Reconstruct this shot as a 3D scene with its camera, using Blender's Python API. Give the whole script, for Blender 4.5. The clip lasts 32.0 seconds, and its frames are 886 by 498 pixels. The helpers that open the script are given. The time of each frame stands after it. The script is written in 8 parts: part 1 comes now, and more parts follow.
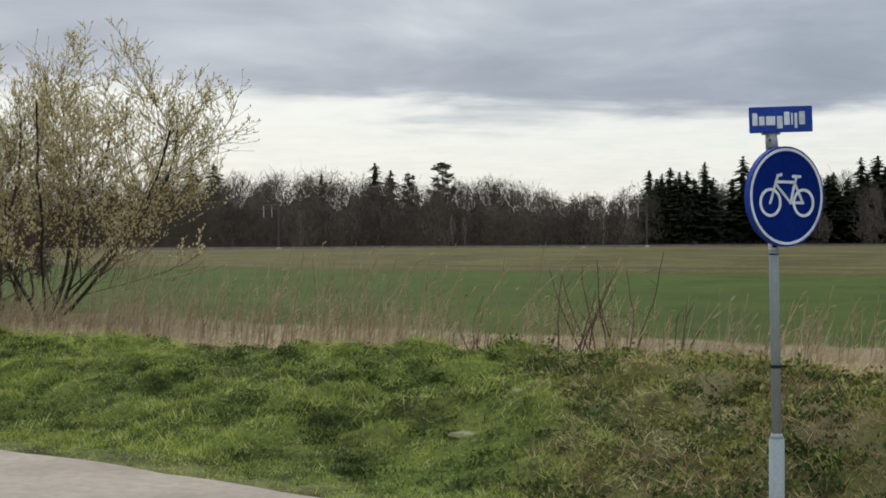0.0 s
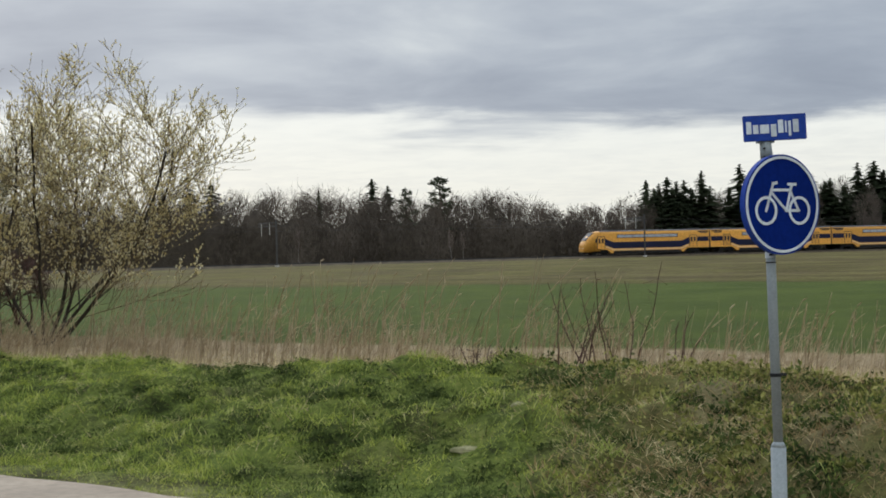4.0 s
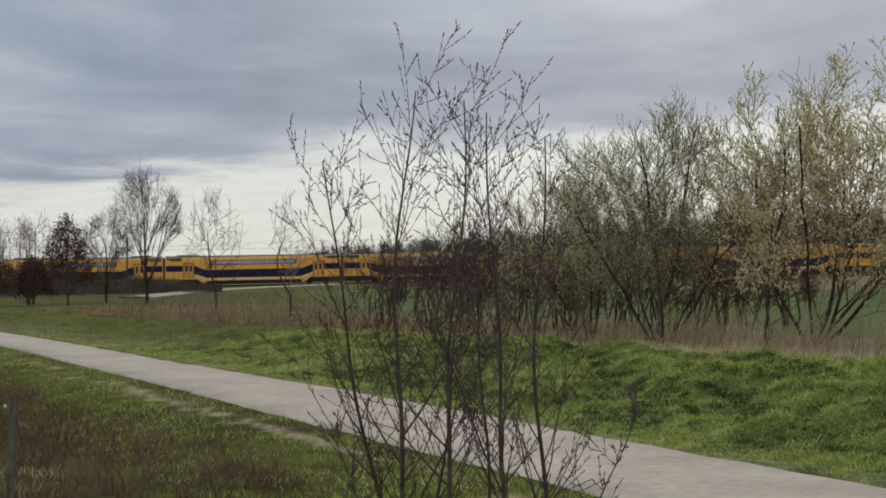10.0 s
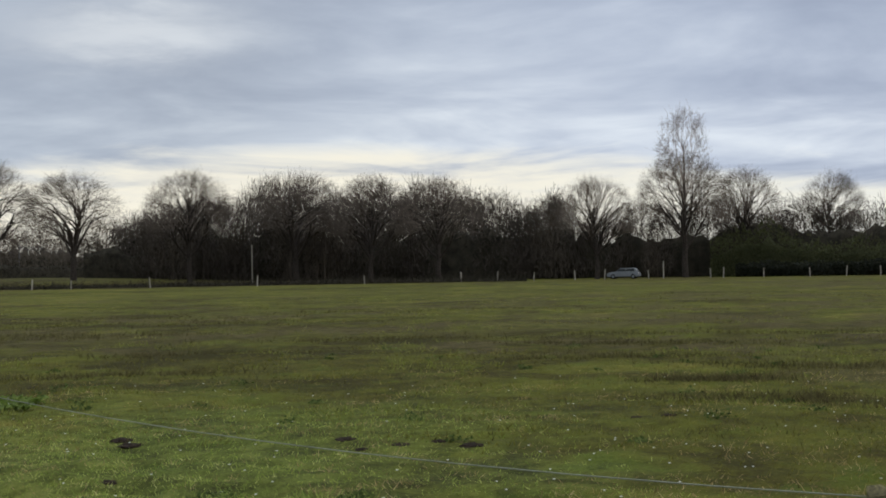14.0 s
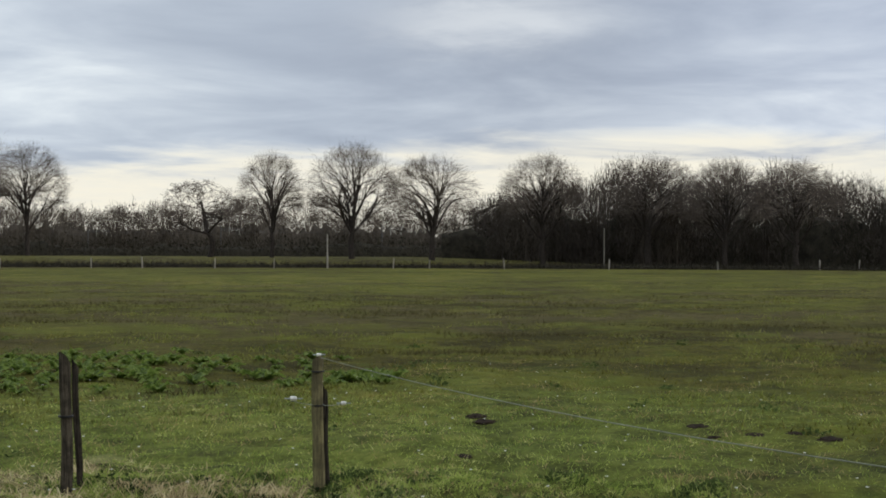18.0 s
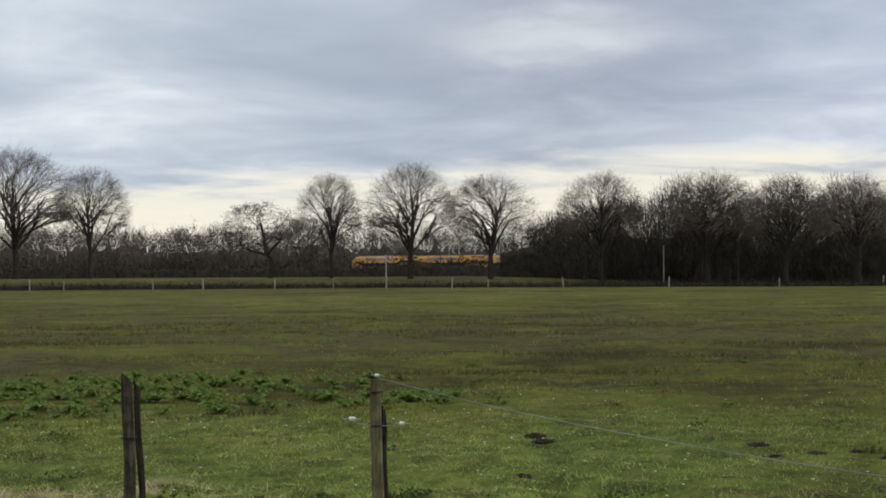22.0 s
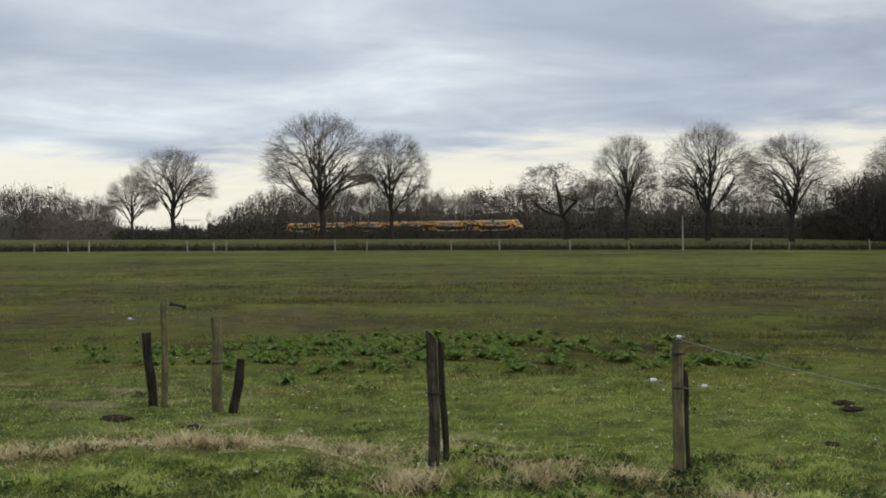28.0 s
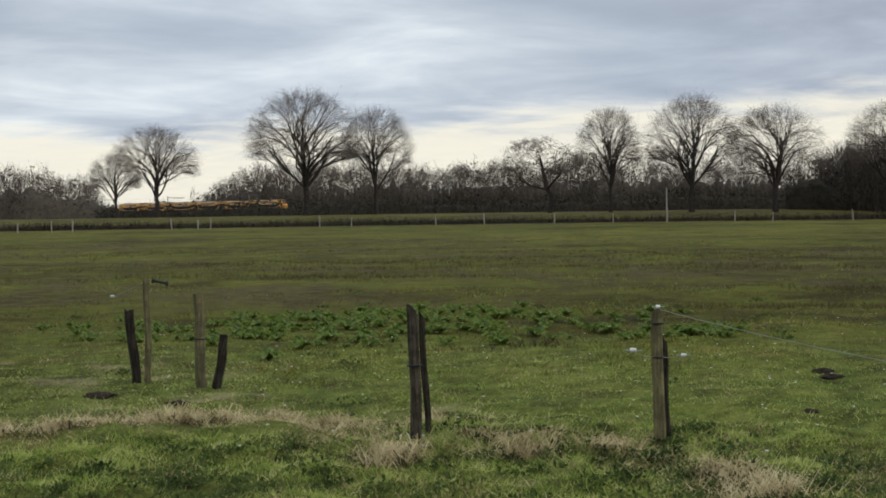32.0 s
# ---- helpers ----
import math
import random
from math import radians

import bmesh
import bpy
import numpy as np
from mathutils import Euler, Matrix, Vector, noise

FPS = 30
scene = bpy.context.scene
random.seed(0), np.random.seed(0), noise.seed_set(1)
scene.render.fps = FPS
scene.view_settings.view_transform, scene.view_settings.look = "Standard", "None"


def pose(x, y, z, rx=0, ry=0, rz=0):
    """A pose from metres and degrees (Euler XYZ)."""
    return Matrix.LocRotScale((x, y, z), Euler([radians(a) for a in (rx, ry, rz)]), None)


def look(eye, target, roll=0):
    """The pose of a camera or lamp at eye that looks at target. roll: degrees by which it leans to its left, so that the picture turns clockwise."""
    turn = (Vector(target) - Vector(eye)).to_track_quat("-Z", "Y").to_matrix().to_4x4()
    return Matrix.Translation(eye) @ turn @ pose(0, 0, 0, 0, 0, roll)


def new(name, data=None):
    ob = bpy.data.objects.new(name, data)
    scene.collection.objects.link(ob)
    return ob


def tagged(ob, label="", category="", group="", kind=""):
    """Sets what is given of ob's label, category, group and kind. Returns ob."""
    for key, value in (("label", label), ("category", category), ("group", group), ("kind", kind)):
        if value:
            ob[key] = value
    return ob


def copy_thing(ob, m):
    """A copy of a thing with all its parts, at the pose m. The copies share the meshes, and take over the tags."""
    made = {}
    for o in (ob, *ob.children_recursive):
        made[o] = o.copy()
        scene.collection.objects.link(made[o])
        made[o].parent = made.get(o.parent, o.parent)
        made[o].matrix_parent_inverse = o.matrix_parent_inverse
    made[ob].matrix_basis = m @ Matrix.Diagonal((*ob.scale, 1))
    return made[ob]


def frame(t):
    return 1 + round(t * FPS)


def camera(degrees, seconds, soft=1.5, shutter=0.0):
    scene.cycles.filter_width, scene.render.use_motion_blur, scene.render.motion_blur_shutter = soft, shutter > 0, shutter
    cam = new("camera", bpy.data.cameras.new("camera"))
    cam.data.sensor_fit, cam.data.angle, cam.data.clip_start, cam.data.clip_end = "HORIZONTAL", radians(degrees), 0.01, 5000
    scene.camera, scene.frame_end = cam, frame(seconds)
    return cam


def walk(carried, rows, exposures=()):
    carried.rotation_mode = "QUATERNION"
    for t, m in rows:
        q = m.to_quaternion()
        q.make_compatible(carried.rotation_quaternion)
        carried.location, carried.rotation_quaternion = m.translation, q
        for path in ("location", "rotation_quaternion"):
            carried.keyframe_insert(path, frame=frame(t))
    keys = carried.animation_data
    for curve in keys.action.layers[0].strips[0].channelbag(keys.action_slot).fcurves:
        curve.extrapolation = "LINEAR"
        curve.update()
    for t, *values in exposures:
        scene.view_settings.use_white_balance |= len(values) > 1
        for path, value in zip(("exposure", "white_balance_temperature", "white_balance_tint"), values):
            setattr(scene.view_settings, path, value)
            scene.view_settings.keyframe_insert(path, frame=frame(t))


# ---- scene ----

# ------------------------------------------------------------------ camera
# seconds, turn to the left, tilt up, lean (degrees), small sway of the eye (metres)
EYE = 2.0
PATH_ROWS = [
    (0, 0.001, -0.505, -0.123, 0.002, -0.002, 0.005),
    (0.5, 0.183, -0.399, -0.140, 0.006, 0.008, 0.003),
    (1, 0.545, -0.406, -0.455, 0.010, 0.006, 0.006),
    (1.5, 0.722, -0.184, -0.481, 0.010, -0.008, 0.007),
    (2, 0.291, -0.462, -0.591, 0.007, -0.005, 0.006),
    (2.5, -0.495, -0.667, -0.827, 0.005, -0.008, 0.009),
    (3, -0.560, -0.269, -0.918, 0.008, 0.003, 0.014),
    (3.5, -0.333, -0.046, -1.149, 0.011, 0.009, 0.011),
    (5.5, 0.277, 0.360, -1.536, 0.023, -0.009, 0.013),
    (6, -0.236, -0.097, -1.659, 0.035, -0.000, 0.010),
    (6.5, -0.350, -0.165, -1.533, 0.043, 0.005, 0.009),
    (7, -0.111, 0.234, -1.439, 0.039, -0.006, 0.011),
    (7.5, 0.364, 0.394, -1.470, 0.043, 0.014, 0.008),
    (8, 3.028, 0.431, -1.388, 0.025, -0.025, 0.008),
    (8.5, 9.702, 0.477, -1.448, 0.006, 0.024, -0.011),
    (9, 16.465, 0.612, -1.657, -0.055, 0.073, -0.007),
    (9.5, 23.345, 0.968, -1.625, 0.001, 0.038, -0.041),
    (10, 30.882, 0.939, -1.150, -0.019, -0.005, -0.047),
    (10.5, 38.895, 1.400, -0.858, -0.080, 0.033, -0.029),
    (11, 49.131, 2.027, -1.142, -0.047, -0.057, 0.014),
    (11.5, 60.347, 2.737, -1.178, -0.076, -0.088, 0.003),
    (12, 69.436, 3.497, -0.828, 0.005, -0.001, 0.000),
    (12.5, 77.070, 3.357, -0.277, -0.004, 0.046, -0.002),
    (13, 84.647, 2.311, -0.250, 0.002, 0.046, 0.016),
    (13.5, 96.870, 1.368, -0.008, -0.024, 0.001, 0.013),
    (14, 109.440, 0.711, -0.922, -0.031, 0.004, 0.007),
    (14.2, 113.781, 0.646, -0.829, 0.004, 0.026, -0.026),
    (14.5, 119.579, 0.352, -0.705, -0.023, -0.011, -0.007),
    (15, 126.076, 0.255, 0.390, -0.014, -0.040, -0.001),
    (15.5, 126.971, 0.279, 0.442, -0.009, -0.025, 0.009),
    (17.5, 124.041, -0.159, 0.986, -0.027, -0.026, -0.000),
    (18, 123.940, 0.126, 0.234, -0.015, -0.019, 0.003),
    (18.5, 124.108, 0.077, 0.017, -0.010, -0.012, 0.001),
    (19, 124.522, 0.161, -0.020, -0.015, -0.011, 0.006),
    (19.5, 125.013, 0.556, -0.298, -0.007, -0.003, 0.009),
    (20, 125.492, 1.038, -0.586, 0.002, 0.015, 0.013),
    (20.5, 125.715, 1.147, -0.390, 0.012, 0.012, 0.012),
    (21, 126.029, 1.092, -0.256, 0.007, 0.017, 0.006),
    (21.5, 126.256, 0.980, -0.360, 0.002, 0.009, 0.011),
    (22, 126.364, 0.923, -0.306, 0.005, 0.015, 0.010),
    (22.5, 126.588, 0.984, -0.156, -0.008, 0.010, 0.006),
    (23, 126.917, 1.165, 0.008, -0.010, 0.011, 0.007),
    (23.5, 127.275, 1.551, -0.287, 0.010, 0.029, 0.009),
    (24, 127.316, 1.358, -0.841, 0.011, 0.017, 0.013),
    (24.5, 127.556, 0.712, -0.891, 0.012, 0.012, 0.010),
    (26.5, 127.908, 0.823, -0.633, -0.008, 0.000, 0.002),
    (26.7, 128.812, 0.540, -0.431, 0.005, 0.011, 0.006),
    (27, 130.974, -0.058, 0.042, 0.061, 0.020, -0.005),
    (27.5, 135.655, -0.720, 0.578, 0.040, -0.014, -0.005),
    (28, 138.533, -0.627, -0.135, 0.005, -0.053, -0.003),
    (28.5, 138.803, -0.817, -0.512, 0.001, -0.040, -0.007),
    (29, 138.605, -1.780, -0.101, 0.012, -0.021, -0.015),
    (29.5, 138.397, -2.757, 0.399, 0.002, -0.023, -0.019),
    (30, 138.320, -2.683, 0.571, 0.007, -0.005, -0.015),
    (30.5, 138.209, -2.261, -0.147, -0.003, -0.010, -0.015),
    (31, 138.163, -1.892, -0.587, 0.003, -0.010, -0.012),
    (31.5, 138.005, -1.866, -0.802, 0.007, 0.006, -0.022),
    (32, 137.927, -1.678, -0.808, 0.000, 0.009, -0.017),
]


def view(turn, tilt, lean, ex, ey, ez):
    a, b = radians(turn), radians(tilt)
    eye = Vector((ex, ey, EYE + ez))
    ahead = Vector((-math.sin(a) * math.cos(b), math.cos(a) * math.cos(b), math.sin(b)))
    return look(eye, eye + ahead * 10, lean)


cam = camera(35.509, 32.0, soft=1.75)
walk(cam, [(r[0], view(*r[1:])) for r in PATH_ROWS], exposures=[(0.0, 0.0), (8.0, 0.0), (9.0, -0.02), (10.0, -0.24), (11.0, -0.13), (12.0, 0.0), (19.2, 0.0), (20.0, -0.18), (20.8, 0.0), (32.0, 0.0)])


# ------------------------------------------------------------------ sky and sun
SUN_AZ, SUN_EL = 18.0, 24.0          # degrees to the left of +y, above the horizon


class Nodes:
    """Short hand for building node trees."""

    def __init__(self, tree):
        self.tree = tree
        tree.nodes.clear()

    def add(self, kind, ins=None):
        n = self.tree.nodes.new(kind)
        for k, v in (ins or {}).items():
            self.put(n.inputs[k], v)
        return n

    def put(self, socket, v):
        if isinstance(v, bpy.types.NodeSocket):
            self.tree.links.new(v, socket)
        elif isinstance(v, bpy.types.Node):
            self.tree.links.new(v.outputs[0], socket)
        else:
            socket.default_value = v

    def math(self, op, a, b=0.0, c=0.0, clamp=False):
        n = self.add("ShaderNodeMath")
        n.operation, n.use_clamp = op, clamp
        for i, v in enumerate((a, b, c)):
            self.put(n.inputs[i], v)
        return n.outputs[0]

    def ramp(self, fac, stops, ease="LINEAR"):
        n = self.add("ShaderNodeValToRGB", {0: fac})
        n.color_ramp.interpolation = ease
        e = n.color_ramp.elements
        while len(e) < len(stops):
            e.new(0.5)
        for el, (p, c) in zip(e, stops):
            el.position = p
            el.color = (c, c, c, 1) if isinstance(c, (int, float)) else (*c, 1)
        return n.outputs[0]

    def mix(self, fac, a, b, blend="MIX"):
        n = self.add("ShaderNodeMix")
        n.data_type, n.blend_type = "RGBA", blend
        for i, v in ((0, fac), (6, a), (7, b)):
            if not isinstance(v, (bpy.types.NodeSocket, bpy.types.Node, int, float)):
                v = (*v, 1)
            self.put(n.inputs[i], v)
        return n.outputs[2]

    def noise(self, vec, scale, detail=4.0, rough=0.55, warp=0.0):
        n = self.add("ShaderNodeTexNoise", {"Scale": scale, "Detail": detail, "Roughness": rough, "Distortion": warp})
        if vec is not None:
            self.put(n.inputs["Vector"], vec)
        return n.outputs[0]


def make_world():
    world = bpy.data.worlds.new("overcast_sky")
    scene.world = world
    world.use_nodes = True
    N = Nodes(world.node_tree)
    d = N.add("ShaderNodeTexCoord").outputs["Generated"]
    s = N.add("ShaderNodeSeparateXYZ", {0: d})
    x, y, z = s.outputs
    up = N.math("MAXIMUM", z, 0.0)
    deg = N.math("MULTIPLY", N.math("ARCSINE", z), 57.3)
    az = N.math("MULTIPLY", N.math("ARCTAN2", N.math("MULTIPLY", x, -1.0), y), 57.3)   # to the left of +y
    # cloud deck seen at a slant
    k = N.math("ADD", up, 0.085)
    plane = N.add("ShaderNodeCombineXYZ", {0: N.math("DIVIDE", x, k), 1: N.math("DIVIDE", y, k), 2: 0.37}).outputs[0]
    big = N.noise(plane, 0.42, 4.0, 0.5, 0.3)
    fine = N.noise(plane, 1.15, 7.0, 0.55, 0.35)
    wisp = N.noise(plane, 4.0, 5.0, 0.6, 0.2)
    tone = N.math("ADD", N.math("MULTIPLY", big, 0.82), N.math("ADD", N.math("MULTIPLY", fine, 0.58), N.math("MULTIPLY", wisp, 0.03)))
    deck = N.ramp(tone, [(0.50, (0.276, 0.320, 0.398)), (0.66, (0.370, 0.423, 0.505)), (0.80, (0.52, 0.574, 0.636)), (0.94, (0.74, 0.790, 0.80))], "B_SPLINE")
    # the clear bright gap under the deck: its upper edge by azimuth
    gap_top = N.ramp(N.math("DIVIDE", N.math("ADD", az, 40.0), 240.0),
                     [(0.0, 0.50), (0.10, 0.54), (0.155, 0.52), (0.19, 0.57), (0.22, 0.60), (0.30, 0.55), (0.345, 0.45), (0.385, 0.40), (0.43, 0.30), (0.455, 0.18),
                      (0.52, 0.26), (0.60, 0.44), (0.665, 0.47), (0.70, 0.42), (0.74, 0.36), (0.80, 0.32), (0.90, 0.28), (1.0, 0.34)], "EASE")
    top = N.math("ADD", N.math("MULTIPLY", gap_top, 10.0), N.math("MULTIPLY", N.math("SUBTRACT", fine, 0.5), 4.2))
    edge_map = N.add("ShaderNodeMapRange", {0: N.math("SUBTRACT", top, deg), 1: -0.6, 2: 0.9, 3: 0.0, 4: 1.0})
    edge_map.interpolation_type = "SMOOTHSTEP"
    edge = edge_map.outputs[0]
    ragged = N.ramp(wisp, [(0.28, 0.82), (0.62, 1.0)])
    gap_col = N.mix(N.ramp(N.math("DIVIDE", deg, 7.0), [(0.0, 0.0), (1.0, 1.0)]), (0.88, 0.875, 0.79), (0.885, 0.925, 0.915))
    warm = N.ramp(N.math("DIVIDE", N.math("ADD", az, 40.0), 240.0), [(0.0, 0.0), (0.52, 0.0), (0.62, 1.0), (0.80, 1.0), (0.95, 0.2)])
    gap_col = N.mix(N.math("MULTIPLY", warm, 0.75), gap_col, (0.99, 0.93, 0.77))
    thin = N.ramp(N.math("DIVIDE", N.math("ADD", az, 40.0), 240.0), [(0.0, 0.92), (0.10, 1.0), (0.16, 1.02), (0.22, 1.10), (0.26, 1.03), (0.33, 0.97), (0.38, 0.92), (0.43, 0.78), (0.50, 1.08), (0.56, 1.14), (0.66, 1.24), (0.72, 1.42), (0.78, 1.50), (0.84, 1.38), (1.0, 0.95)], "EASE")
    deck = N.mix(1.0, deck, thin, "MULTIPLY")
    west = N.ramp(N.math("DIVIDE", N.math("ADD", az, 40.0), 240.0), [(0.0, 0.0), (0.22, 0.0), (0.36, 1.0), (0.60, 1.0), (0.72, 0.2), (1.0, 0.0)])
    deck = N.mix(west, deck, N.mix(1.0, deck, (1.0, 1.01, 1.075), "MULTIPLY"))
    south = N.ramp(N.math("DIVIDE", N.math("ADD", az, 40.0), 240.0), [(0.0, 0.0), (0.58, 0.0), (0.66, 1.0), (0.85, 1.0), (1.0, 0.0)])
    deck = N.mix(south, deck, N.mix(1.0, deck, (1.0, 0.985, 0.945), "MULTIPLY"))
    # a thin place in the deck, where the cloud shines through
    ha = N.math("DIVIDE", N.math("ADD", N.math("SUBTRACT", az, 122.0), N.math("MULTIPLY", N.math("SUBTRACT", fine, 0.5), 9.0)), 3.6)
    he = N.math("DIVIDE", N.math("ADD", N.math("SUBTRACT", deg, 9.6), N.math("MULTIPLY", N.math("SUBTRACT", wisp, 0.5), 2.5)), 1.15)
    hole = N.math("POWER", 2.718, N.math("MULTIPLY", N.math("ADD", N.math("MULTIPLY", ha, ha), N.math("MULTIPLY", he, he)), -1.0))
    deck = N.mix(N.math("MULTIPLY", hole, 0.75), deck, (0.76, 0.80, 0.84))
    seen = N.mix(N.math("MULTIPLY", edge, ragged), deck, gap_col)
    # brighter higher up, as under any overcast
    lift = N.ramp(up, [(0.0, 1.0 / 3), (0.24, 1.0 / 3), (0.48, 0.92), (1.0, 1.0)])
    cloud = N.mix(1.0, seen, N.mix(1.0, lift, (3.0, 3.0, 3.0), "MULTIPLY"), "MULTIPLY")
    sky = N.add("ShaderNodeTexSky")
    sky.sky_type, sky.sun_disc = "NISHITA", False
    sky.sun_elevation, sky.sun_rotation, sky.dust_density = radians(SUN_EL), radians(-SUN_AZ), 2.0
    sky_part = N.mix(1.0, sky.outputs[0], (0.06, 0.06, 0.06), "MULTIPLY")
    both = N.mix(0.05, cloud, sky_part)
    bg = N.add("ShaderNodeBackground", {0: both, 1: 1.0})
    out = N.add("ShaderNodeOutputWorld", {0: bg})


make_world()
sun_data = bpy.data.lights.new("sun", "SUN")
sun_data.energy, sun_data.angle, sun_data.color = 1.1, radians(25), (1.0, 0.95, 0.88)
sun = new("sun", sun_data)
sun.matrix_world = look((math.sin(radians(-SUN_AZ)) * 100 * math.cos(radians(SUN_EL)), math.cos(radians(SUN_AZ)) * 100 * math.cos(radians(SUN_EL)), 100 * math.sin(radians(SUN_EL))), (0, 0, 0))


# ------------------------------------------------------------------ materials
def material(name, build, leafy=0.0):
    m = bpy.data.materials.new(name)
    m.use_nodes = True
    N = Nodes(m.node_tree)
    color, rough, metal, bump = build(N)
    p = N.add("ShaderNodeBsdfPrincipled", {"Base Color": color if not isinstance(color, tuple) else (*color, 1), "Roughness": rough, "Metallic": metal})
    p.inputs["Specular IOR Level"].default_value = 0.04 if rough >= 0.85 else 0.2 if rough >= 0.6 else 0.5
    if bump is not None:
        h, dist = bump
        p.inputs["Normal"].default_value = (0, 0, 0)
        N.put(p.inputs["Normal"], N.add("ShaderNodeBump", {"Height": h, "Strength": 0.8, "Distance": dist}).outputs[0])
    if leafy:
        tr = N.add("ShaderNodeBsdfTranslucent", {0: color})
        p = N.add("ShaderNodeMixShader", {0: leafy, 1: p, 2: tr})
    N.add("ShaderNodeOutputMaterial", {0: p})
    return m


def worn(name, base, dark, scale=3.0, rough=0.8, metal=0.0, bump=0.01, contrast=(0.35, 0.68), random_by="object", vary=(0.82, 1.12)):
    """A surface with stains at one scale and grain at another; pieces differ a little from one another."""
    def build(N):
        pos = N.add("ShaderNodeTexCoord").outputs["Object"]
        stain = N.noise(pos, scale, 5.0, 0.6)
        grain = N.noise(pos, scale * 14, 3.0, 0.6)
        c = N.mix(N.ramp(stain, [(contrast[0], 0.0), (contrast[1], 1.0)]), dark, base)
        c = N.mix(N.math("MULTIPLY", N.ramp(grain, [(0.35, 1.0), (0.6, 0.0)]), 0.35), c, tuple(v * 0.6 for v in dark))
        r = N.add("ShaderNodeObjectInfo").outputs["Random"] if random_by == "object" else N.add("ShaderNodeNewGeometry").outputs["Random Per Island"]
        c = N.mix(1.0, c, N.ramp(r, [(0.0, vary[0]), (1.0, vary[1])]), "MULTIPLY")
        return c, rough, metal, (N.math("ADD", stain, N.math("MULTIPLY", grain, 0.5)), bump)
    return material(name, build)


def grained(name, base, dark, bump=0.012):
    """Weathered wood: long cracks and grain along the height, blotches of algae and dirt."""
    def build(N):
        pos = N.add("ShaderNodeTexCoord").outputs["Object"]
        along = N.add("ShaderNodeMapping", {0: pos})
        along.inputs["Scale"].default_value = (1.0, 1.0, 0.06)
        grain = N.noise(along.outputs[0], 70.0, 5.0, 0.65)
        blotch = N.noise(pos, 7.0, 4.0, 0.6)
        c = N.mix(N.ramp(grain, [(0.36, 0.0), (0.60, 1.0)]), dark, base)
        c = N.mix(N.math("MULTIPLY", N.ramp(blotch, [(0.40, 1.0), (0.56, 0.0)]), 0.6), c, tuple(v * 0.8 for v in dark))
        return c, 0.95, 0.0, (grain, bump)
    return material(name, build)


def foliage(name, colors, rough=0.88):
    """Blades, leaves and stalks: every island takes its own shade."""
    def build(N):
        r = N.add("ShaderNodeNewGeometry").outputs["Random Per Island"]
        pos = N.add("ShaderNodeTexCoord").outputs["Object"]
        patch = N.noise(pos, 0.45, 3.0, 0.55)
        tuft = N.noise(pos, 4.6, 4.0, 0.62)
        f = N.math("ADD", N.math("MULTIPLY", r, 0.46), N.math("MULTIPLY", N.math("SUBTRACT", tuft, 0.39), 2.4))
        f = N.math("ADD", f, N.math("MULTIPLY", N.math("SUBTRACT", patch, 0.46), 0.8), clamp=True)
        n = len(colors)
        return N.ramp(f, [(i / (n - 1), c) for i, c in enumerate(colors)]), rough, 0.0, None
    return material(name, build, 0.5)


def plain(name, color, rough=0.5, metal=0.0):
    return worn(name, color, tuple(v * 0.72 for v in color), 2.2, rough, metal, 0.002)


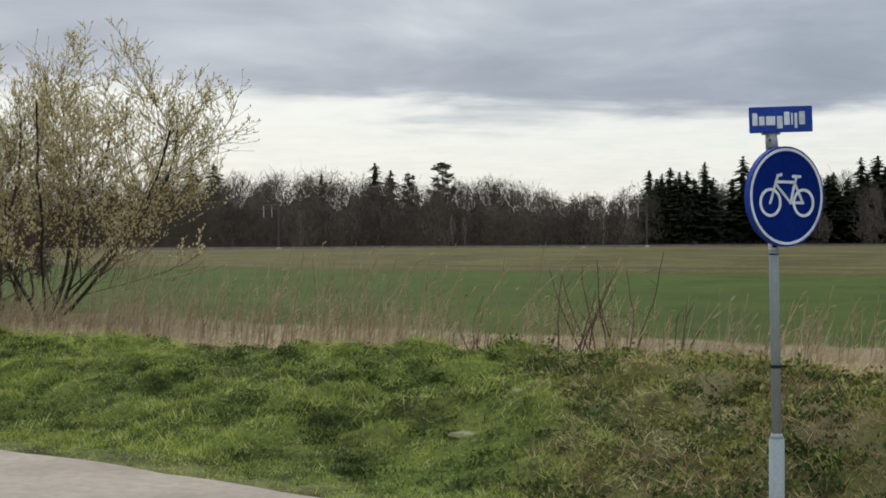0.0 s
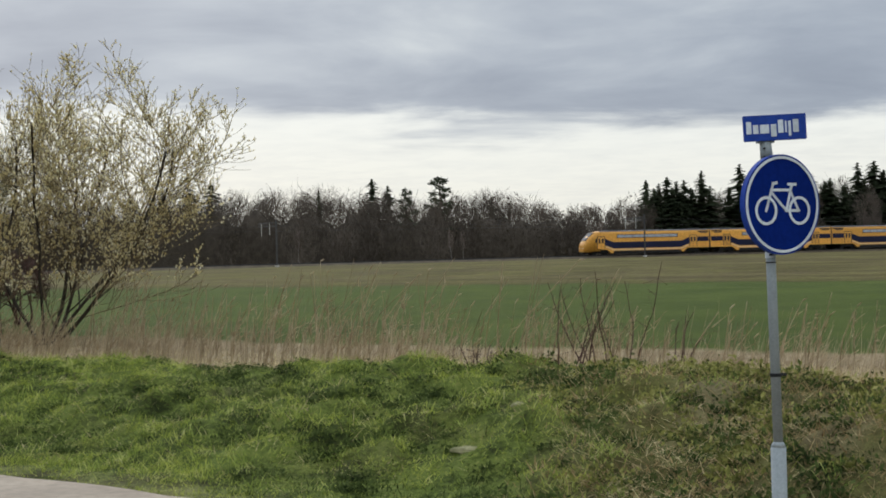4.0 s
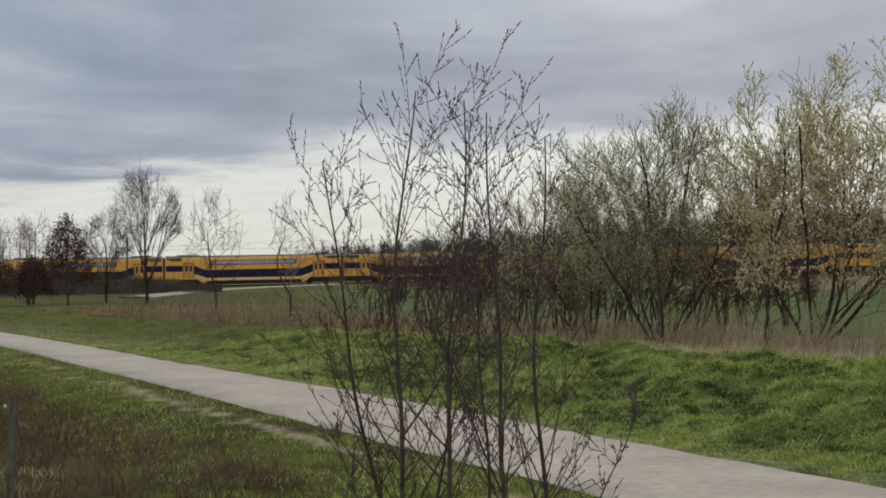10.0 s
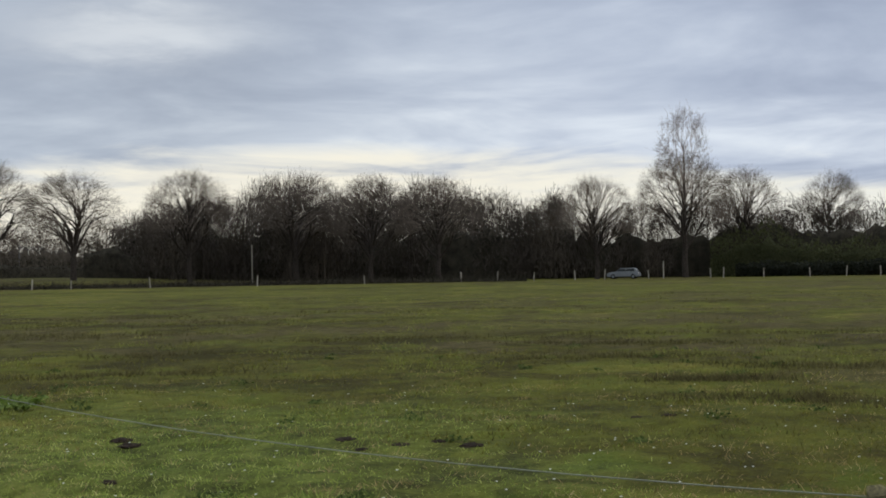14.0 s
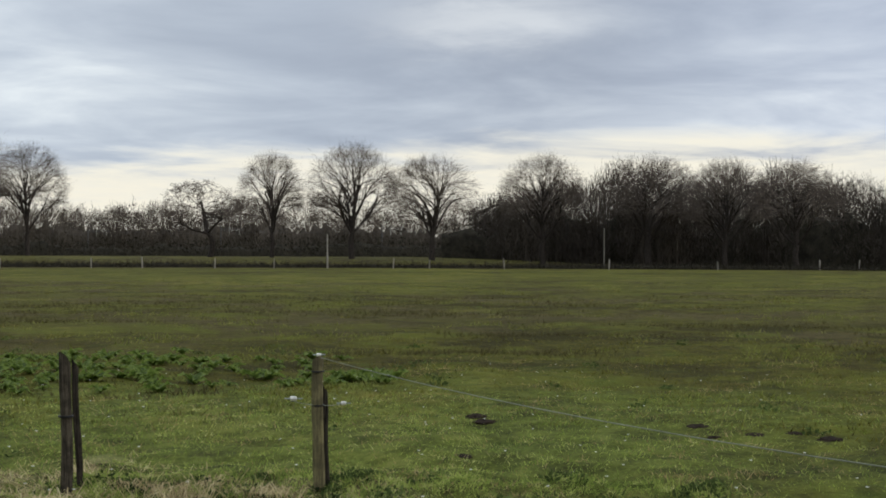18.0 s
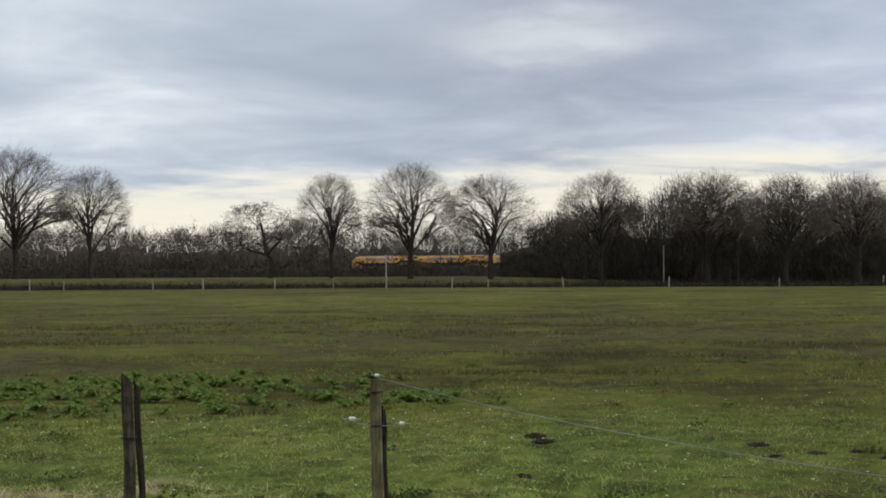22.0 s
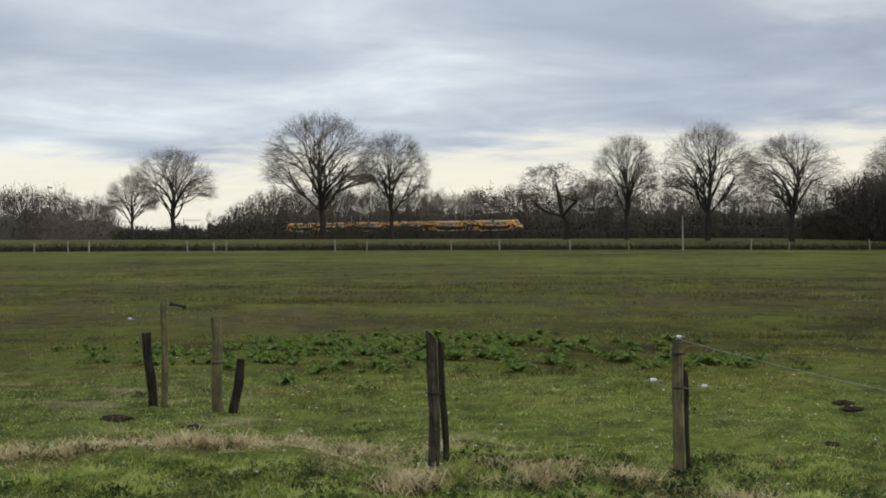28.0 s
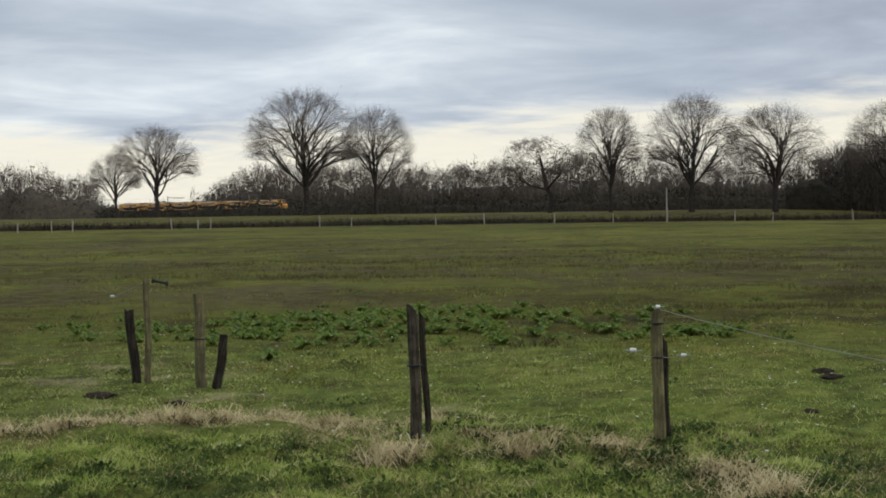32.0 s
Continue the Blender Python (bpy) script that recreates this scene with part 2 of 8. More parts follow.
def ground_build(N):
    pos = N.add("ShaderNodeTexCoord").outputs["Object"]
    z = N.add("ShaderNodeVertexColor")
    z.layer_name = "zones"
    zs = N.add("ShaderNodeSeparateColor", {0: z.outputs[0]})
    straw, earth, crop = zs.outputs
    turf = z.outputs[1]
    large = N.noise(pos, 0.040, 4.0, 0.6, 0.6)
    mid = N.noise(pos, 0.22, 6.0, 0.68, 0.5)
    small = N.noise(pos, 1.9, 7.0, 0.72, 0.3)
    tiny = N.noise(pos, 17.0, 5.0, 0.75)
    tone = N.math("ADD", N.math("MULTIPLY", mid, 0.5), N.math("ADD", N.math("MULTIPLY", large, 0.3), N.math("MULTIPLY", small, 0.2)))
    tuft = N.noise(pos, 0.85, 6.0, 0.66, 0.4)
    meadow = N.ramp(tone, [(0.425, (0.032, 0.025, 0.008)), (0.462, (0.056, 0.046, 0.011)), (0.488, (0.080, 0.072, 0.014)), (0.515, (0.085, 0.087, 0.015)), (0.545, (0.104, 0.101, 0.018)), (0.60, (0.155, 0.130, 0.034))])
    meadow = N.mix(N.math("MULTIPLY", N.ramp(tuft, [(0.56, 0.0), (0.66, 1.0)]), 0.6), meadow, (0.075, 0.104, 0.016))
    meadow = N.mix(N.math("MULTIPLY", N.ramp(tuft, [(0.36, 1.0), (0.49, 0.0)]), 0.58), meadow, (0.030, 0.026, 0.008))
    meadow = N.mix(N.math("MULTIPLY", N.ramp(small, [(0.40, 1.0), (0.52, 0.0)]), 0.32), meadow, (0.031, 0.032, 0.009))
    meadow = N.mix(N.math("MULTIPLY", N.ramp(tiny, [(0.50, 0.0), (0.68, 1.0)]), 0.40), meadow, (0.165, 0.160, 0.040))
    meadow = N.mix(N.math("MULTIPLY", N.ramp(tiny, [(0.32, 1.0), (0.48, 0.0)]), 0.45), meadow, (0.021, 0.020, 0.007))
    meadow = N.mix(1.0, meadow, (0.83, 0.84, 0.66), "MULTIPLY")
    sward = N.ramp(N.math("ADD", N.math("MULTIPLY", small, 0.6), N.math("MULTIPLY", tiny, 0.4)), [(0.41, (0.020, 0.027, 0.008)), (0.47, (0.056, 0.076, 0.016)), (0.54, (0.112, 0.143, 0.029)), (0.64, (0.190, 0.200, 0.055))])
    field = N.mix(N.ramp(mid, [(0.38, 0.0), (0.62, 1.0)]), (0.052, 0.071, 0.016), (0.076, 0.098, 0.021))
    field = N.mix(N.math("MULTIPLY", N.ramp(small, [(0.40, 1.0), (0.55, 0.0)]), 0.30), field, (0.055, 0.068, 0.022))
    dry = N.mix(N.ramp(small, [(0.34, 0.0), (0.66, 1.0)]), (0.230, 0.165, 0.095), (0.440, 0.345, 0.220))
    dry = N.mix(N.math("MULTIPLY", N.ramp(tiny, [(0.36, 1.0), (0.52, 0.0)]), 0.6), dry, (0.105, 0.074, 0.042))
    soil = N.mix(N.ramp(small, [(0.34, 0.0), (0.66, 1.0)]), (0.032, 0.025, 0.010), (0.088, 0.070, 0.026))
    c = N.mix(crop, meadow, field)
    c = N.mix(turf, c, sward)
    c = N.mix(straw, c, dry)
    c = N.mix(earth, c, soil)
    h = N.math("ADD", N.math("MULTIPLY", small, 0.7), N.math("MULTIPLY", tiny, 0.4))
    return c, 0.95, 0.0, (h, 0.12)


M = {}
M["ground"] = material("meadow_ground", ground_build)
M["grass"] = foliage("grass_blades", [(0.050, 0.062, 0.014), (0.160, 0.195, 0.034), (0.305, 0.350, 0.060), (0.420, 0.445, 0.095), (0.54, 0.52, 0.20)])
M["meadow_green"] = foliage("cool_meadow_grass", [(0.040, 0.056, 0.014), (0.124, 0.166, 0.034), (0.236, 0.296, 0.060), (0.36, 0.395, 0.105), (0.51, 0.49, 0.21)])
M["olive_grass"] = foliage("dull_olive_grass", [(0.034, 0.038, 0.011), (0.086, 0.096, 0.022), (0.150, 0.165, 0.034), (0.21, 0.21, 0.058), (0.28, 0.26, 0.10)])
# herb colour darkened to take in the shade under the tufts
M["herb"] = foliage("dark_herbs_and_shade", [(0.018, 0.026, 0.010), (0.036, 0.052, 0.016), (0.072, 0.098, 0.028), (0.140, 0.170, 0.056)])
M["weed_leaf"] = foliage("bank_weed_leaves", [(0.030, 0.033, 0.011), (0.125, 0.130, 0.034), (0.25, 0.245, 0.070), (0.39, 0.365, 0.140)])
M["short_grass"] = foliage("short_meadow_grass", [(0.030, 0.024, 0.008), (0.068, 0.060, 0.013), (0.108, 0.105, 0.019), (0.165, 0.152, 0.034), (0.27, 0.215, 0.09)])
M["dry_grass"] = foliage("dry_grass_blades", [(0.13, 0.094, 0.046), (0.38, 0.295, 0.150), (0.55, 0.445, 0.245), (0.70, 0.59, 0.36)])
M["reed"] = foliage("dry_reed", [(0.24, 0.18, 0.105), (0.37, 0.285, 0.175), (0.49, 0.39, 0.25), (0.62, 0.52, 0.36)])
M["brown_weed"] = foliage("brown_ditch_weed", [(0.045, 0.024, 0.016), (0.080, 0.044, 0.028), (0.125, 0.075, 0.048), (0.17, 0.12, 0.075)])
M["withered"] = foliage("withered_weeds", [(0.105, 0.068, 0.030), (0.235, 0.162, 0.074), (0.370, 0.268, 0.132), (0.52, 0.40, 0.22)])
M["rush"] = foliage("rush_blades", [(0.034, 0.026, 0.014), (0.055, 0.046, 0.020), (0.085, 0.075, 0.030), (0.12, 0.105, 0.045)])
M["dock"] = foliage("dock_leaves", [(0.036, 0.058, 0.011), (0.090, 0.130, 0.022), (0.170, 0.215, 0.044), (0.36, 0.38, 0.17)], 0.66)
M["catkin"] = foliage("willow_catkins", [(0.58, 0.46, 0.19), (0.72, 0.61, 0.31), (0.82, 0.74, 0.46), (0.90, 0.86, 0.66)])
M["bark"] = worn("grey_brown_bark", (0.100, 0.082, 0.062), (0.043, 0.034, 0.027), 5.0, 0.95, 0, 0.02)
M["oak_bark"] = worn("dark_oak_bark", (0.062, 0.051, 0.041), (0.026, 0.021, 0.018), 5.0, 0.95, 0, 0.02)
M["twig"] = worn("brown_twigs", (0.125, 0.098, 0.075), (0.062, 0.046, 0.036), 1.5, 0.95, 0, 0.004)
M["oak_twig"] = worn("grey_brown_oak_twigs", (0.165, 0.135, 0.108), (0.088, 0.070, 0.056), 1.5, 0.95, 0, 0.004)
M["pale_twig"] = worn("pale_birch_twigs", (0.34, 0.275, 0.23), (0.20, 0.155, 0.13), 1.5, 0.95, 0, 0.004)
M["willow_twig"] = worn("olive_willow_twigs", (0.235, 0.180, 0.100), (0.105, 0.080, 0.050), 1.5, 0.95, 0, 0.004)
M["green_twig"] = worn("grey_green_willow_twigs", (0.27, 0.25, 0.145), (0.14, 0.128, 0.080), 1.5, 0.95, 0, 0.004)
M["dark_bark"] = worn("dark_wet_bark", (0.075, 0.062, 0.048), (0.030, 0.025, 0.020), 5.0, 0.95, 0, 0.02)
M["red_twig"] = worn("reddish_shrub_twigs", (0.125, 0.072, 0.056), (0.064, 0.038, 0.030), 1.5, 0.95, 0, 0.004)
M["sapling_bark"] = worn("alder_bark", (0.120, 0.092, 0.074), (0.055, 0.042, 0.036), 7.0, 0.9, 0, 0.006)
M["sapling_twig"] = worn("alder_twigs", (0.140, 0.098, 0.078), (0.075, 0.052, 0.043), 2.0, 0.9, 0, 0.002)
M["russet"] = foliage("russet_leaves", [(0.020, 0.010, 0.007), (0.050, 0.022, 0.014), (0.085, 0.038, 0.022), (0.12, 0.062, 0.036)])
M["birch_bark"] = worn("white_birch_bark", (0.42, 0.39, 0.35), (0.16, 0.14, 0.12), 3.0, 0.9, 0, 0.01)
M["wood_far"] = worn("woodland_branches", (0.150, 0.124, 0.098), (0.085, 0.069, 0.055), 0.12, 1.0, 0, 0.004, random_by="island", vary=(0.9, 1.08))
# darker copy of woodland_branches for the meadow, farm and line woods
M["dark_wood"] = worn("dark_wood_branches", (0.098, 0.080, 0.062), (0.040, 0.033, 0.027), 0.12, 1.0, 0, 0.004, random_by="island", vary=(0.9, 1.06))
# darker copy of undergrowth: the wood's inner shade is put into its colour
M["dark_thicket"] = worn("shaded_undergrowth", (0.046, 0.040, 0.027), (0.022, 0.019, 0.014), 0.8, 1.0, 0, 0.3, random_by="island")
M["thicket"] = worn("undergrowth", (0.098, 0.080, 0.060), (0.056, 0.046, 0.035), 0.8, 1.0, 0, 0.3, random_by="island")
M["needles"] = foliage("spruce_needles", [(0.026, 0.034, 0.020), (0.042, 0.054, 0.029), (0.062, 0.076, 0.038)], 0.85)
M["hedge"] = foliage("dark_hedge_leaves", [(0.010, 0.011, 0.007), (0.016, 0.018, 0.010), (0.026, 0.027, 0.014)], 0.8)
M["evergreen"] = foliage("olive_shrub_leaves", [(0.030, 0.034, 0.013), (0.050, 0.054, 0.020), (0.078, 0.078, 0.032)], 0.8)
M["asphalt"] = worn("worn_pale_asphalt", (0.38, 0.315, 0.240), (0.275, 0.225, 0.172), 0.7, 0.92, 0, 0.006, (0.3, 0.7))
M["galvanised"] = worn("galvanised_steel", (0.285, 0.312, 0.308), (0.240, 0.262, 0.260), 6.0, 0.7, 0.1, 0.001, vary=(0.97, 1.03))
M["sign_blue"] = plain("sign_blue", (0.003, 0.016, 0.135), 0.86)
M["sign_blue_light"] = plain("street_sign_blue", (0.012, 0.050, 0.30), 0.62)
M["sign_white"] = plain("sign_white", (0.66, 0.70, 0.72), 0.62)
M["black_band"] = plain("black_rubber", (0.02, 0.02, 0.02), 0.7)
M["old_post"] = grained("weathered_grey_wood", (0.084, 0.070, 0.050), (0.018, 0.015, 0.011), 0.016)
M["rotten_post"] = grained("rotten_dark_wood", (0.046, 0.038, 0.028), (0.012, 0.010, 0.008), 0.02)
M["grey_post"] = grained("grey_fence_wood", (0.165, 0.140, 0.108), (0.055, 0.047, 0.037))
M["green_post"] = grained("algae_green_wood", (0.170, 0.148, 0.072), (0.066, 0.056, 0.032))
M["pale_post"] = worn("pale_wood_post", (0.33, 0.30, 0.25), (0.18, 0.16, 0.13), 6.0, 0.95, 0, 0.01)
M["wire"] = plain("fence_cord", (0.24, 0.25, 0.19), 0.6)
M["insulator"] = plain("white_insulator", (0.62, 0.60, 0.52), 0.5)
M["stake_red"] = plain("red_paint", (0.42, 0.020, 0.022), 0.6)
M["soil"] = worn("molehill_soil", (0.040, 0.028, 0.020), (0.018, 0.013, 0.010), 12.0, 1.0, 0, 0.05)
M["stone"] = worn("mossy_pale_stone", (0.34, 0.31, 0.17), (0.15, 0.145, 0.07), 6.0, 0.9, 0, 0.02)
# train
M["t_yellow"] = plain("train_yellow", (0.82, 0.385, 0.055), 0.5)
M["t_blue"] = plain("train_blue", (0.009, 0.011, 0.042), 0.62)
M["t_stripe"] = plain("train_peach_stripe", (0.90, 0.55, 0.24), 0.5)
M["t_roof"] = worn("train_roof_grey", (0.13, 0.13, 0.13), (0.075, 0.075, 0.076), 1.0, 0.6, 0, 0.004)
M["t_under"] = worn("train_underframe", (0.030, 0.028, 0.026), (0.014, 0.013, 0.012), 2.0, 0.8, 0, 0.01)
M["screen"] = plain("dark_windscreen", (0.035, 0.036, 0.040), 0.6)
M["blue_pane"] = plain("dark_tinted_window", (0.010, 0.013, 0.040), 0.6)
M["t_frame"] = plain("window_frame_dark", (0.020, 0.020, 0.024), 0.35)
M["glass"] = material("tinted_glass", lambda N: ((0.30, 0.32, 0.36), 0.08, 0.5, None))
M["ballast"] = worn("ballast", (0.20, 0.18, 0.16), (0.10, 0.09, 0.08), 4.0, 1.0, 0, 0.05)
M["bank_slope"] = worn("weedy_ballast_slope", (0.105, 0.085, 0.058), (0.045, 0.036, 0.025), 0.6, 1.0, 0, 0.08)
M["mast"] = plain("mast_grey", (0.085, 0.080, 0.075), 0.8)
# farm


def thatch_build(N):
    """Old thatch: streaks of rain and moss run down the slope."""
    pos = N.add("ShaderNodeTexCoord").outputs["Object"]
    down = N.add("ShaderNodeMapping", {0: pos})
    down.inputs["Scale"].default_value = (1.0, 0.16, 0.16)
    streak = N.noise(down.outputs[0], 2.6, 5.0, 0.65)
    patch = N.noise(pos, 0.5, 4.0, 0.6)
    straw = N.noise(down.outputs[0], 22.0, 3.0, 0.6)
    c = N.mix(N.ramp(streak, [(0.36, 0.0), (0.64, 1.0)]), (0.034, 0.033, 0.033), (0.092, 0.086, 0.082))
    c = N.mix(N.math("MULTIPLY", N.ramp(patch, [(0.40, 1.0), (0.58, 0.0)]), 0.5), c, (0.042, 0.040, 0.036))
    c = N.mix(N.math("MULTIPLY", N.ramp(straw, [(0.40, 1.0), (0.55, 0.0)]), 0.4), c, (0.026, 0.025, 0.024))
    return c, 1.0, 0.0, (streak, 0.06)


M["thatch"] = material("dark_thatch", thatch_build)
M["slate"] = worn("blue_grey_roof_tiles", (0.050, 0.058, 0.070), (0.034, 0.040, 0.048), 1.2, 0.8, 0, 0.02)
M["brick"] = worn("old_brick", (0.112, 0.088, 0.080), (0.062, 0.050, 0.046), 1.2, 0.95, 0, 0.02)
M["dark_board"] = worn("dark_boards", (0.030, 0.027, 0.027), (0.022, 0.020, 0.020), 1.0, 0.8, 0, 0.01)
M["white_paint"] = plain("white_paint", (0.74, 0.74, 0.72), 0.5)
M["green_door"] = plain("dark_green_paint", (0.012, 0.032, 0.034), 0.6)
M["pane"] = material("window_glass", lambda N: ((0.03, 0.035, 0.04), 0.05, 0.0, None))
M["car_white"] = plain("car_white", (0.62, 0.63, 0.64), 0.3)
M["car_grey"] = plain("car_grey", (0.16, 0.17, 0.18), 0.3)
M["tyre"] = plain("tyre_black", (0.015, 0.015, 0.015), 0.8)
M["concrete"] = worn("pale_concrete", (0.50, 0.47, 0.42), (0.36, 0.34, 0.30), 1.0, 0.9, 0, 0.01)


# ------------------------------------------------------------------ geometry helpers
def P(az, d, z=0.0):
    """The place at that many degrees to the left of +y and that many metres from the origin."""
    return (-math.sin(radians(az)) * d, math.cos(radians(az)) * d, z)


def part(name, bm, mat, parent=None, label="", smooth=False):
    me = bpy.data.meshes.new(name)
    bm.to_mesh(me)
    bm.free()
    return part_mesh(name, me, mat, parent, label, smooth)


def part_mesh(name, me, mat, parent=None, label="", smooth=False):
    if not me.materials:
        me.materials.append(mat)
    if smooth:
        me.polygons.foreach_set("use_smooth", [len(f.vertices) <= 4 for f in me.polygons])
    ob = new(name, me)
    ob.parent = parent
    if label:
        tagged(ob, label)
    return ob


def thing(name, label, category, m=None, group="", kind=""):
    ob = new(name)
    ob.empty_display_size = 0.3
    if m is not None:
        ob.matrix_basis = m
    return tagged(ob, label, category, group, kind)


def quads_mesh(name, verts, quads):
    """A mesh from numpy arrays: verts n x 3, quads m x 4 (or m x 3)."""
    me = bpy.data.meshes.new(name)
    verts, quads = np.ascontiguousarray(verts, dtype=np.float32), np.ascontiguousarray(quads, dtype=np.int32)
    n, k = quads.shape
    me.vertices.add(len(verts))
    me.vertices.foreach_set("co", verts.ravel())
    me.loops.add(n * k)
    me.loops.foreach_set("vertex_index", quads.ravel())
    me.polygons.add(n)
    me.polygons.foreach_set("loop_start", np.arange(0, n * k, k, dtype=np.int32))
    me.update(calc_edges=True)
    me.validate()
    return me


def tubes(segs, sides):
    """Tapered tubes: rows of x0 y0 z0 r0 x1 y1 z1 r1 as verts and quads."""
    segs = np.asarray(segs, float)
    a, ra, b, rb = segs[:, 0:3], segs[:, 3], segs[:, 4:7], segs[:, 7]
    d = b - a
    d /= np.linalg.norm(d, axis=1, keepdims=True) + 1e-9
    ref = np.where(np.abs(d[:, 2:3]) > 0.9, np.array([[1.0, 0, 0]]), np.array([[0, 0, 1.0]]))
    u = np.cross(d, ref)
    u /= np.linalg.norm(u, axis=1, keepdims=True) + 1e-9
    v = np.cross(d, u)
    ang = np.arange(sides) * 2 * np.pi / sides
    ring = np.cos(ang)[None, :, None] * u[:, None, :] + np.sin(ang)[None, :, None] * v[:, None, :]
    va = a[:, None, :] + ring * ra[:, None, None]
    vb = b[:, None, :] + ring * rb[:, None, None]
    verts = np.concatenate([va, vb], 1).reshape(-1, 3)
    base = np.arange(len(segs))[:, None] * 2 * sides
    j = np.arange(sides)
    k = (j + 1) % sides
    quads = np.stack([base + j, base + k, base + sides + k, base + sides + j], -1).reshape(-1, 4)
    return verts, quads


def tube_mesh(name, segs, sides):
    return quads_mesh(name, *tubes(segs, sides))


def cord_mesh(name, pts, r, sides=5):
    """One unbroken tube through points."""
    p = np.array(pts, float)
    d = np.gradient(p, axis=0)
    d /= np.linalg.norm(d, axis=1, keepdims=True) + 1e-9
    u = np.cross(d, np.array([[0, 0, 1.0]]))
    u /= np.linalg.norm(u, axis=1, keepdims=True) + 1e-9
    w = np.cross(d, u)
    a = np.arange(sides) * 2 * np.pi / sides
    ring = p[:, None, :] + r * (np.cos(a)[None, :, None] * u[:, None, :] + np.sin(a)[None, :, None] * w[:, None, :])
    i, j = np.meshgrid(np.arange(len(p) - 1), np.arange(sides), indexing="ij")
    k = (j + 1) % sides
    q = np.stack([i * sides + j, i * sides + k, (i + 1) * sides + k, (i + 1) * sides + j], -1).reshape(-1, 4)
    return quads_mesh(name, ring.reshape(-1, 3), q)


def box(bm, x0, y0, z0, x1, y1, z1, bevel=0.0):
    r = bmesh.ops.create_cube(bm, size=1.0)
    for v in r["verts"]:
        v.co = Vector(((x0 + x1) / 2 + v.co.x * (x1 - x0), (y0 + y1) / 2 + v.co.y * (y1 - y0), (z0 + z1) / 2 + v.co.z * (z1 - z0)))
    if bevel:
        edges = list({e for v in r["verts"] for e in v.link_edges})
        bmesh.ops.bevel(bm, geom=edges, offset=bevel, segments=2, affect="EDGES")
    return bm


def rod(bm, p, q, r0, r1=None, sides=10):
    p, q = Vector(p), Vector(q)
    r1 = r0 if r1 is None else r1
    g = bmesh.ops.create_cone(bm, cap_ends=True, segments=sides, radius1=r0, radius2=r1, depth=(q - p).length)
    m = Matrix.Translation((p + q) / 2) @ (q - p).to_track_quat("Z", "Y").to_matrix().to_4x4()
    bmesh.ops.transform(bm, matrix=m, verts=g["verts"])
    return bm


def slab(bm, outline, y0, y1):
    """A prism of an outline in x and z, from y0 to y1."""
    lo = [bm.verts.new((x, y0, z)) for x, z in outline]
    hi = [bm.verts.new((x, y1, z)) for x, z in outline]
    n = len(outline)
    bm.faces.new(lo)
    bm.faces.new(hi[::-1])
    for i in range(n):
        bm.faces.new((lo[i], hi[i], hi[(i + 1) % n], lo[(i + 1) % n]))
    bmesh.ops.recalc_face_normals(bm, faces=bm.faces)
    return bm


# ------------------------------------------------------------------ the lie of the land
# far edge of the cycle path, from beside the eye to the far trees
EDGE = np.array([(60.0, -37.0), (20.0, -5.8), (9.0, 2.8), (3.0, 7.5), (-1.0, 10.6), (-4.2, 12.95), (-9.5, 16.35), (-15.75, 20.45), (-22.1, 24.5), (-27.5, 28.0), (-33.7, 31.9), (-42.8, 37.3), (-55.1, 44.2), (-69.0, 51.2), (-97.0, 67.5), (-128.0, 89.0)])
_t = np.r_[0, np.cumsum(np.hypot(*np.diff(EDGE, axis=0).T))]
_f = np.arange(0, _t[-1], 0.8)
EDGE_FINE = np.stack([np.interp(_f, _t, EDGE[:, 0]), np.interp(_f, _t, EDGE[:, 1])], 1)
for _ in range(6):
    EDGE_FINE[1:-1] = (EDGE_FINE[:-2] + 2 * EDGE_FINE[1:-1] + EDGE_FINE[2:]) / 4
_d = np.gradient(EDGE_FINE, axis=0)
_d /= np.linalg.norm(_d, axis=1, keepdims=True)
EDGE_NORMAL = np.stack([_d[:, 1], -_d[:, 0]], 1)       # away from the eye
EDGE_NORMAL *= np.sign((EDGE_NORMAL * np.array([[0.6, 0.8]])).sum(1))[:, None]
PATH_WIDTH = 2.15


def off_path(x, y):
    """Metres beyond the path's far edge (negative on the eye's side), and metres along it."""
    p = np.stack([x, y], -1).reshape(-1, 2)
    out, along = np.empty(len(p)), np.empty(len(p))
    for i in range(0, len(p), 20000):
        q = p[i:i + 20000]
        dist = ((q[:, None, :] - EDGE_FINE[None]) ** 2).sum(-1)
        j = dist.argmin(1)
        side = ((q - EDGE_FINE[j]) * EDGE_NORMAL[j]).sum(1)
        out[i:i + 20000] = np.sign(side) * np.sqrt(dist[np.arange(len(q)), j])
        along[i:i + 20000] = _f[j]
    return out.reshape(np.shape(x)), along.reshape(np.shape(x))


def soft(v, a, b):
    t = np.clip((v - a) / (b - a), 0, 1)
    return t * t * (3 - 2 * t)


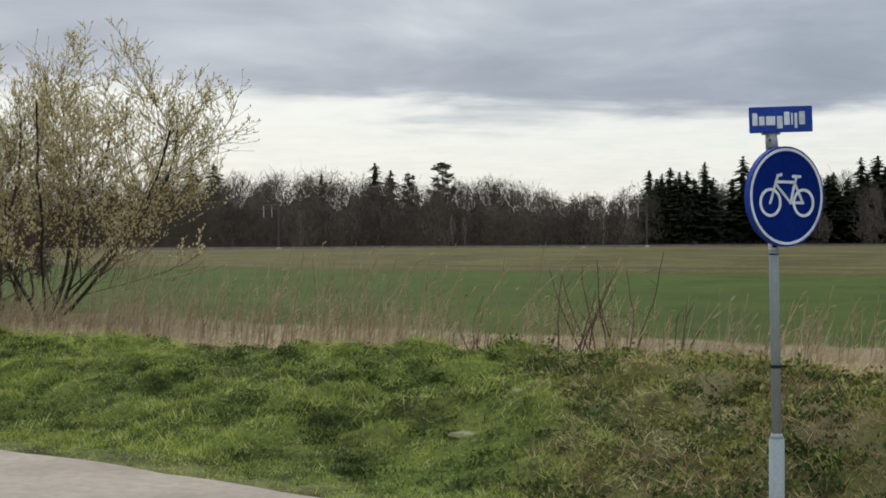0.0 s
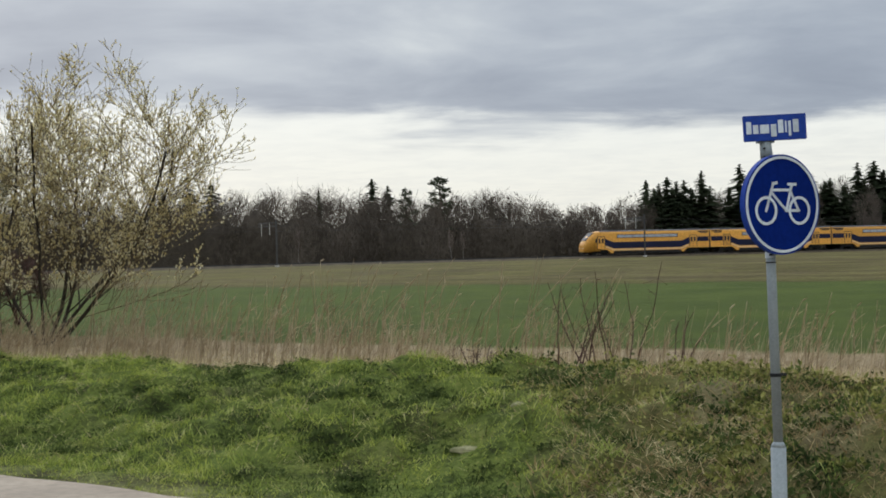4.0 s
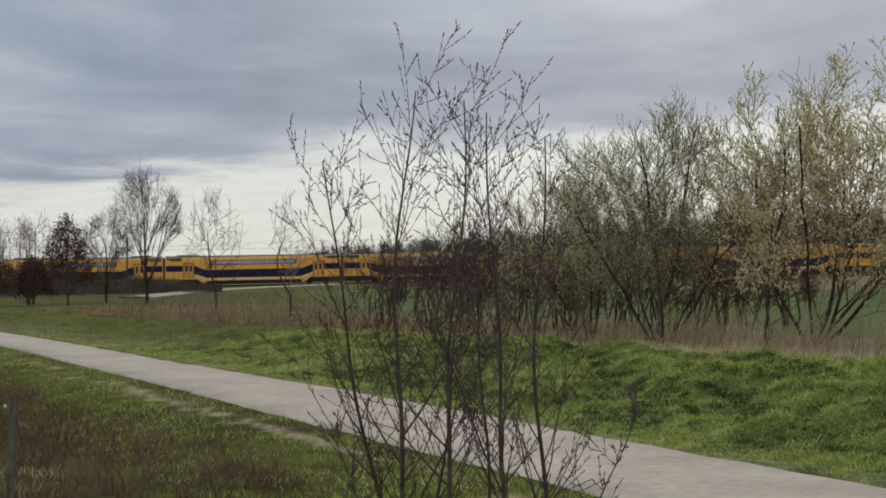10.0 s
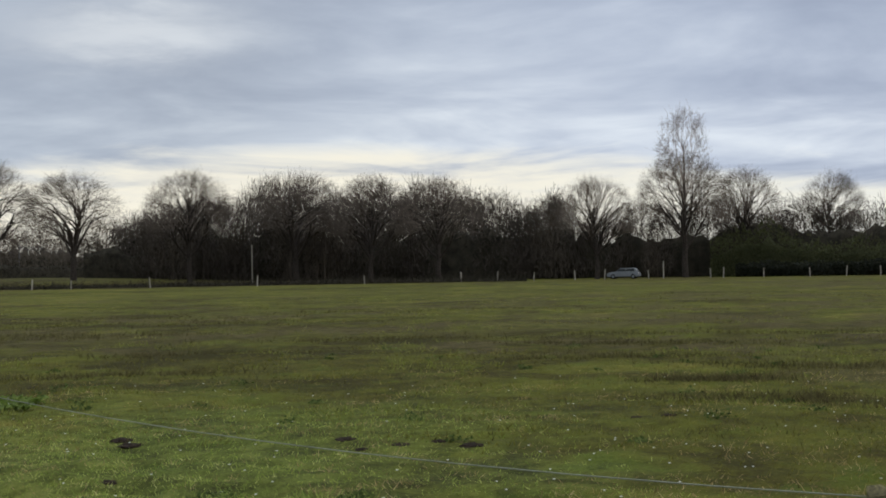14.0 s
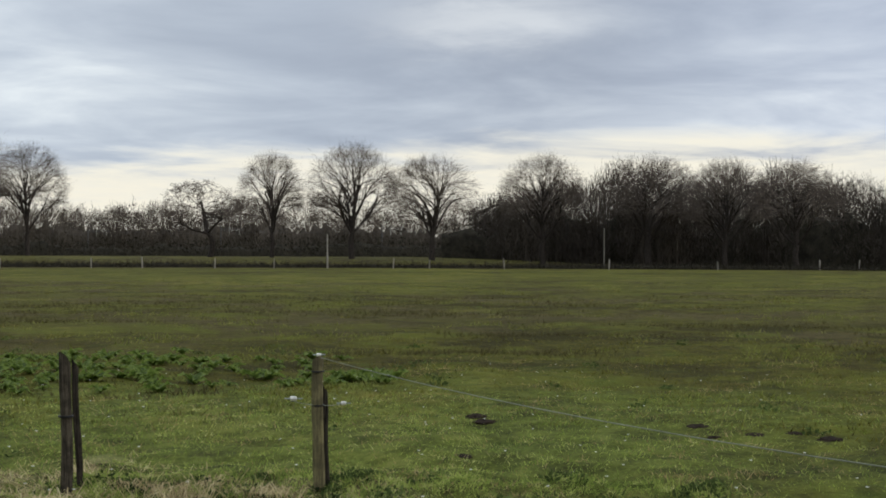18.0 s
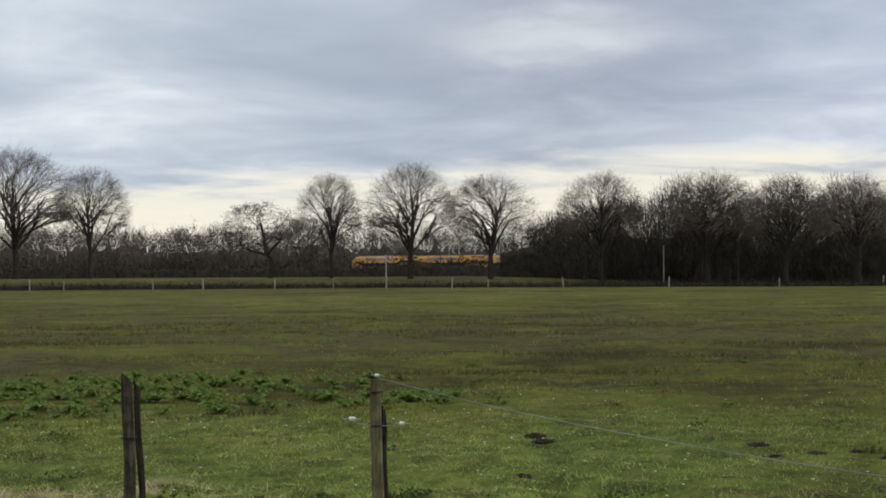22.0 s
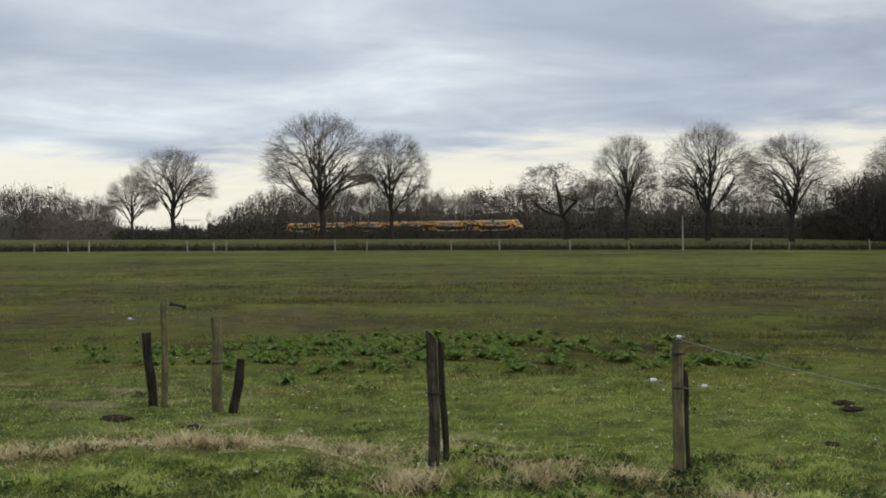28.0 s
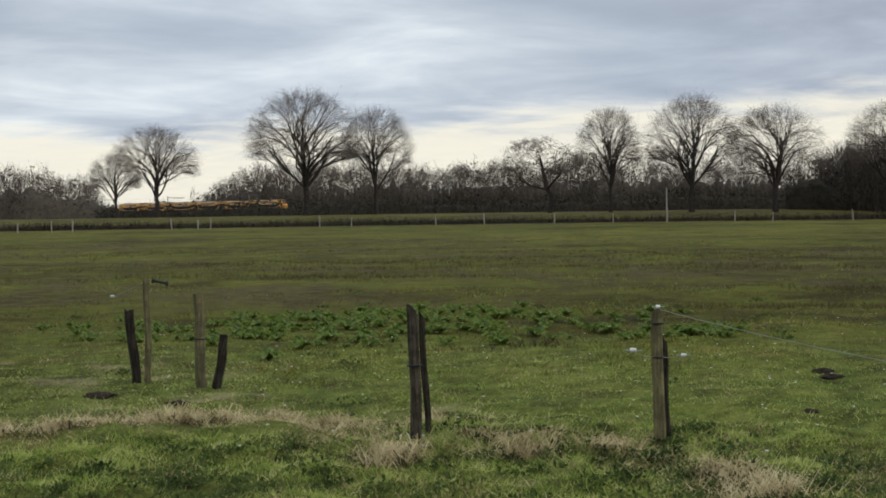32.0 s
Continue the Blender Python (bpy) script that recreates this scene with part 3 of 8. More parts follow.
def lumps(x, y, size, seed):
    """Smooth lattice noise, about -1 to 1, in two scales."""
    def layer(u, v, k):
        iu, iv = np.floor(u).astype(np.int64), np.floor(v).astype(np.int64)
        fu, fv = u - iu, v - iv
        fu, fv = fu * fu * (3 - 2 * fu), fv * fv * (3 - 2 * fv)
        def dot(i, j):
            h = (i * 374761393 + j * 668265263 + (seed * 31 + k) * 974711) & 0x7FFFFFFF
            h = ((h ^ (h >> 13)) * 1274126177) & 0x7FFFFFFF
            return ((h ^ (h >> 16)) & 0xFFFF) / 32767.5 - 1
        return (dot(iu, iv) * (1 - fu) + dot(iu + 1, iv) * fu) * (1 - fv) + (dot(iu, iv + 1) * (1 - fu) + dot(iu + 1, iv + 1) * fu) * fv
    x, y = np.asarray(x, float), np.asarray(y, float)
    return 1.25 * layer(x / size * 1.7 + 7.3, y / size * 1.7 - 3.1, 1) * 0.7 + 0.5 * layer(x / size * 3.9 + y * 0.2 / size, y / size * 3.9, 2)


def land(x, y):
    """Height of the ground."""
    x, y = np.asarray(x, float), np.asarray(y, float)
    d, s = off_path(x, y)
    r = np.hypot(x, y)
    az = np.degrees(np.arctan2(-x, y))
    near = 1 - soft(r, 80, 150)
    crest = (0.37 + 0.22 * np.exp(-((s - 77.0) / 14.0) ** 2) - 0.16 * soft(s, 95, 130)) * (1 - soft(s, 150, 190))
    bank = crest * soft(d, 0.4, 4.6) * (1 - 0.55 * soft(d, 5.2, 7.6)) * (1 - soft(d, 7.4, 14.0))
    ditch = -0.42 * soft(d, 13.4, 14.6) * (1 - soft(d, 15.3, 16.1)) * (1 - soft(s, 130, 170))
    weedy = -0.28 * soft(d, -6.6, -5.4) * (1 - soft(d, -4.6, -3.4)) * soft(s, 82, 95)
    dike = (0.50 * soft(r, 170, 178) + 0.75 * soft(r, 178, 200) * (1 - 0.6 * soft(r, 206, 228))) * soft(az, 112, 126) * (1 - soft(az, 160, 175))
    on_bank = soft(d, 0.8, 2.5) * (1 - soft(d, 7, 9))
    rough = (0.026 * lumps(x, y, 1.4, 3) + 0.045 * lumps(x, y, 5.0, 4) + 0.012 * lumps(x, y, 0.6, 6) + on_bank * (0.12 * lumps(x, y, 1.9, 8) + 0.10 * lumps(x, y, 0.9, 9) + 0.045 * lumps(x, y, 0.45, 7)) + 0.07 * soft(az, 112, 118) * (1 - soft(r, 13, 16)) * lumps(x, y, 1.1, 10)) * near
    flat = (d > -PATH_WIDTH - 0.5) & (d < 0.5)
    rough = np.where(flat, rough * 0.1, rough)
    swell = 0.36 * soft(r, 120, 190) * (1 - soft(r, 330, 420)) * soft(az, 14, 28) * (1 - soft(az, 52, 60))
    return bank + ditch + weedy + dike + swell + rough


def land1(x, y):
    return float(land(np.array([x]), np.array([y]))[0])


def on(az, d):
    x, y, _ = P(az, d)
    return (x, y, land1(x, y))


STRAW_LINE = ((-12.4, -11.6, -11.2, -10.9, -10.3, -9.4, -8.4, -7.6, -7.2, -6.05, -5.2), (-5.4, -6.1, -6.7, -7.05, -7.8, -7.6, -8.0, -7.8, -8.2, -8.2, -7.85))     # y and x of the dead grass along the near fence
TAN_LINE = ((-22.7, 95.0), (20.8, 71.0))    # where the green crop gives way to pale grass


def zones(x, y):
    d, s = off_path(x, y)
    r = np.hypot(x, y)
    az = np.degrees(np.arctan2(-x, y))
    n1, n2 = lumps(x, y, 3.0, 11), lumps(x, y, 0.9, 12)
    (ax, ay), (bx, by) = TAN_LINE
    beyond = ((x - ax) * -(by - ay) + (y - ay) * (bx - ax)) / math.hypot(bx - ax, by - ay)
    open_side = 1 - soft(az, 33, 37)
    crop = soft(d, 16.0, 16.8) * (1 - soft(beyond + 0.6 * n1, -0.6, 0.6)) * open_side
    straw = 0.85 * soft(d + 0.5 * n2, 6.6, 7.8) * (1 - soft(d, 16.0, 16.7)) * (1 - 0.9 * soft(s, 94, 106)) * (1 - soft(s, 170, 200))
    straw = np.maximum(straw, 0.22 * soft(beyond, -0.6, 0.6) * (1 - soft(r, 320, 360)) * (0.8 + 0.35 * lumps(x * 0.35 + y * 0.6, beyond * 1.4, 7.0, 13)) * open_side * soft(d, 16, 17))
    straw = np.maximum(straw, 0.22 * soft(d + 0.3 * n2, 0.05, 0.2) * (1 - soft(d, 0.3, 0.9)))
    straw = np.maximum(straw, 0.12 * soft(n1 + n2 * 0.6, 0.5, 1.2) * soft(d, 1, 3) * (1 - soft(d, 8, 9)))
    east = 1 - soft(az + 2.0 * n1, -9, -2)
    straw = np.maximum(straw, east * (0.14 + 0.26 * soft(0.6 * n1 + 0.8 * n2, -0.2, 0.6)) * soft(d, 0.1, 0.5) * (1 - soft(d, 7, 8)))
    straw = np.maximum(straw, east * 0.45 * soft(n2 + 0.5 * n1, -0.5, 0.3) * soft(d, 0.1, 0.5) * (1 - soft(d + 0.7 * n1, 1.2, 2.6)))
    straw = np.maximum(straw, (0.14 + 0.14 * soft(n2, -0.2, 0.6)) * soft(d + 0.4 * n2, 0.2, 0.5) * (1 - soft(d + 0.6 * n1, 1.6, 2.8)) * soft(s, 90, 100))
    fence = np.exp(-((x + 8.2) / 1.2) ** 2) * soft(y, -20, -17) * (1 - soft(y, -7, -5))
    straw = np.maximum(straw, 0.45 * fence * soft(n2, 0.1, 0.8))
    straw = np.maximum(straw, 0.8 * soft(d + 0.22 * n2, -2.98, -2.86) * (1 - soft(d + 0.22 * n2, -2.76, -2.62)) * soft(n1 + 0.8 * n2, -0.5, 0.3) * soft(s, 60, 80))
    earth = 0.75 * soft(d, -6.4, -5.6) * (1 - soft(d, -4.6, -3.6)) * soft(s, 72, 90) * soft(n2, -0.9, 0.2)
    # worn brown patches of the wet meadow, and darker streaks farther out
    meadow = (1 - soft(d, -7.5, -6.5)) * soft(az, 48, 56) * (1 - soft(az, 162, 168))
    west = 1 - soft(az, 96, 116)
    wet = soft(lumps(x, y, 13.0, 21) + 0.8 * n1 + 0.4 * n2, 0.0, 0.6) * (0.28 * (1 - soft(r, 60, 110)) * (1 - west) + 0.72 * west) * soft(r, 30 - 14 * west, 42 - 18 * west)
    streak = 0.85 * soft(lumps(x, y, 9.0, 22) + 0.6 * n1 + 0.5 * n2, 0.35, 0.60) * soft(r, 25, 32) * (1 - soft(r, 75, 120))
    earth = np.maximum(earth, meadow * np.maximum(wet, streak))
    earth = np.maximum(earth, 0.10 * soft(d, 0.9, 2.2) * (1 - soft(d, 6.6, 7.6)) * (1 - soft(s, 120, 150)))
    earth = np.maximum(earth, 0.75 * np.exp(-((x - np.interp(y, *STRAW_LINE)) / 0.45) ** 2) * soft(y, -14, -12.5) * (1 - soft(y, -6, -4.5)) * soft(n2, -0.5, 0.3))
    earth = np.maximum(earth, 0.2 * soft(az, 108, 114) * (1 - soft(r, 11.5, 12.8)) * (1 - soft(d, -4.5, -3.5)))
    earth = np.maximum(earth, 0.8 * soft(d, 6.8, 7.6) * (1 - soft(d, 15.6, 16.4)) * soft(s, 94, 106) * (1 - soft(s, 150, 170)))
    # dark band: weeds plus shade of the far dike's near face, as ground colour
    earth = np.maximum(earth, 0.9 * soft(r, 166, 168) * (1 - soft(r, 175, 178)) * soft(az, 106, 112) * (1 - soft(az, 160, 166)))
    earth = np.maximum(earth, 0.45 * soft(r, 177, 179) * (1 - soft(r, 215, 230)) * soft(az, 106, 112) * (1 - soft(az, 160, 166)))
    earth = np.maximum(earth, (0.35 + 0.35 * soft(n1, -0.4, 0.5)) * soft(d, 15, 20) * soft(az, 37, 43) * (1 - soft(az, 56, 60)) * (1 - soft(r, 220, 250)))
    # furrows of the pale field
    rows = 0.60 * soft(lumps(x * 0.03 + 5, beyond, 3.4, 23), 0.0, 0.5) * soft(beyond, 0, 1.5) * open_side * (1 - soft(r, 200, 260))
    earth = np.maximum(earth, rows)
    earth = np.maximum(earth, 0.85 * np.exp(-(beyond / 1.0) ** 2) * open_side * soft(d, 16, 17))
    thin = 1.1 * (1 - soft(az + 2.0 * n1, -9, -2)) + 0.35 * soft(n1 + 0.5 * n2, 0.2, 0.9)
    turf = soft(d, 0.05, 0.3) * (1 - soft(d + 0.5 * n2, 6.4, 7.4)) * (1 - 0.75 * np.clip(thin, 0, 1)) * (1 - 0.62 * soft(s + 3 * n1, 94, 108)) * (1 - soft(s, 150, 175))
    turf = np.maximum(turf, 0.5 * soft(az + 6 * n1, 96, 116) * (1 - soft(az, 160, 166)) * (1 - soft(r + 3.5 * n1 + 2 * n2, 17, 25)) * (1 - soft(d, -4.5, -3.5)))
    return np.clip(np.stack([straw, earth, crop, turf], -1), 0, 1)


GRID = {}


def surface(x, y):
    """Height of the ground's own mesh, for what is rooted in it."""
    r, az, Z = GRID["r"], GRID["az"], GRID["z"]
    d = np.clip(np.hypot(x, y), r[0], r[-2])
    a = np.degrees(np.arctan2(-x, y))
    a = np.clip(np.where(a < -90, a + 360, a), az[0], az[-2])
    i, j = np.clip(np.searchsorted(r, d) - 1, 0, len(r) - 2), np.clip(np.searchsorted(az, a) - 1, 0, len(az) - 2)
    u, v = (d - r[i]) / (r[i + 1] - r[i]), (a - az[j]) / (az[j + 1] - az[j])
    return (Z[i, j] * (1 - v) + Z[i, j + 1] * v) * (1 - u) + (Z[i + 1, j] * (1 - v) + Z[i + 1, j + 1] * v) * u


def make_ground():
    fine = np.arange(-26, 166, 0.42)
    coarse = np.arange(166, 334, 4.0)
    az = np.radians(np.r_[fine, coarse])
    r = [0.01, 0.4, 0.8, 1.2]
    while r[-1] < 3200:
        r.append(r[-1] * (1.021 if r[-1] < 10.5 else 1.010 if r[-1] < 34 else 1.016 if r[-1] < 100 else 1.05 if r[-1] < 160 else 1.012 if r[-1] < 182 else 1.06 if r[-1] < 400 else 1.25))
    r = np.array(r)
    R, A = np.meshgrid(r, az, indexing="ij")
    X, Y = -np.sin(A) * R, np.cos(A) * R
    Z = land(X.ravel(), Y.ravel()).reshape(X.shape)
    GRID["r"], GRID["az"], GRID["z"] = r, np.degrees(az), Z
    nr, na = X.shape
    i, j = np.meshgrid(np.arange(nr - 1), np.arange(na), indexing="ij")
    k = (j + 1) % na
    quads = np.stack([i * na + j, i * na + k, (i + 1) * na + k, (i + 1) * na + j], -1).reshape(-1, 4)[:, ::-1]
    verts = np.stack([X.ravel(), Y.ravel(), Z.ravel()], 1)
    me = quads_mesh("ground", verts, quads)
    z = zones(verts[:, 0], verts[:, 1])
    col = me.color_attributes.new("zones", "FLOAT_COLOR", "POINT")
    col.data.foreach_set("color", z.astype(np.float32).ravel())
    g = part_mesh("ground", me, M["ground"], None, "", True)
    tagged(g, "flat rough meadow with worn brown patches, grassy bank and crop field", "ground", kind="structure")


def make_path():
    """A strip of pale asphalt with a crumbling edge."""
    rr = np.random.RandomState(5)
    keep = slice(0, len(EDGE_FINE))
    e, n = EDGE_FINE[keep], EDGE_NORMAL[keep]
    fine = np.linspace(0, len(e) - 1, len(e) * 3)
    e = np.stack([np.interp(fine, np.arange(len(e)), e[:, c]) for c in (0, 1)], 1)
    n = np.stack([np.interp(fine, np.arange(len(n)), n[:, c]) for c in (0, 1)], 1)
    w = lambda a: np.convolve(rr.normal(0, a, len(e)), [0.3, 0.4, 0.3], "same")[:, None]
    overgrown = 0.24 * soft(fine * 0.8, 90, 104)[:, None]
    cols, zz = [], []
    for off, wob, z in ((0.06, 0.05, -0.05), (0.0, 0.045, 0.03), (-0.9, 0, 0.045), (-1.5, 0, 0.045), (-PATH_WIDTH, 0.045, 0.03), (-PATH_WIDTH - 0.06, 0.05, -0.05)):
        cols.append(e + n * (off + (w(wob) if wob else 0.0) - (overgrown if off >= 0 else 0.0)))
        zz.append(z)
    v = np.concatenate([np.concatenate([c, np.full((len(c), 1), z)], 1) for c, z in zip(cols, zz)])
    v[:, 2] += np.clip(land(v[:, 0], v[:, 1]), -0.02, 0.03)
    m = len(e)
    q = [(c * m + i, (c + 1) * m + i, (c + 1) * m + i + 1, c * m + i + 1) for c in range(len(cols) - 1) for i in range(m - 1)]
    ob = part_mesh("cycle_path", quads_mesh("cycle_path", v, np.array(q)), M["asphalt"], None, "", True)
    tagged(ob, "narrow cycle path of worn pale grey asphalt", "path", kind="structure")


def make_track():
    """A pale sandy track that crosses the field towards the railway."""
    mid = np.array([(-93.0, 98.0), (-100.0, 110.0), (-108.0, 126.0), (-114.0, 146.0), (-122.0, 172.0)])
    t = np.linspace(0, len(mid) - 1, 60)
    p = np.stack([np.interp(t, np.arange(len(mid)), mid[:, c]) for c in (0, 1)], 1)
    for _ in range(8):
        p[1:-1] = (p[:-2] + 2 * p[1:-1] + p[2:]) / 4
    d = np.gradient(p, axis=0)
    d /= np.linalg.norm(d, axis=1, keepdims=True)
    n = np.stack([-d[:, 1], d[:, 0]], 1)
    v = np.concatenate([np.concatenate([p + n * off, np.full((len(p), 1), z)], 1) for off, z in ((-1.7, -0.1), (-1.4, 0.10), (0.0, 0.15), (1.4, 0.10), (1.7, -0.1))])
    v[:, 2] += land(v[:, 0], v[:, 1])
    m = len(p)
    q = [(c * m + i, (c + 1) * m + i, (c + 1) * m + i + 1, c * m + i + 1) for c in range(4) for i in range(m - 1)]
    ob = part_mesh("farm_track", quads_mesh("farm_track", v, np.array(q)), M["asphalt"], None, "", True)
    tagged(ob, "pale sandy farm track crossing towards the railway", "track", kind="structure")


make_ground()
make_path()
make_track()


# ------------------------------------------------------------------ trees
def grow(seed, height, trunk, bole, wide, counts, sizes=(0.55, 0.80, 0.93, 1.02), spreads=(0.0, 0.36, 0.22, 0.13), stems=1, centre=0.56, lean=(0.0, 0.0), wild=0.10, thin=0.018, whips=1, low=-0.35, tall=0.46, tip=0.5, spike=0.0, rise=0.95, limb=1.0):
    """A bare tree as rows of tapered pieces: limbs fan out from the bole and end on a rounded crown.
    wide: half the crown's width; counts: children at each level; low: how far the crown reaches under its middle."""
    r = np.random.RandomState(seed)
    rows = []
    mid = np.array([lean[0], lean[1], centre * height])
    radii = np.array([wide, wide, tall * height])

    def piece(p, q, r0, r1, n, bend):
        """A limb from p to q in n bent pieces; gives points along it."""
        pts, rad = [p], [r0]
        off = r.normal(0, bend, 3) * np.linalg.norm(q - p)
        for i in range(1, n + 1):
            t = i / n
            c = p + (q - p) * t + off * math.sin(math.pi * t) + (r.normal(0, bend * 0.35, 3) * np.linalg.norm(q - p) / n if i < n else 0)
            c[2] += 0.06 * np.linalg.norm(q - p) * math.sin(math.pi * t)
            ra = r0 + (r1 - r0) * t
            rows.append((*pts[-1], rad[-1], *c, ra))
            pts.append(c)
            rad.append(ra)
        return pts, rad

    def shell(d, rho):
        e = mid + radii * d * rho
        return e

    def spray(p_pts, p_rad, d, level):
        if level >= len(counts):
            return
        for _ in range(max(1, int(round(counts[level] * r.uniform(0.75, 1.3))))):
            i = r.randint(max(1, len(p_pts) // 3), len(p_pts))
            dd = d + r.normal(0, spreads[min(level, 3)], 3)
            dd[2] = max(dd[2], low * 1.1)
            dd /= np.linalg.norm(dd) + 1e-9
            last = level == len(counts) - 1
            e = shell(dd, sizes[min(level, len(sizes) - 1)] * r.uniform(0.84, 1.08))
            if last:
                e = e + np.array([0, 0, spike * height]) * r.rand()
            r0 = max(p_rad[i] * r.uniform(0.5, 0.7), thin)
            pts, rad = piece(p_pts[i], e, r0, max(r0 * 0.5, thin * tip) if not last else thin * tip, 1 if last else 3 if level < 2 else 2, wild * (0.5 if last else 1.0))
            if last:
                for _ in range(whips):
                    b = pts[0] + (e - pts[0]) * r.uniform(0.3, 0.8)
                    f = (e - pts[0]) * r.uniform(0.25, 0.5) + r.normal(0, 0.16, 3) * np.linalg.norm(e - pts[0])
                    rows.append((*b, thin * 0.75, *(b + f), thin * tip))
            spray(pts, rad, dd, level + 1)

    for s in range(stems):
        a = r.uniform(0, 6.28) if stems == 1 else 6.28 * (s + r.uniform(-0.3, 0.3)) / stems
        root = np.array([math.cos(a), math.sin(a), 0]) * (0 if stems == 1 else r.uniform(0.3, 1.0) * trunk * 3.2) - np.array([0, 0, 0.15])
        if stems == 1:
            fork = np.array([lean[0] * 0.25, lean[1] * 0.25, bole * height])
            leader = mid + np.array([r.normal(0, 0.1) * wide, r.normal(0, 0.1) * wide, 0.25 * tall * height])
            p0, r0 = piece(root, fork, trunk * 1.15, trunk * 0.85, 4, wild * 0.35)
            p1, r1 = piece(fork, leader, trunk * 0.85, trunk * 0.30, 5, wild * 0.6)
            starts = list(zip(p1, r1))
            n = counts[0]
        else:
            d = np.array([math.cos(a), math.sin(a), 0]) * r.uniform(0.12, 0.36) + np.array([0, 0, r.uniform(0.35, 0.85)])
            e = shell(d, 0.7)
            rad = trunk * r.uniform(0.6, 1.0)
            p1, r1 = piece(root, e, rad, rad * 0.35, 6, wild)
            starts = list(zip(p1[2:], r1[2:]))
            n = max(2, counts[0] // stems)
        for k in range(n):
            i = min(len(starts) - 1, int(len(starts) * (k + r.rand()) / n * rise))
            p, rad = starts[i]
            el = math.asin(np.clip(low + (1 - low) * (k + r.rand()) / n, -1, 1))
            az = k * 2.4 + r.uniform(-0.5, 0.5)
            dd = np.array([math.cos(az) * math.cos(el), math.sin(az) * math.cos(el), math.sin(el)])
            if stems > 1:
                dd = dd * 0.7 + np.array([math.cos(a), math.sin(a), 0.4]) * 0.5
                dd /= np.linalg.norm(dd)
            pts, rr = piece(p, shell(dd, sizes[0] * r.uniform(0.85, 1.1)), rad * r.uniform(0.45, 0.62) * limb, max(rad * 0.22 * limb, thin), 4, wild)
            spray(pts, rr, dd, 1)
    rows = np.array(rows)
    top = np.percentile(rows[:, 6], 99.8)
    rows[:, [2, 6]] *= height / top
    return rows


def tree_meshes(name, rows, split=0.05, sides=5):
    thick = rows[:, 3] >= split
    return tube_mesh(name + "_trunk", rows[thick], sides), tube_mesh(name + "_crown", rows[~thick], 3)


def plant_tree(name, meshes, place, turn, scale, mats, label, group="", category="tree", extra=()):
    t = thing(name, label, category, Matrix.Translation(place) @ Matrix.Rotation(radians(turn), 4, "Z") @ Matrix.Diagonal((scale[0], scale[0], scale[1], 1)), group)
    part_mesh("trunk", meshes[0], mats[0], t, "", True)
    part_mesh("crown", meshes[1], mats[1], t)
    for nm, me, mat, lab in extra:
        part_mesh(nm, me, mat, t, lab)
    return t


OAKS = [grow(s, 17, 0.42, 0.22, 6.9, (17, 5, 5, 6), sizes=(0.52, 0.74, 0.90, 1.02), spreads=(0.0, 0.31, 0.20, 0.12), centre=0.60, tall=0.41, low=-0.28, thin=0.0088, wild=0.07, spike=0.012, rise=0.66, limb=0.95) for s in (11, 23, 37)]
OAK_MESH = [tree_meshes("oak", r, 0.055, 6) for r in OAKS]
CROOKED = tree_meshes("crooked_oak", grow(51, 12, 0.36, 0.30, 5.4, (9, 4, 4, 4), centre=0.62, tall=0.36, low=-0.3, thin=0.022, wild=0.24, lean=(1.4, 0.5)), 0.09, 6)
POPLARS = [tree_meshes("poplar", grow(s, 19, 0.17, 0.36, 2.9, (12, 4, 5, 4), centre=0.70, tall=0.30, low=-0.8, thin=0.0105, wild=0.05, spike=0.02), 0.06, 5) for s in (61, 62)]
BIRCHES = [grow(s, 11, 0.10, 0.25, 2.0, (10, 4, 4), sizes=(0.6, 0.9, 1.0), centre=0.62, tall=0.38, low=-0.6, thin=0.013, wild=0.08) for s in (71, 72, 73)]
BIRCH_MESH = [tree_meshes("birch", r, 0.045, 5) for r in BIRCHES]

far_label = "tall bare deciduous tree with a rounded crown of fine twigs"


def oak(az, d, top_el, kind, wide=1.0, turn=0.0, meshes=None, label=far_label, name="oak_tree", mats=("oak_bark", "oak_twig"), base=17.0, ground_z=None):
    x, y, z = on(az, d)
    h = EYE + d * math.tan(radians(top_el + 0.1)) - z
    k = h / base
    plant_tree(name, meshes or OAK_MESH[kind], (x, y, z - 0.05), turn, (k * wide, k), (M[mats[0]], M[mats[1]]), label, "trees along the meadow" if name == "oak_tree" else "")


# row of oaks beyond the far meadow fence
oak(143.55, 205, 5.05, 0, 1.12, 20)
oak(140.65, 205, 4.30, 1, 0.85, 140)
oak(131.0, 195, 4.10, 2, 0.80, 60)
oak(127.7, 192, 4.52, 0, 0.98, 200)
oak(124.4, 190, 4.04, 1, 1.12, 250)
oak(119.8, 186, 4.10, 2, 1.0, 310)
oak(149.6, 212, 3.52, 2, 1.15, 100)
oak(151.2, 214, 2.46, 1, 0.95, 15)
oak(133.5, 196, 2.85, 0, 1.15, 330, CROOKED, "crooked bare oak with twisted dark limbs", base=12.0)
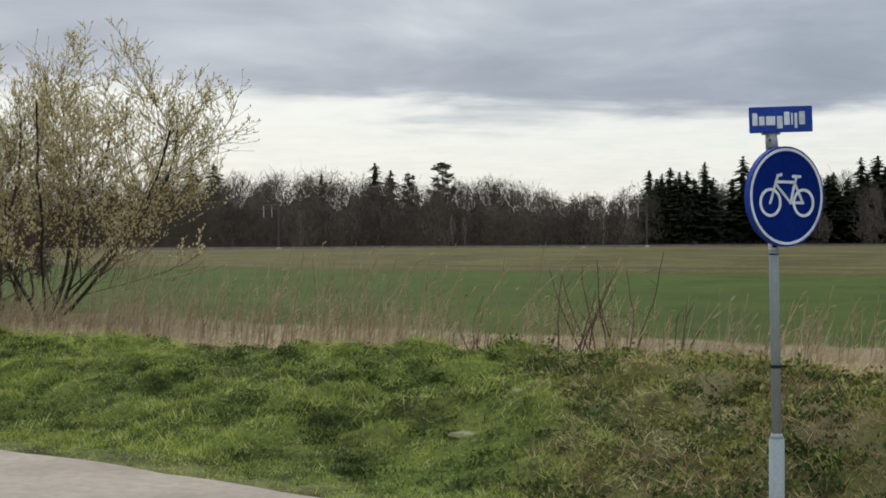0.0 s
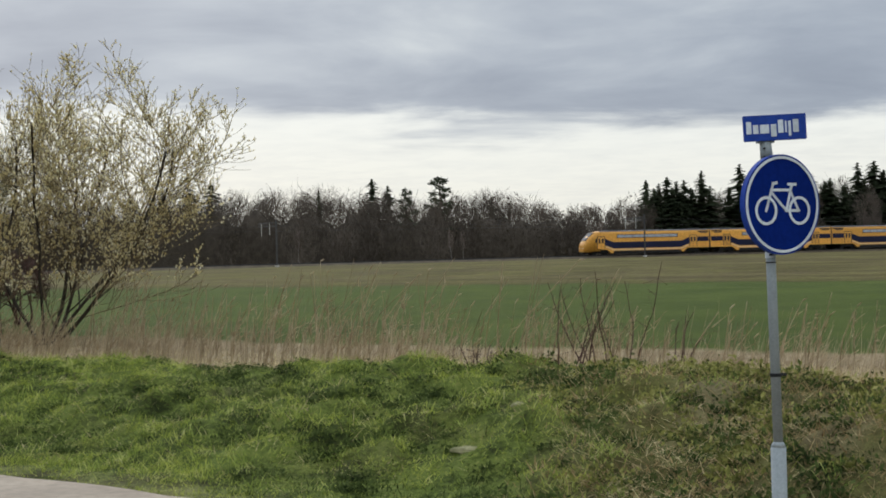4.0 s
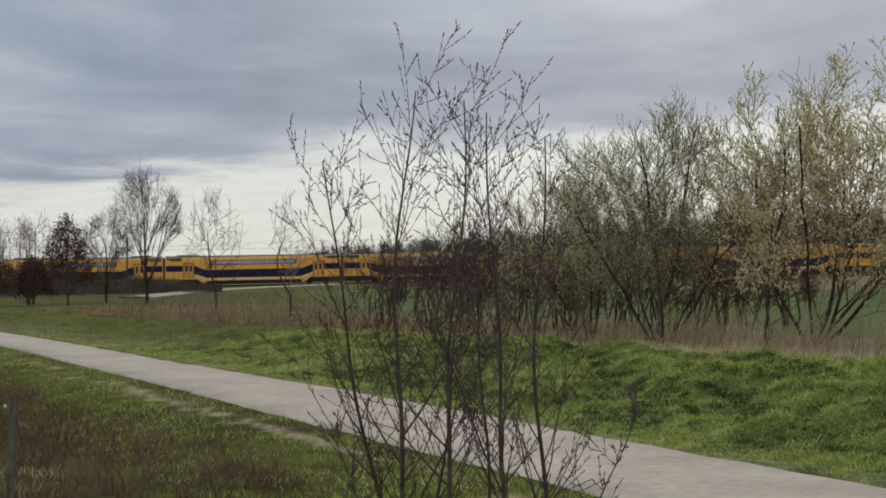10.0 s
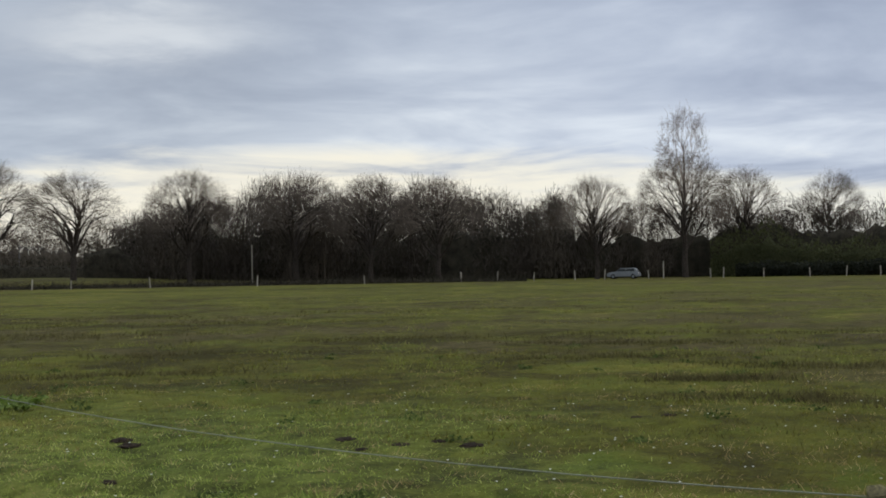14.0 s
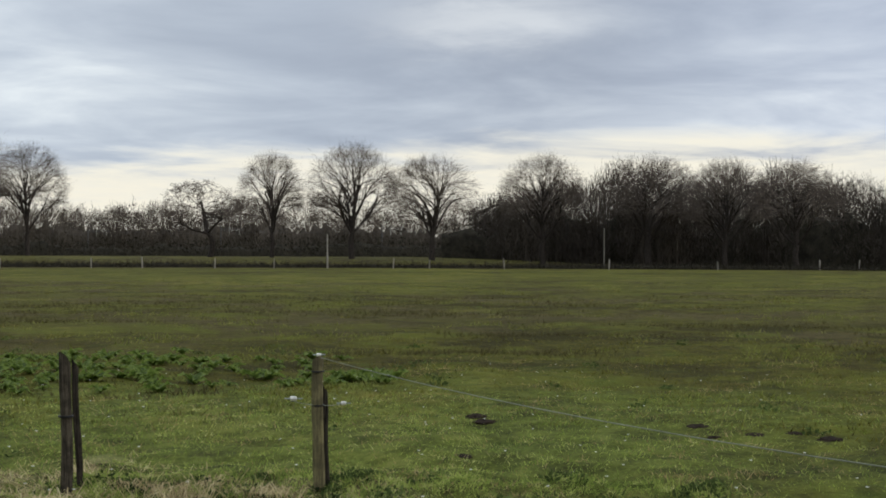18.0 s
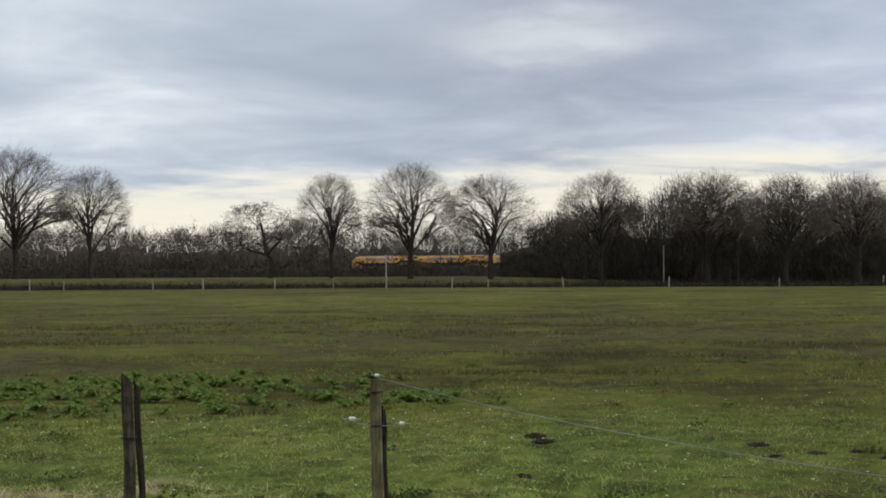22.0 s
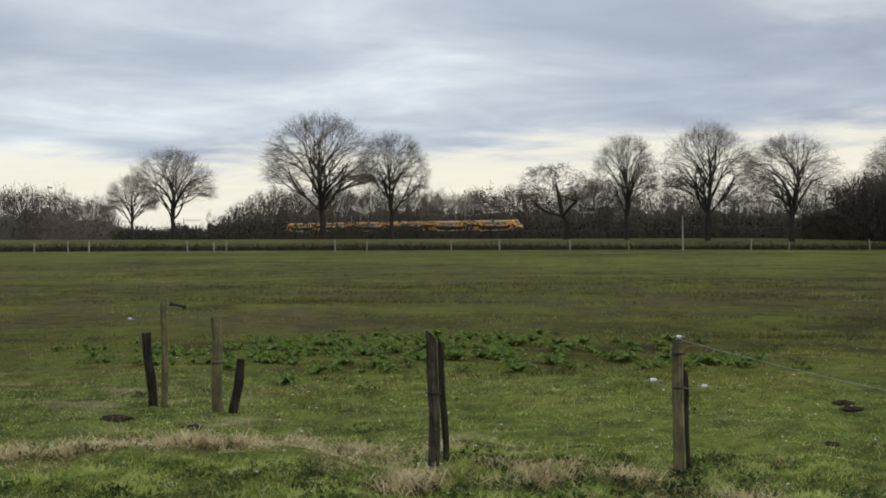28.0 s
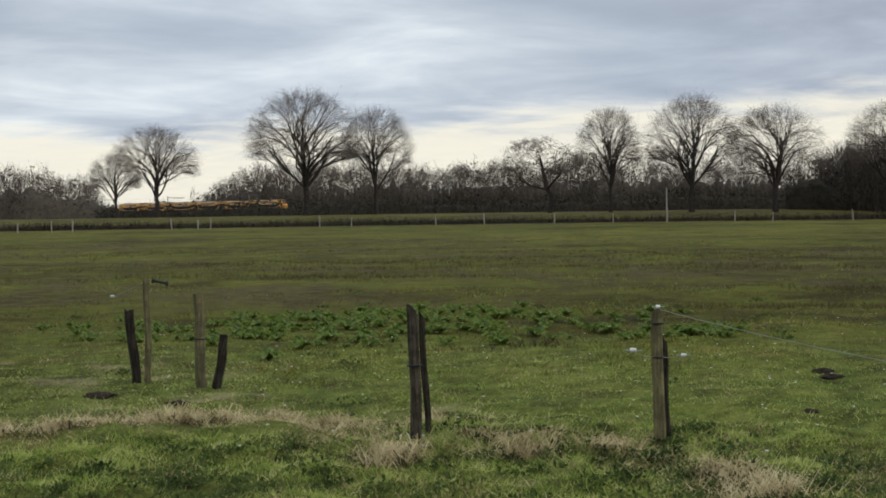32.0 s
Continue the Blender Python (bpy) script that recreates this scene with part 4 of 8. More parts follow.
# trees at the wood's edge, left of the farm
oak(115.5, 188, 4.05, 1, 1.15, 75)
oak(112.4, 186, 3.85, 0, 1.0, 165)
oak(109.6, 184, 3.75, 2, 1.1, 285)
oak(103.1, 182, 3.62, 0, 1.0, 45)
oak(99.5, 186, 4.6, 1, 0.9, 120, label="large spreading bare tree on the meadow's edge")
oak(99.5, 198, 6.4, 0, 1.1, 10, POPLARS[1], "very tall bare poplar behind a spreading tree", "poplar_tree", ("bark", "pale_twig"), 19.0)
oak(97.1, 195, 3.85, 2, 0.8, 205)
oak(93.7, 205, 3.6, 1, 0.8, 30)
oak(89.8, 215, 3.3, 0, 1.0, 300)
# tall slim trees behind the farm and the birch row
for az, d, el, k, w, t in ((87.35, 216, 4.70, 0, 0.95, 0), (86.5, 216, 4.75, 1, 0.85, 90), (85.1, 218, 3.55, 0, 1.0, 160), (84.7, 218, 3.5, 1, 0.9, 20), (83.3, 216, 3.6, 1, 0.8, 220), (82.9, 217, 3.5, 0, 0.7, 100), (73.7, 205, 3.7, 0, 0.8, 40),
                           (70.0, 203, 4.95, 1, 0.98, 130), (66.6, 203, 5.12, 0, 0.85, 250), (65.75, 203, 5.05, 1, 0.85, 300), (64.9, 204, 4.2, 0, 0.6, 75), (57.6, 205, 3.3, 0, 0.9, 210), (68.3, 204, 3.4, 1, 1.1, 5)):
    oak(az, d, el, k, w, t, POPLARS[k], "tall slender bare poplar with upright pale twigs", "poplar_tree", ("bark", "pale_twig"), 19.0)
for i, (az, el) in enumerate(((74.7, 2.2), (72.2, 2.7), (69.7, 2.5), (66.8, 2.9), (63.7, 2.6), (60.4, 2.1), (59.3, 2.7))):
    x, y, z = on(az, 189)
    k = (EYE + 189 * math.tan(radians(el))) / 11.0
    plant_tree("birch_tree", BIRCH_MESH[i % 3], (x, y, z - 0.05), i * 77, (k, k), (M["birch_bark"], M["pale_twig"]), "young birch with a pale trunk at the meadow's edge", "row of birches")


for i, (az, el) in enumerate(((5.9, 1.2), (-0.4, 1.0), (-0.9, 0.9), (-6.6, 1.2))):
    d = 280 + 1.9 * max(0.0, -4.0 - az)
    x, y, z = P(az, d)
    k = (EYE + d * math.tan(radians(el))) / 11.0
    plant_tree("birch_tree", BIRCH_MESH[i % 3], (x, y, -0.05), i * 113, (k * 0.6, k), (M["birch_bark"], M["twig"]), "slim birch with a pale trunk before the dark wood", "birches of the railway wood")


# ------------------------------------------------------------------ far woods, thickets and hedges
def lay(rows, x, y, z, turn, k, kz):
    """A copy of a tree's pieces at a place."""
    c, s = math.cos(turn), math.sin(turn)
    out = rows.copy()
    for a in (0, 4):
        px, py = rows[:, a] * k, rows[:, a + 1] * k
        out[:, a], out[:, a + 1], out[:, a + 2] = x + px * c - py * s, y + px * s + py * c, z + rows[:, a + 2] * kz
    out[:, 3] *= k
    out[:, 7] *= k
    return out


WOOD_TREES = [grow(s, 16, 0.20, 0.30, w, (8, 4), sizes=(0.6, 0.95), centre=0.64, tall=0.36, low=-0.6, thin=0.034, wild=0.10, whips=1) for s, w in ((81, 3.6), (82, 4.4), (83, 3.0), (84, 5.0))]


def wood(name, label, spots, height, seed, mat, base=16.0, wide=1.0, fuzz=640, dense=420, low=None, vary=(0.80, 1.08), fine=0.00014, twig=0.048):
    """spots: arrays of azimuth, distance; height(az): top elevation in degrees. One mesh of limbs and fine twigs."""
    r = np.random.RandomState(seed)
    rows, flakes = [], []

    def twigs(p, v, length, half):
        n = len(p)
        v = v * (length / (np.linalg.norm(v, axis=1) + 1e-9))[:, None]
        w = np.cross(v, r.normal(size=(n, 3)))
        w *= (half / (np.linalg.norm(w, axis=1) + 1e-9))[:, None]
        flakes.append(np.stack([p - w, p + w, p + v + w * 0.3, p + v - w * 0.3], 1).reshape(-1, 3))

    for az, d in spots:
        x, y, z = P(az, d)
        h = EYE + d * math.tan(radians(height(az) * r.uniform(*vary)))
        k = h / base
        broad = r.uniform(0.8, 1.2) * wide
        rows.append(lay(WOOD_TREES[r.randint(len(WOOD_TREES))], x, y, 0.0, r.uniform(0, 6.28), k * broad, k))
        crown = np.array([0.25 * h * broad, 0.25 * h * broad, 0.40 * h])
        # the crown is made of rounded sprays, each a cloud of fine twigs
        m = 13
        g = r.normal(size=(m, 3))
        g[:, 2] += 0.35
        g /= np.linalg.norm(g, axis=1, keepdims=True)
        spray = np.array([x, y, 0.57 * h]) + g * crown * 0.66 * r.uniform(0.7, 1.1, (m, 1))
        q = r.normal(size=(fuzz, 3))
        q *= (r.rand(fuzz) ** 0.4 / np.linalg.norm(q, axis=1))[:, None]
        p = spray[r.randint(m, size=fuzz)] + q * crown * 0.40
        v = p - np.array([x, y, 0.34 * h])
        v = v / np.linalg.norm(v, axis=1, keepdims=True) + r.normal(0, 0.38, (fuzz, 3)) + np.array([0, 0, 0.3])
        twigs(p, v, twig * h * r.uniform(0.5, 1.4, fuzz), fine * d * r.uniform(0.6, 1.3, fuzz))
        # denser growth below
        hb = h * r.uniform(0.60, 0.80) * (low(az) if low else 1.0)
        g = r.normal(size=(dense, 3))
        g *= (r.rand(dense) ** 0.40 / np.linalg.norm(g, axis=1))[:, None]
        p = np.array([x, y, 0.36 * hb]) + g * np.array([0.26 * h, 0.26 * h, 0.46 * hb])
        p[:, 2] = np.maximum(p[:, 2], 0.05)
        twigs(p, r.normal(0, 0.4, (dense, 3)) + np.array([0, 0, 0.9]), 0.075 * h * r.uniform(0.5, 1.5, dense), fine * 1.9 * d * r.uniform(0.5, 1.3, dense))
    v0, q0 = tubes(np.concatenate(rows), 3)
    v1 = np.concatenate(flakes)
    ob = part_mesh(name, quads_mesh(name, np.concatenate([v0, v1]), np.concatenate([q0, len(v0) + np.arange(len(v1)).reshape(-1, 4)])), mat)
    tagged(ob, label, "woodland", kind="stuff")


def setback(az):
    """The railway wood draws back with the line on the east side."""
    return 1.9 * max(0.0, -4.0 - az)


def spread_spots(seed, az0, az1, d0, d1, n):
    r = np.random.RandomState(seed)
    az = np.linspace(az0, az1, n) + r.uniform(-0.5, 0.5, n) * (az1 - az0) / n
    return np.stack([az, r.uniform(d0, d1, n)], 1)


def curve(points):
    a = np.array(points, float)
    return lambda az: float(np.interp(az, a[:, 0], a[:, 1]))


TOP_A = curve([(-26, 2.6), (-17, 2.4), (-9, 2.1), (-7.6, 2.05), (-6.2, 1.7), (-5, 1.8), (-3.6, 2.25), (-1.5, 2.6), (0, 2.45), (2, 2.5), (4.3, 2.7), (5.2, 2.65), (7.5, 2.75), (8.9, 2.55), (11, 2.6), (18, 2.3), (26, 1.9), (32, 1.6), (36, 1.2)])
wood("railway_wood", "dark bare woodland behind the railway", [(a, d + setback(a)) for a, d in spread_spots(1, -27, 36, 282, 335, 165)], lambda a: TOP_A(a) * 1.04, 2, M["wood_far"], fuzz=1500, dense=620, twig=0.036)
TOP_B = curve([(104, 3.2), (107, 3.1), (109.6, 3.7), (112.5, 3.7), (114, 3.4), (116.5, 3.85), (118.1, 3.3), (119.8, 3.6), (121.5, 3.0), (123, 2.3), (126.3, 2.1)])
wood("meadow_wood", "dense bare wood bordering the meadow", spread_spots(3, 104.5, 122.5, 192, 232, 74), TOP_B, 4, M["dark_wood"], fuzz=900, dense=520)
TOP_C = curve([(120, 2.2), (126, 2.1), (129, 2.15), (132, 2.3), (137, 1.95), (139, 2.0), (143, 2.3), (145.5, 2.15), (146.6, 1.5), (147.5, 1.0), (149, 0.7), (151, 0.6), (152, 1.4), (153.5, 2.05), (156, 2.0), (160, 2.0)])
# the lighter wood_far colour stands in for haze over this far belt
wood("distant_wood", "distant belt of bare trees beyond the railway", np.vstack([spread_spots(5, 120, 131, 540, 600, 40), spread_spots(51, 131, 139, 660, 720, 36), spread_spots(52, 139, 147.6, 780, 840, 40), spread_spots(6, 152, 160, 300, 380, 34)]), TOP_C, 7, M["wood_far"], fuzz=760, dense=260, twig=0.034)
def open_line(az):
    """Where the growth before the railway is thin and low."""
    return float(soft(np.float64(az), 56.5, 59.0) * (1 - soft(np.float64(az), 72.0, 75.0)))


TOP_D = curve([(52, 2.0), (55.8, 2.0), (57.6, 2.5), (59.3, 2.8), (62.3, 2.8), (64, 2.4), (67, 2.5), (70, 2.6), (72.6, 2.85), (75.4, 2.6), (77.2, 2.75), (80.6, 2.9), (83, 2.8), (86, 2.8), (90, 2.6), (93, 2.8), (96, 3.0), (100, 2.6), (105, 3.0)])
wood("farm_wood", "bare trees and scrub around the farm", spread_spots(8, 54, 105, 193, 212, 135), TOP_D, 9, M["dark_wood"], fuzz=900, dense=520, vary=(0.62, 1.06), low=lambda az: 1.0 - 0.55 * math.exp(-((az - 93.5) / 4.5) ** 4) - 0.30 * open_line(az) - 0.35 * math.exp(-((az - 102.5) / 3.0) ** 4))
TOP_F = curve([(54, 1.3), (57, 1.55), (62, 1.9), (70, 2.0), (78, 2.1)])
wood("line_wood", "dark trees beyond the railway behind the farm", spread_spots(12, 54.5, 78, 290, 325, 60), TOP_F, 13, M["dark_wood"], fuzz=520, dense=420)
TOP_E = curve([(33, 1.7), (36, 1.0), (38, 0.6), (44, 0.9), (47, 2.6), (48, 2.9), (50, 2.6), (52.5, 2.4), (54, 1.2), (57, 1.5)])
wood("faint_trees", "pale bare trees far beyond the railway", spread_spots(10, 44, 57, 300, 340, 30), TOP_E, 11, M["pale_twig"], fuzz=420, dense=40)


def thicket(name, label, az0, az1, d0, d1, top, n, seed, mat, twiggy=0.45, core=0.0):
    """Low tangled growth: ragged clumps of leaf-sized flakes and crossing twigs."""
    r = np.random.RandomState(seed)
    az = r.uniform(az0, az1, n)
    d = r.uniform(d0, d1, n)
    ht = np.array([top(a) for a in az])
    hz = EYE + d * np.tan(np.radians(ht))
    u = r.rand(n) ** 0.8
    size = 0.012 * d0 * r.uniform(0.05, 0.15, n) / 2
    x, y = -np.sin(np.radians(az)) * d, np.cos(np.radians(az)) * d
    z = hz * u * (0.82 + 0.25 * lumps(x, y, 9.0, seed) + 0.14 * lumps(x, y, 2.6, seed + 1))
    z = np.maximum(z, 0.1)
    c = np.stack([x, y, z], 1)
    a = r.normal(size=(n, 3))
    a /= np.linalg.norm(a, axis=1, keepdims=True)
    b = np.cross(a, r.normal(size=(n, 3)))
    b /= np.linalg.norm(b, axis=1, keepdims=True) + 1e-9
    long = np.where(r.rand(n) < twiggy, 3.2, 1.0)[:, None]
    slim = np.where(long > 1, 0.16, 1.0)
    a[:, 2] = np.where(long[:, 0] > 1, np.abs(a[:, 2]) + 0.6, a[:, 2])
    a, b = a * (size[:, None] * long), b * (size[:, None] * slim)
    v = np.stack([c - a - b, c + a - b * 0.6, c + a * 1.1 + b * 0.7, c - a * 0.8 + b], 1).reshape(-1, 3)
    q = np.arange(4 * n).reshape(-1, 4)
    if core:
        # added solid ridge with a broken back, standing for the growth's shaded inside
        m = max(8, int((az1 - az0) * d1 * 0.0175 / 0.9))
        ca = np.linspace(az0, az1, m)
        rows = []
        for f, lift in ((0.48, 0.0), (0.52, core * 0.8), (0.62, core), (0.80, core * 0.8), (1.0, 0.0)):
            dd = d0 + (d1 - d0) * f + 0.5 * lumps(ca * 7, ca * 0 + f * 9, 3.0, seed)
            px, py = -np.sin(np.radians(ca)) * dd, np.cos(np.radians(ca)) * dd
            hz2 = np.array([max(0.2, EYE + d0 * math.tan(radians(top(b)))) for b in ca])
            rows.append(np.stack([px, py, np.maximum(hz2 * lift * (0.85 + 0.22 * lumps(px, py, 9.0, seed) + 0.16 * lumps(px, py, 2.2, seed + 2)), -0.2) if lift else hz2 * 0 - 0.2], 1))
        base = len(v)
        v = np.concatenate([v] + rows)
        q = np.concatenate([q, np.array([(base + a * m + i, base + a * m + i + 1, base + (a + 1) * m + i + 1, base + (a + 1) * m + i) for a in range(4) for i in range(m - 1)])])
    ob = part_mesh(name, quads_mesh(name, v, q), mat)
    tagged(ob, label, "undergrowth", kind="stuff")


LOW_A = lambda az: TOP_A(az) * 0.98
for k, (a0, a1, d) in enumerate(((-6, 37, 286), (-14, -5.5, 302), (-27, -13.5, 326))):
    thicket("wood_undergrowth", "dark brown undergrowth inside the railway wood", a0, a1, d, d + 20, LOW_A, int((a1 - a0) * 800), 21 + 40 * k, M["thicket"], 0.9, 0.72)
thicket("spruce_thicket", "dense dark green spruce growth inside the wood", -10.3, -8.2, 296, 304, lambda az: 1.9, 2200, 31, M["needles"], 0.3, 0.9)
thicket("spruce_thicket", "dense dark green spruce growth inside the wood", -26, -12.0, 318, 330, lambda az: 2.15, 9000, 32, M["needles"], 0.3, 0.9)
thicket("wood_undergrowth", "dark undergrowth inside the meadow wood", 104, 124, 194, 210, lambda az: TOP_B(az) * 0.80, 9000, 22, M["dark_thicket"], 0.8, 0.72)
# paler undergrowth colour here too, in place of distance haze
for k, (a0, a1, d) in enumerate(((120, 131.5, 535), (130.5, 139.5, 655), (138.5, 148.2, 775), (151.6, 160, 296))):
    thicket("wood_undergrowth", "dark undergrowth of the distant wood", a0, a1, d, d + 20, lambda az: TOP_C(az) * 0.92, 4000, 230 + k, M["thicket"], 0.7, 0.6)
thicket("wood_undergrowth", "dark undergrowth beyond the railway", 54.5, 78, 300, 315, lambda az: TOP_F(az) * 0.8, 6000, 35, M["dark_thicket"], 0.8, 0.8)
LOW_D = lambda az: max(-0.12, TOP_D(az) * 0.82 - 2.2 * open_line(az))
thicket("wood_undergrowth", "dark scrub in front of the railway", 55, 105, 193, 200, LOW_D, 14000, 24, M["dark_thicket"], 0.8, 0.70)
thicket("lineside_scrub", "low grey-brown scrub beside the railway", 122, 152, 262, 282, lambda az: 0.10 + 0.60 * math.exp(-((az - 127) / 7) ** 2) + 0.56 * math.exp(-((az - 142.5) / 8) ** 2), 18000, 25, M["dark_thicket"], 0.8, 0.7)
thicket("lineside_scrub", "brown scrub and brambles by the railway", 40, 58, 152, 178, lambda az: float(np.interp(az, (40, 42, 45, 47, 50, 55, 56.5, 58), (-0.45, -0.10, 0.35, 0.78, 0.85, 0.75, 0.3, -0.7))), 30000, 26, M["thicket"], 0.95, 0.62)
thicket("distant_hedge", "low hedges far off beyond the railway", 146, 152.5, 900, 930, lambda az: 0.32 + 0.1 * math.sin(az * 3), 3000, 33, M["thicket"], 0.5, 0.8)
thicket("pine_thicket", "dense dark pines behind the farm hedge", 75.2, 82.2, 205, 212, lambda az: 2.15 + 0.25 * math.sin(az * 5) + 0.15 * math.sin(az * 11), 9000, 34, M["needles"], 0.3, 0.85)
thicket("hedge", "clipped dark hedge beside the farmhouse", 89.6, 97.5, 183, 186, lambda az: 0.12, 7000, 27, M["hedge"], 0.0, 0.8)
thicket("hedge", "low dark hedge in front of the birches", 56.5, 82.0, 189.5, 192.5, lambda az: 0.16 - 0.14 * open_line(az), 12000, 28, M["hedge"], 0.1, 0.8)
thicket("evergreen_shrubs", "olive green shrubs beside the farm", 90.5, 98.5, 187, 192, lambda az: 0.9 + 0.8 * math.exp(-((az - 96.8) / 1.6) ** 2), 8000, 29, M["evergreen"], 0.2, 0.7)
thicket("ditch_scrub", "dark reedy strip behind the far fence", 106, 158, 168, 174, lambda az: -0.49, 20000, 30, M["dark_thicket"], 0.85, 0.8)


def spruce_mesh(seed, height=16.0):
    r = np.random.RandomState(seed)
    tri = []
    z = height * 0.10
    while z < height:
        f = 1 - z / height
        reach = (0.145 * min(1.0, f * 2.2) ** 0.55 + 0.035 * math.sin(z * 1.7 + seed) * f) * height + 0.14
        for i in range(9):
            a = r.uniform(0, 6.28)
            L = reach * r.uniform(0.35, 1.2)
            d = np.array([math.cos(a), math.sin(a), -0.12 - 0.25 * r.rand()])
            s = np.array([-math.sin(a), math.cos(a), 0])
            base = np.array([0, 0, z + r.uniform(-0.2, 0.2)])
            for j in range(4):
                p = base + d * L * (j / 4)
                q = base + d * L * ((j + 1.5) / 4)
                w = 0.16 * L * (1.15 - j / 4) + 0.05
                dz = np.array([0, 0, -0.14 * r.rand() - 0.05])
                tri += [p, q + dz, p + s * w * 1.8 + d * L * 0.15 + dz, p + s * w * 0.4]
                tri += [p, q + dz, p - s * w * 1.8 + d * L * 0.15 + dz, p - s * w * 0.4]
        z += 0.028 * height
    v = np.array(tri)
    crown = quads_mesh("spruce_crown", v, np.arange(len(v)).reshape(-1, 4))
    trunk = tube_mesh("spruce_trunk", np.array([(0, 0, 0, 0.22, 0, 0, height * 0.5, 0.13), (0, 0, height * 0.5, 0.13, 0, 0, height * 0.98, 0.02)]), 6)
    return trunk, crown


def pine_mesh(seed, height=17.0):
    """An old pine: a bare stem with level boughs that carry ragged pads of needles."""
    r = np.random.RandomState(seed)
    segs = [(0, 0, 0, 0.28, 0.1, 0, height * 0.55, 0.20), (0.1, 0, height * 0.55, 0.20, 0, 0, height * 0.97, 0.05)]
    tri = []
    for i in range(20):
        f = i / 19
        z = height * (0.30 + 0.68 * f)
        a = i * 2.4 + r.uniform(-0.5, 0.5)
        L = height * (0.06 + 0.24 * (1 - f) ** 0.7) * r.uniform(0.6, 1.25)
        d = np.array([math.cos(a), math.sin(a), r.uniform(-0.1, 0.35)])
        b = np.array([0, 0, z])
        segs.append((*b, 0.07, *(b + d * L), 0.02))
        for _ in range(46):
            p = b + d * L * r.uniform(0.25, 1.1) + r.normal(0, 0.055 * height * 0.5, 3) * np.array([1, 1, 0.5])
            u = r.normal(size=3) * np.array([1, 1, 0.5])
            u /= np.linalg.norm(u)
            w = np.cross(u, r.normal(size=3))
            w /= np.linalg.norm(w) + 1e-9
            tri += [p - u * 0.42 - w * 0.16, p + u * 0.42 - w * 0.05, p + u * 0.42 + w * 0.05, p - u * 0.36 + w * 0.18]
    v = np.array(tri)
    return tube_mesh("pine_trunk", np.array(segs), 6), quads_mesh("pine_crown", v, np.arange(len(v)).reshape(-1, 4))


SPRUCES = [spruce_mesh(s) for s in (1, 2, 3, 4, 5)]
_stand = [(5.0, 2.62, 0.5), (2.81, 3.05, 0.85), (2.16, 2.75, 0.9), (10.3, 2.85, 1.2), (9.4, 3.0, 1.1), (11.3, 2.7, 1.2), (-2.13, 2.2, 0.7), (19.5, 2.6, 1.2), (18.0, 2.4, 1.1),
          (-8.48, 2.70, 0.85), (-9.0, 2.55, 0.8), (-9.33, 2.80, 1.0), (-9.7, 2.62, 0.9), (-10.0, 2.66, 0.95), (-10.72, 3.01, 0.75), (-12.23, 3.22, 0.85), (-12.7, 2.8, 0.9), (-13.3, 2.85, 1.0), (-13.9, 3.0, 0.95)]
_stand += [(-14.4 - 0.72 * i + 0.28 * math.sin(i * 7.7), 2.9 + 0.22 * math.sin(i * 2.3) + 0.2 * math.sin(i * 5.1), 1.0 + 0.25 * math.sin(i * 1.7)) for i in range(13)]
_stand += [(-8.8 - 0.75 * i, 2.35 + 0.2 * math.sin(i * 3.1), 1.15) for i in range(20)]
for i, (az, el, w) in enumerate(_stand):
    d = 284 + (i * 37) % 19 + setback(az) + (34 if az > -8 else 0)
    x, y, z = P(az, d)
    k = (EYE + d * math.tan(radians(el))) / 16.0
    plant_tree("spruce_tree", SPRUCES[i % 5], (x, y, -0.05), i * 61, (k * w * 1.55, k), (M["bark"], M["needles"]), "dark green spruce at the edge of the wood", "spruces of the railway wood")
for az, el, w in ((0.0, 3.06, 1.0), (1.4, 2.62, 0.6)):
    x, y, z = P(az, 300)
    k = (EYE + 300 * math.tan(radians(el))) / 17.0
    plant_tree("pine_tree", pine_mesh(int(az * 10) + 5), (x, y, -0.05), 40, (k * w, k), (M["bark"], M["needles"]), "old dark pine with ragged level boughs above the wood", "pines of the railway wood")


# ------------------------------------------------------------------ willows, saplings and shrubs near the path
def catkins(rows, n, seed, size, low=0.0):
    """Small pale catkins and buds along the thin twigs."""
    r = np.random.RandomState(seed)
    thin = rows[(rows[:, 3] < 0.02) & (rows[:, 6] > low)]
    pick = thin[r.randint(len(thin), size=n)]
    t = r.rand(n)[:, None] ** 0.7
    p = pick[:, 0:3] * (1 - t) + pick[:, 4:7] * t
    d = r.normal(size=(n, 3)) * 0.5
    d[:, 2] += 0.7
    d /= np.linalg.norm(d, axis=1, keepdims=True)
    s = size * r.uniform(0.6, 1.3, n)
    rr = s * 0.30
    return np.concatenate([p, rr[:, None], p + d * s[:, None], (rr * 0.6)[:, None]], 1)


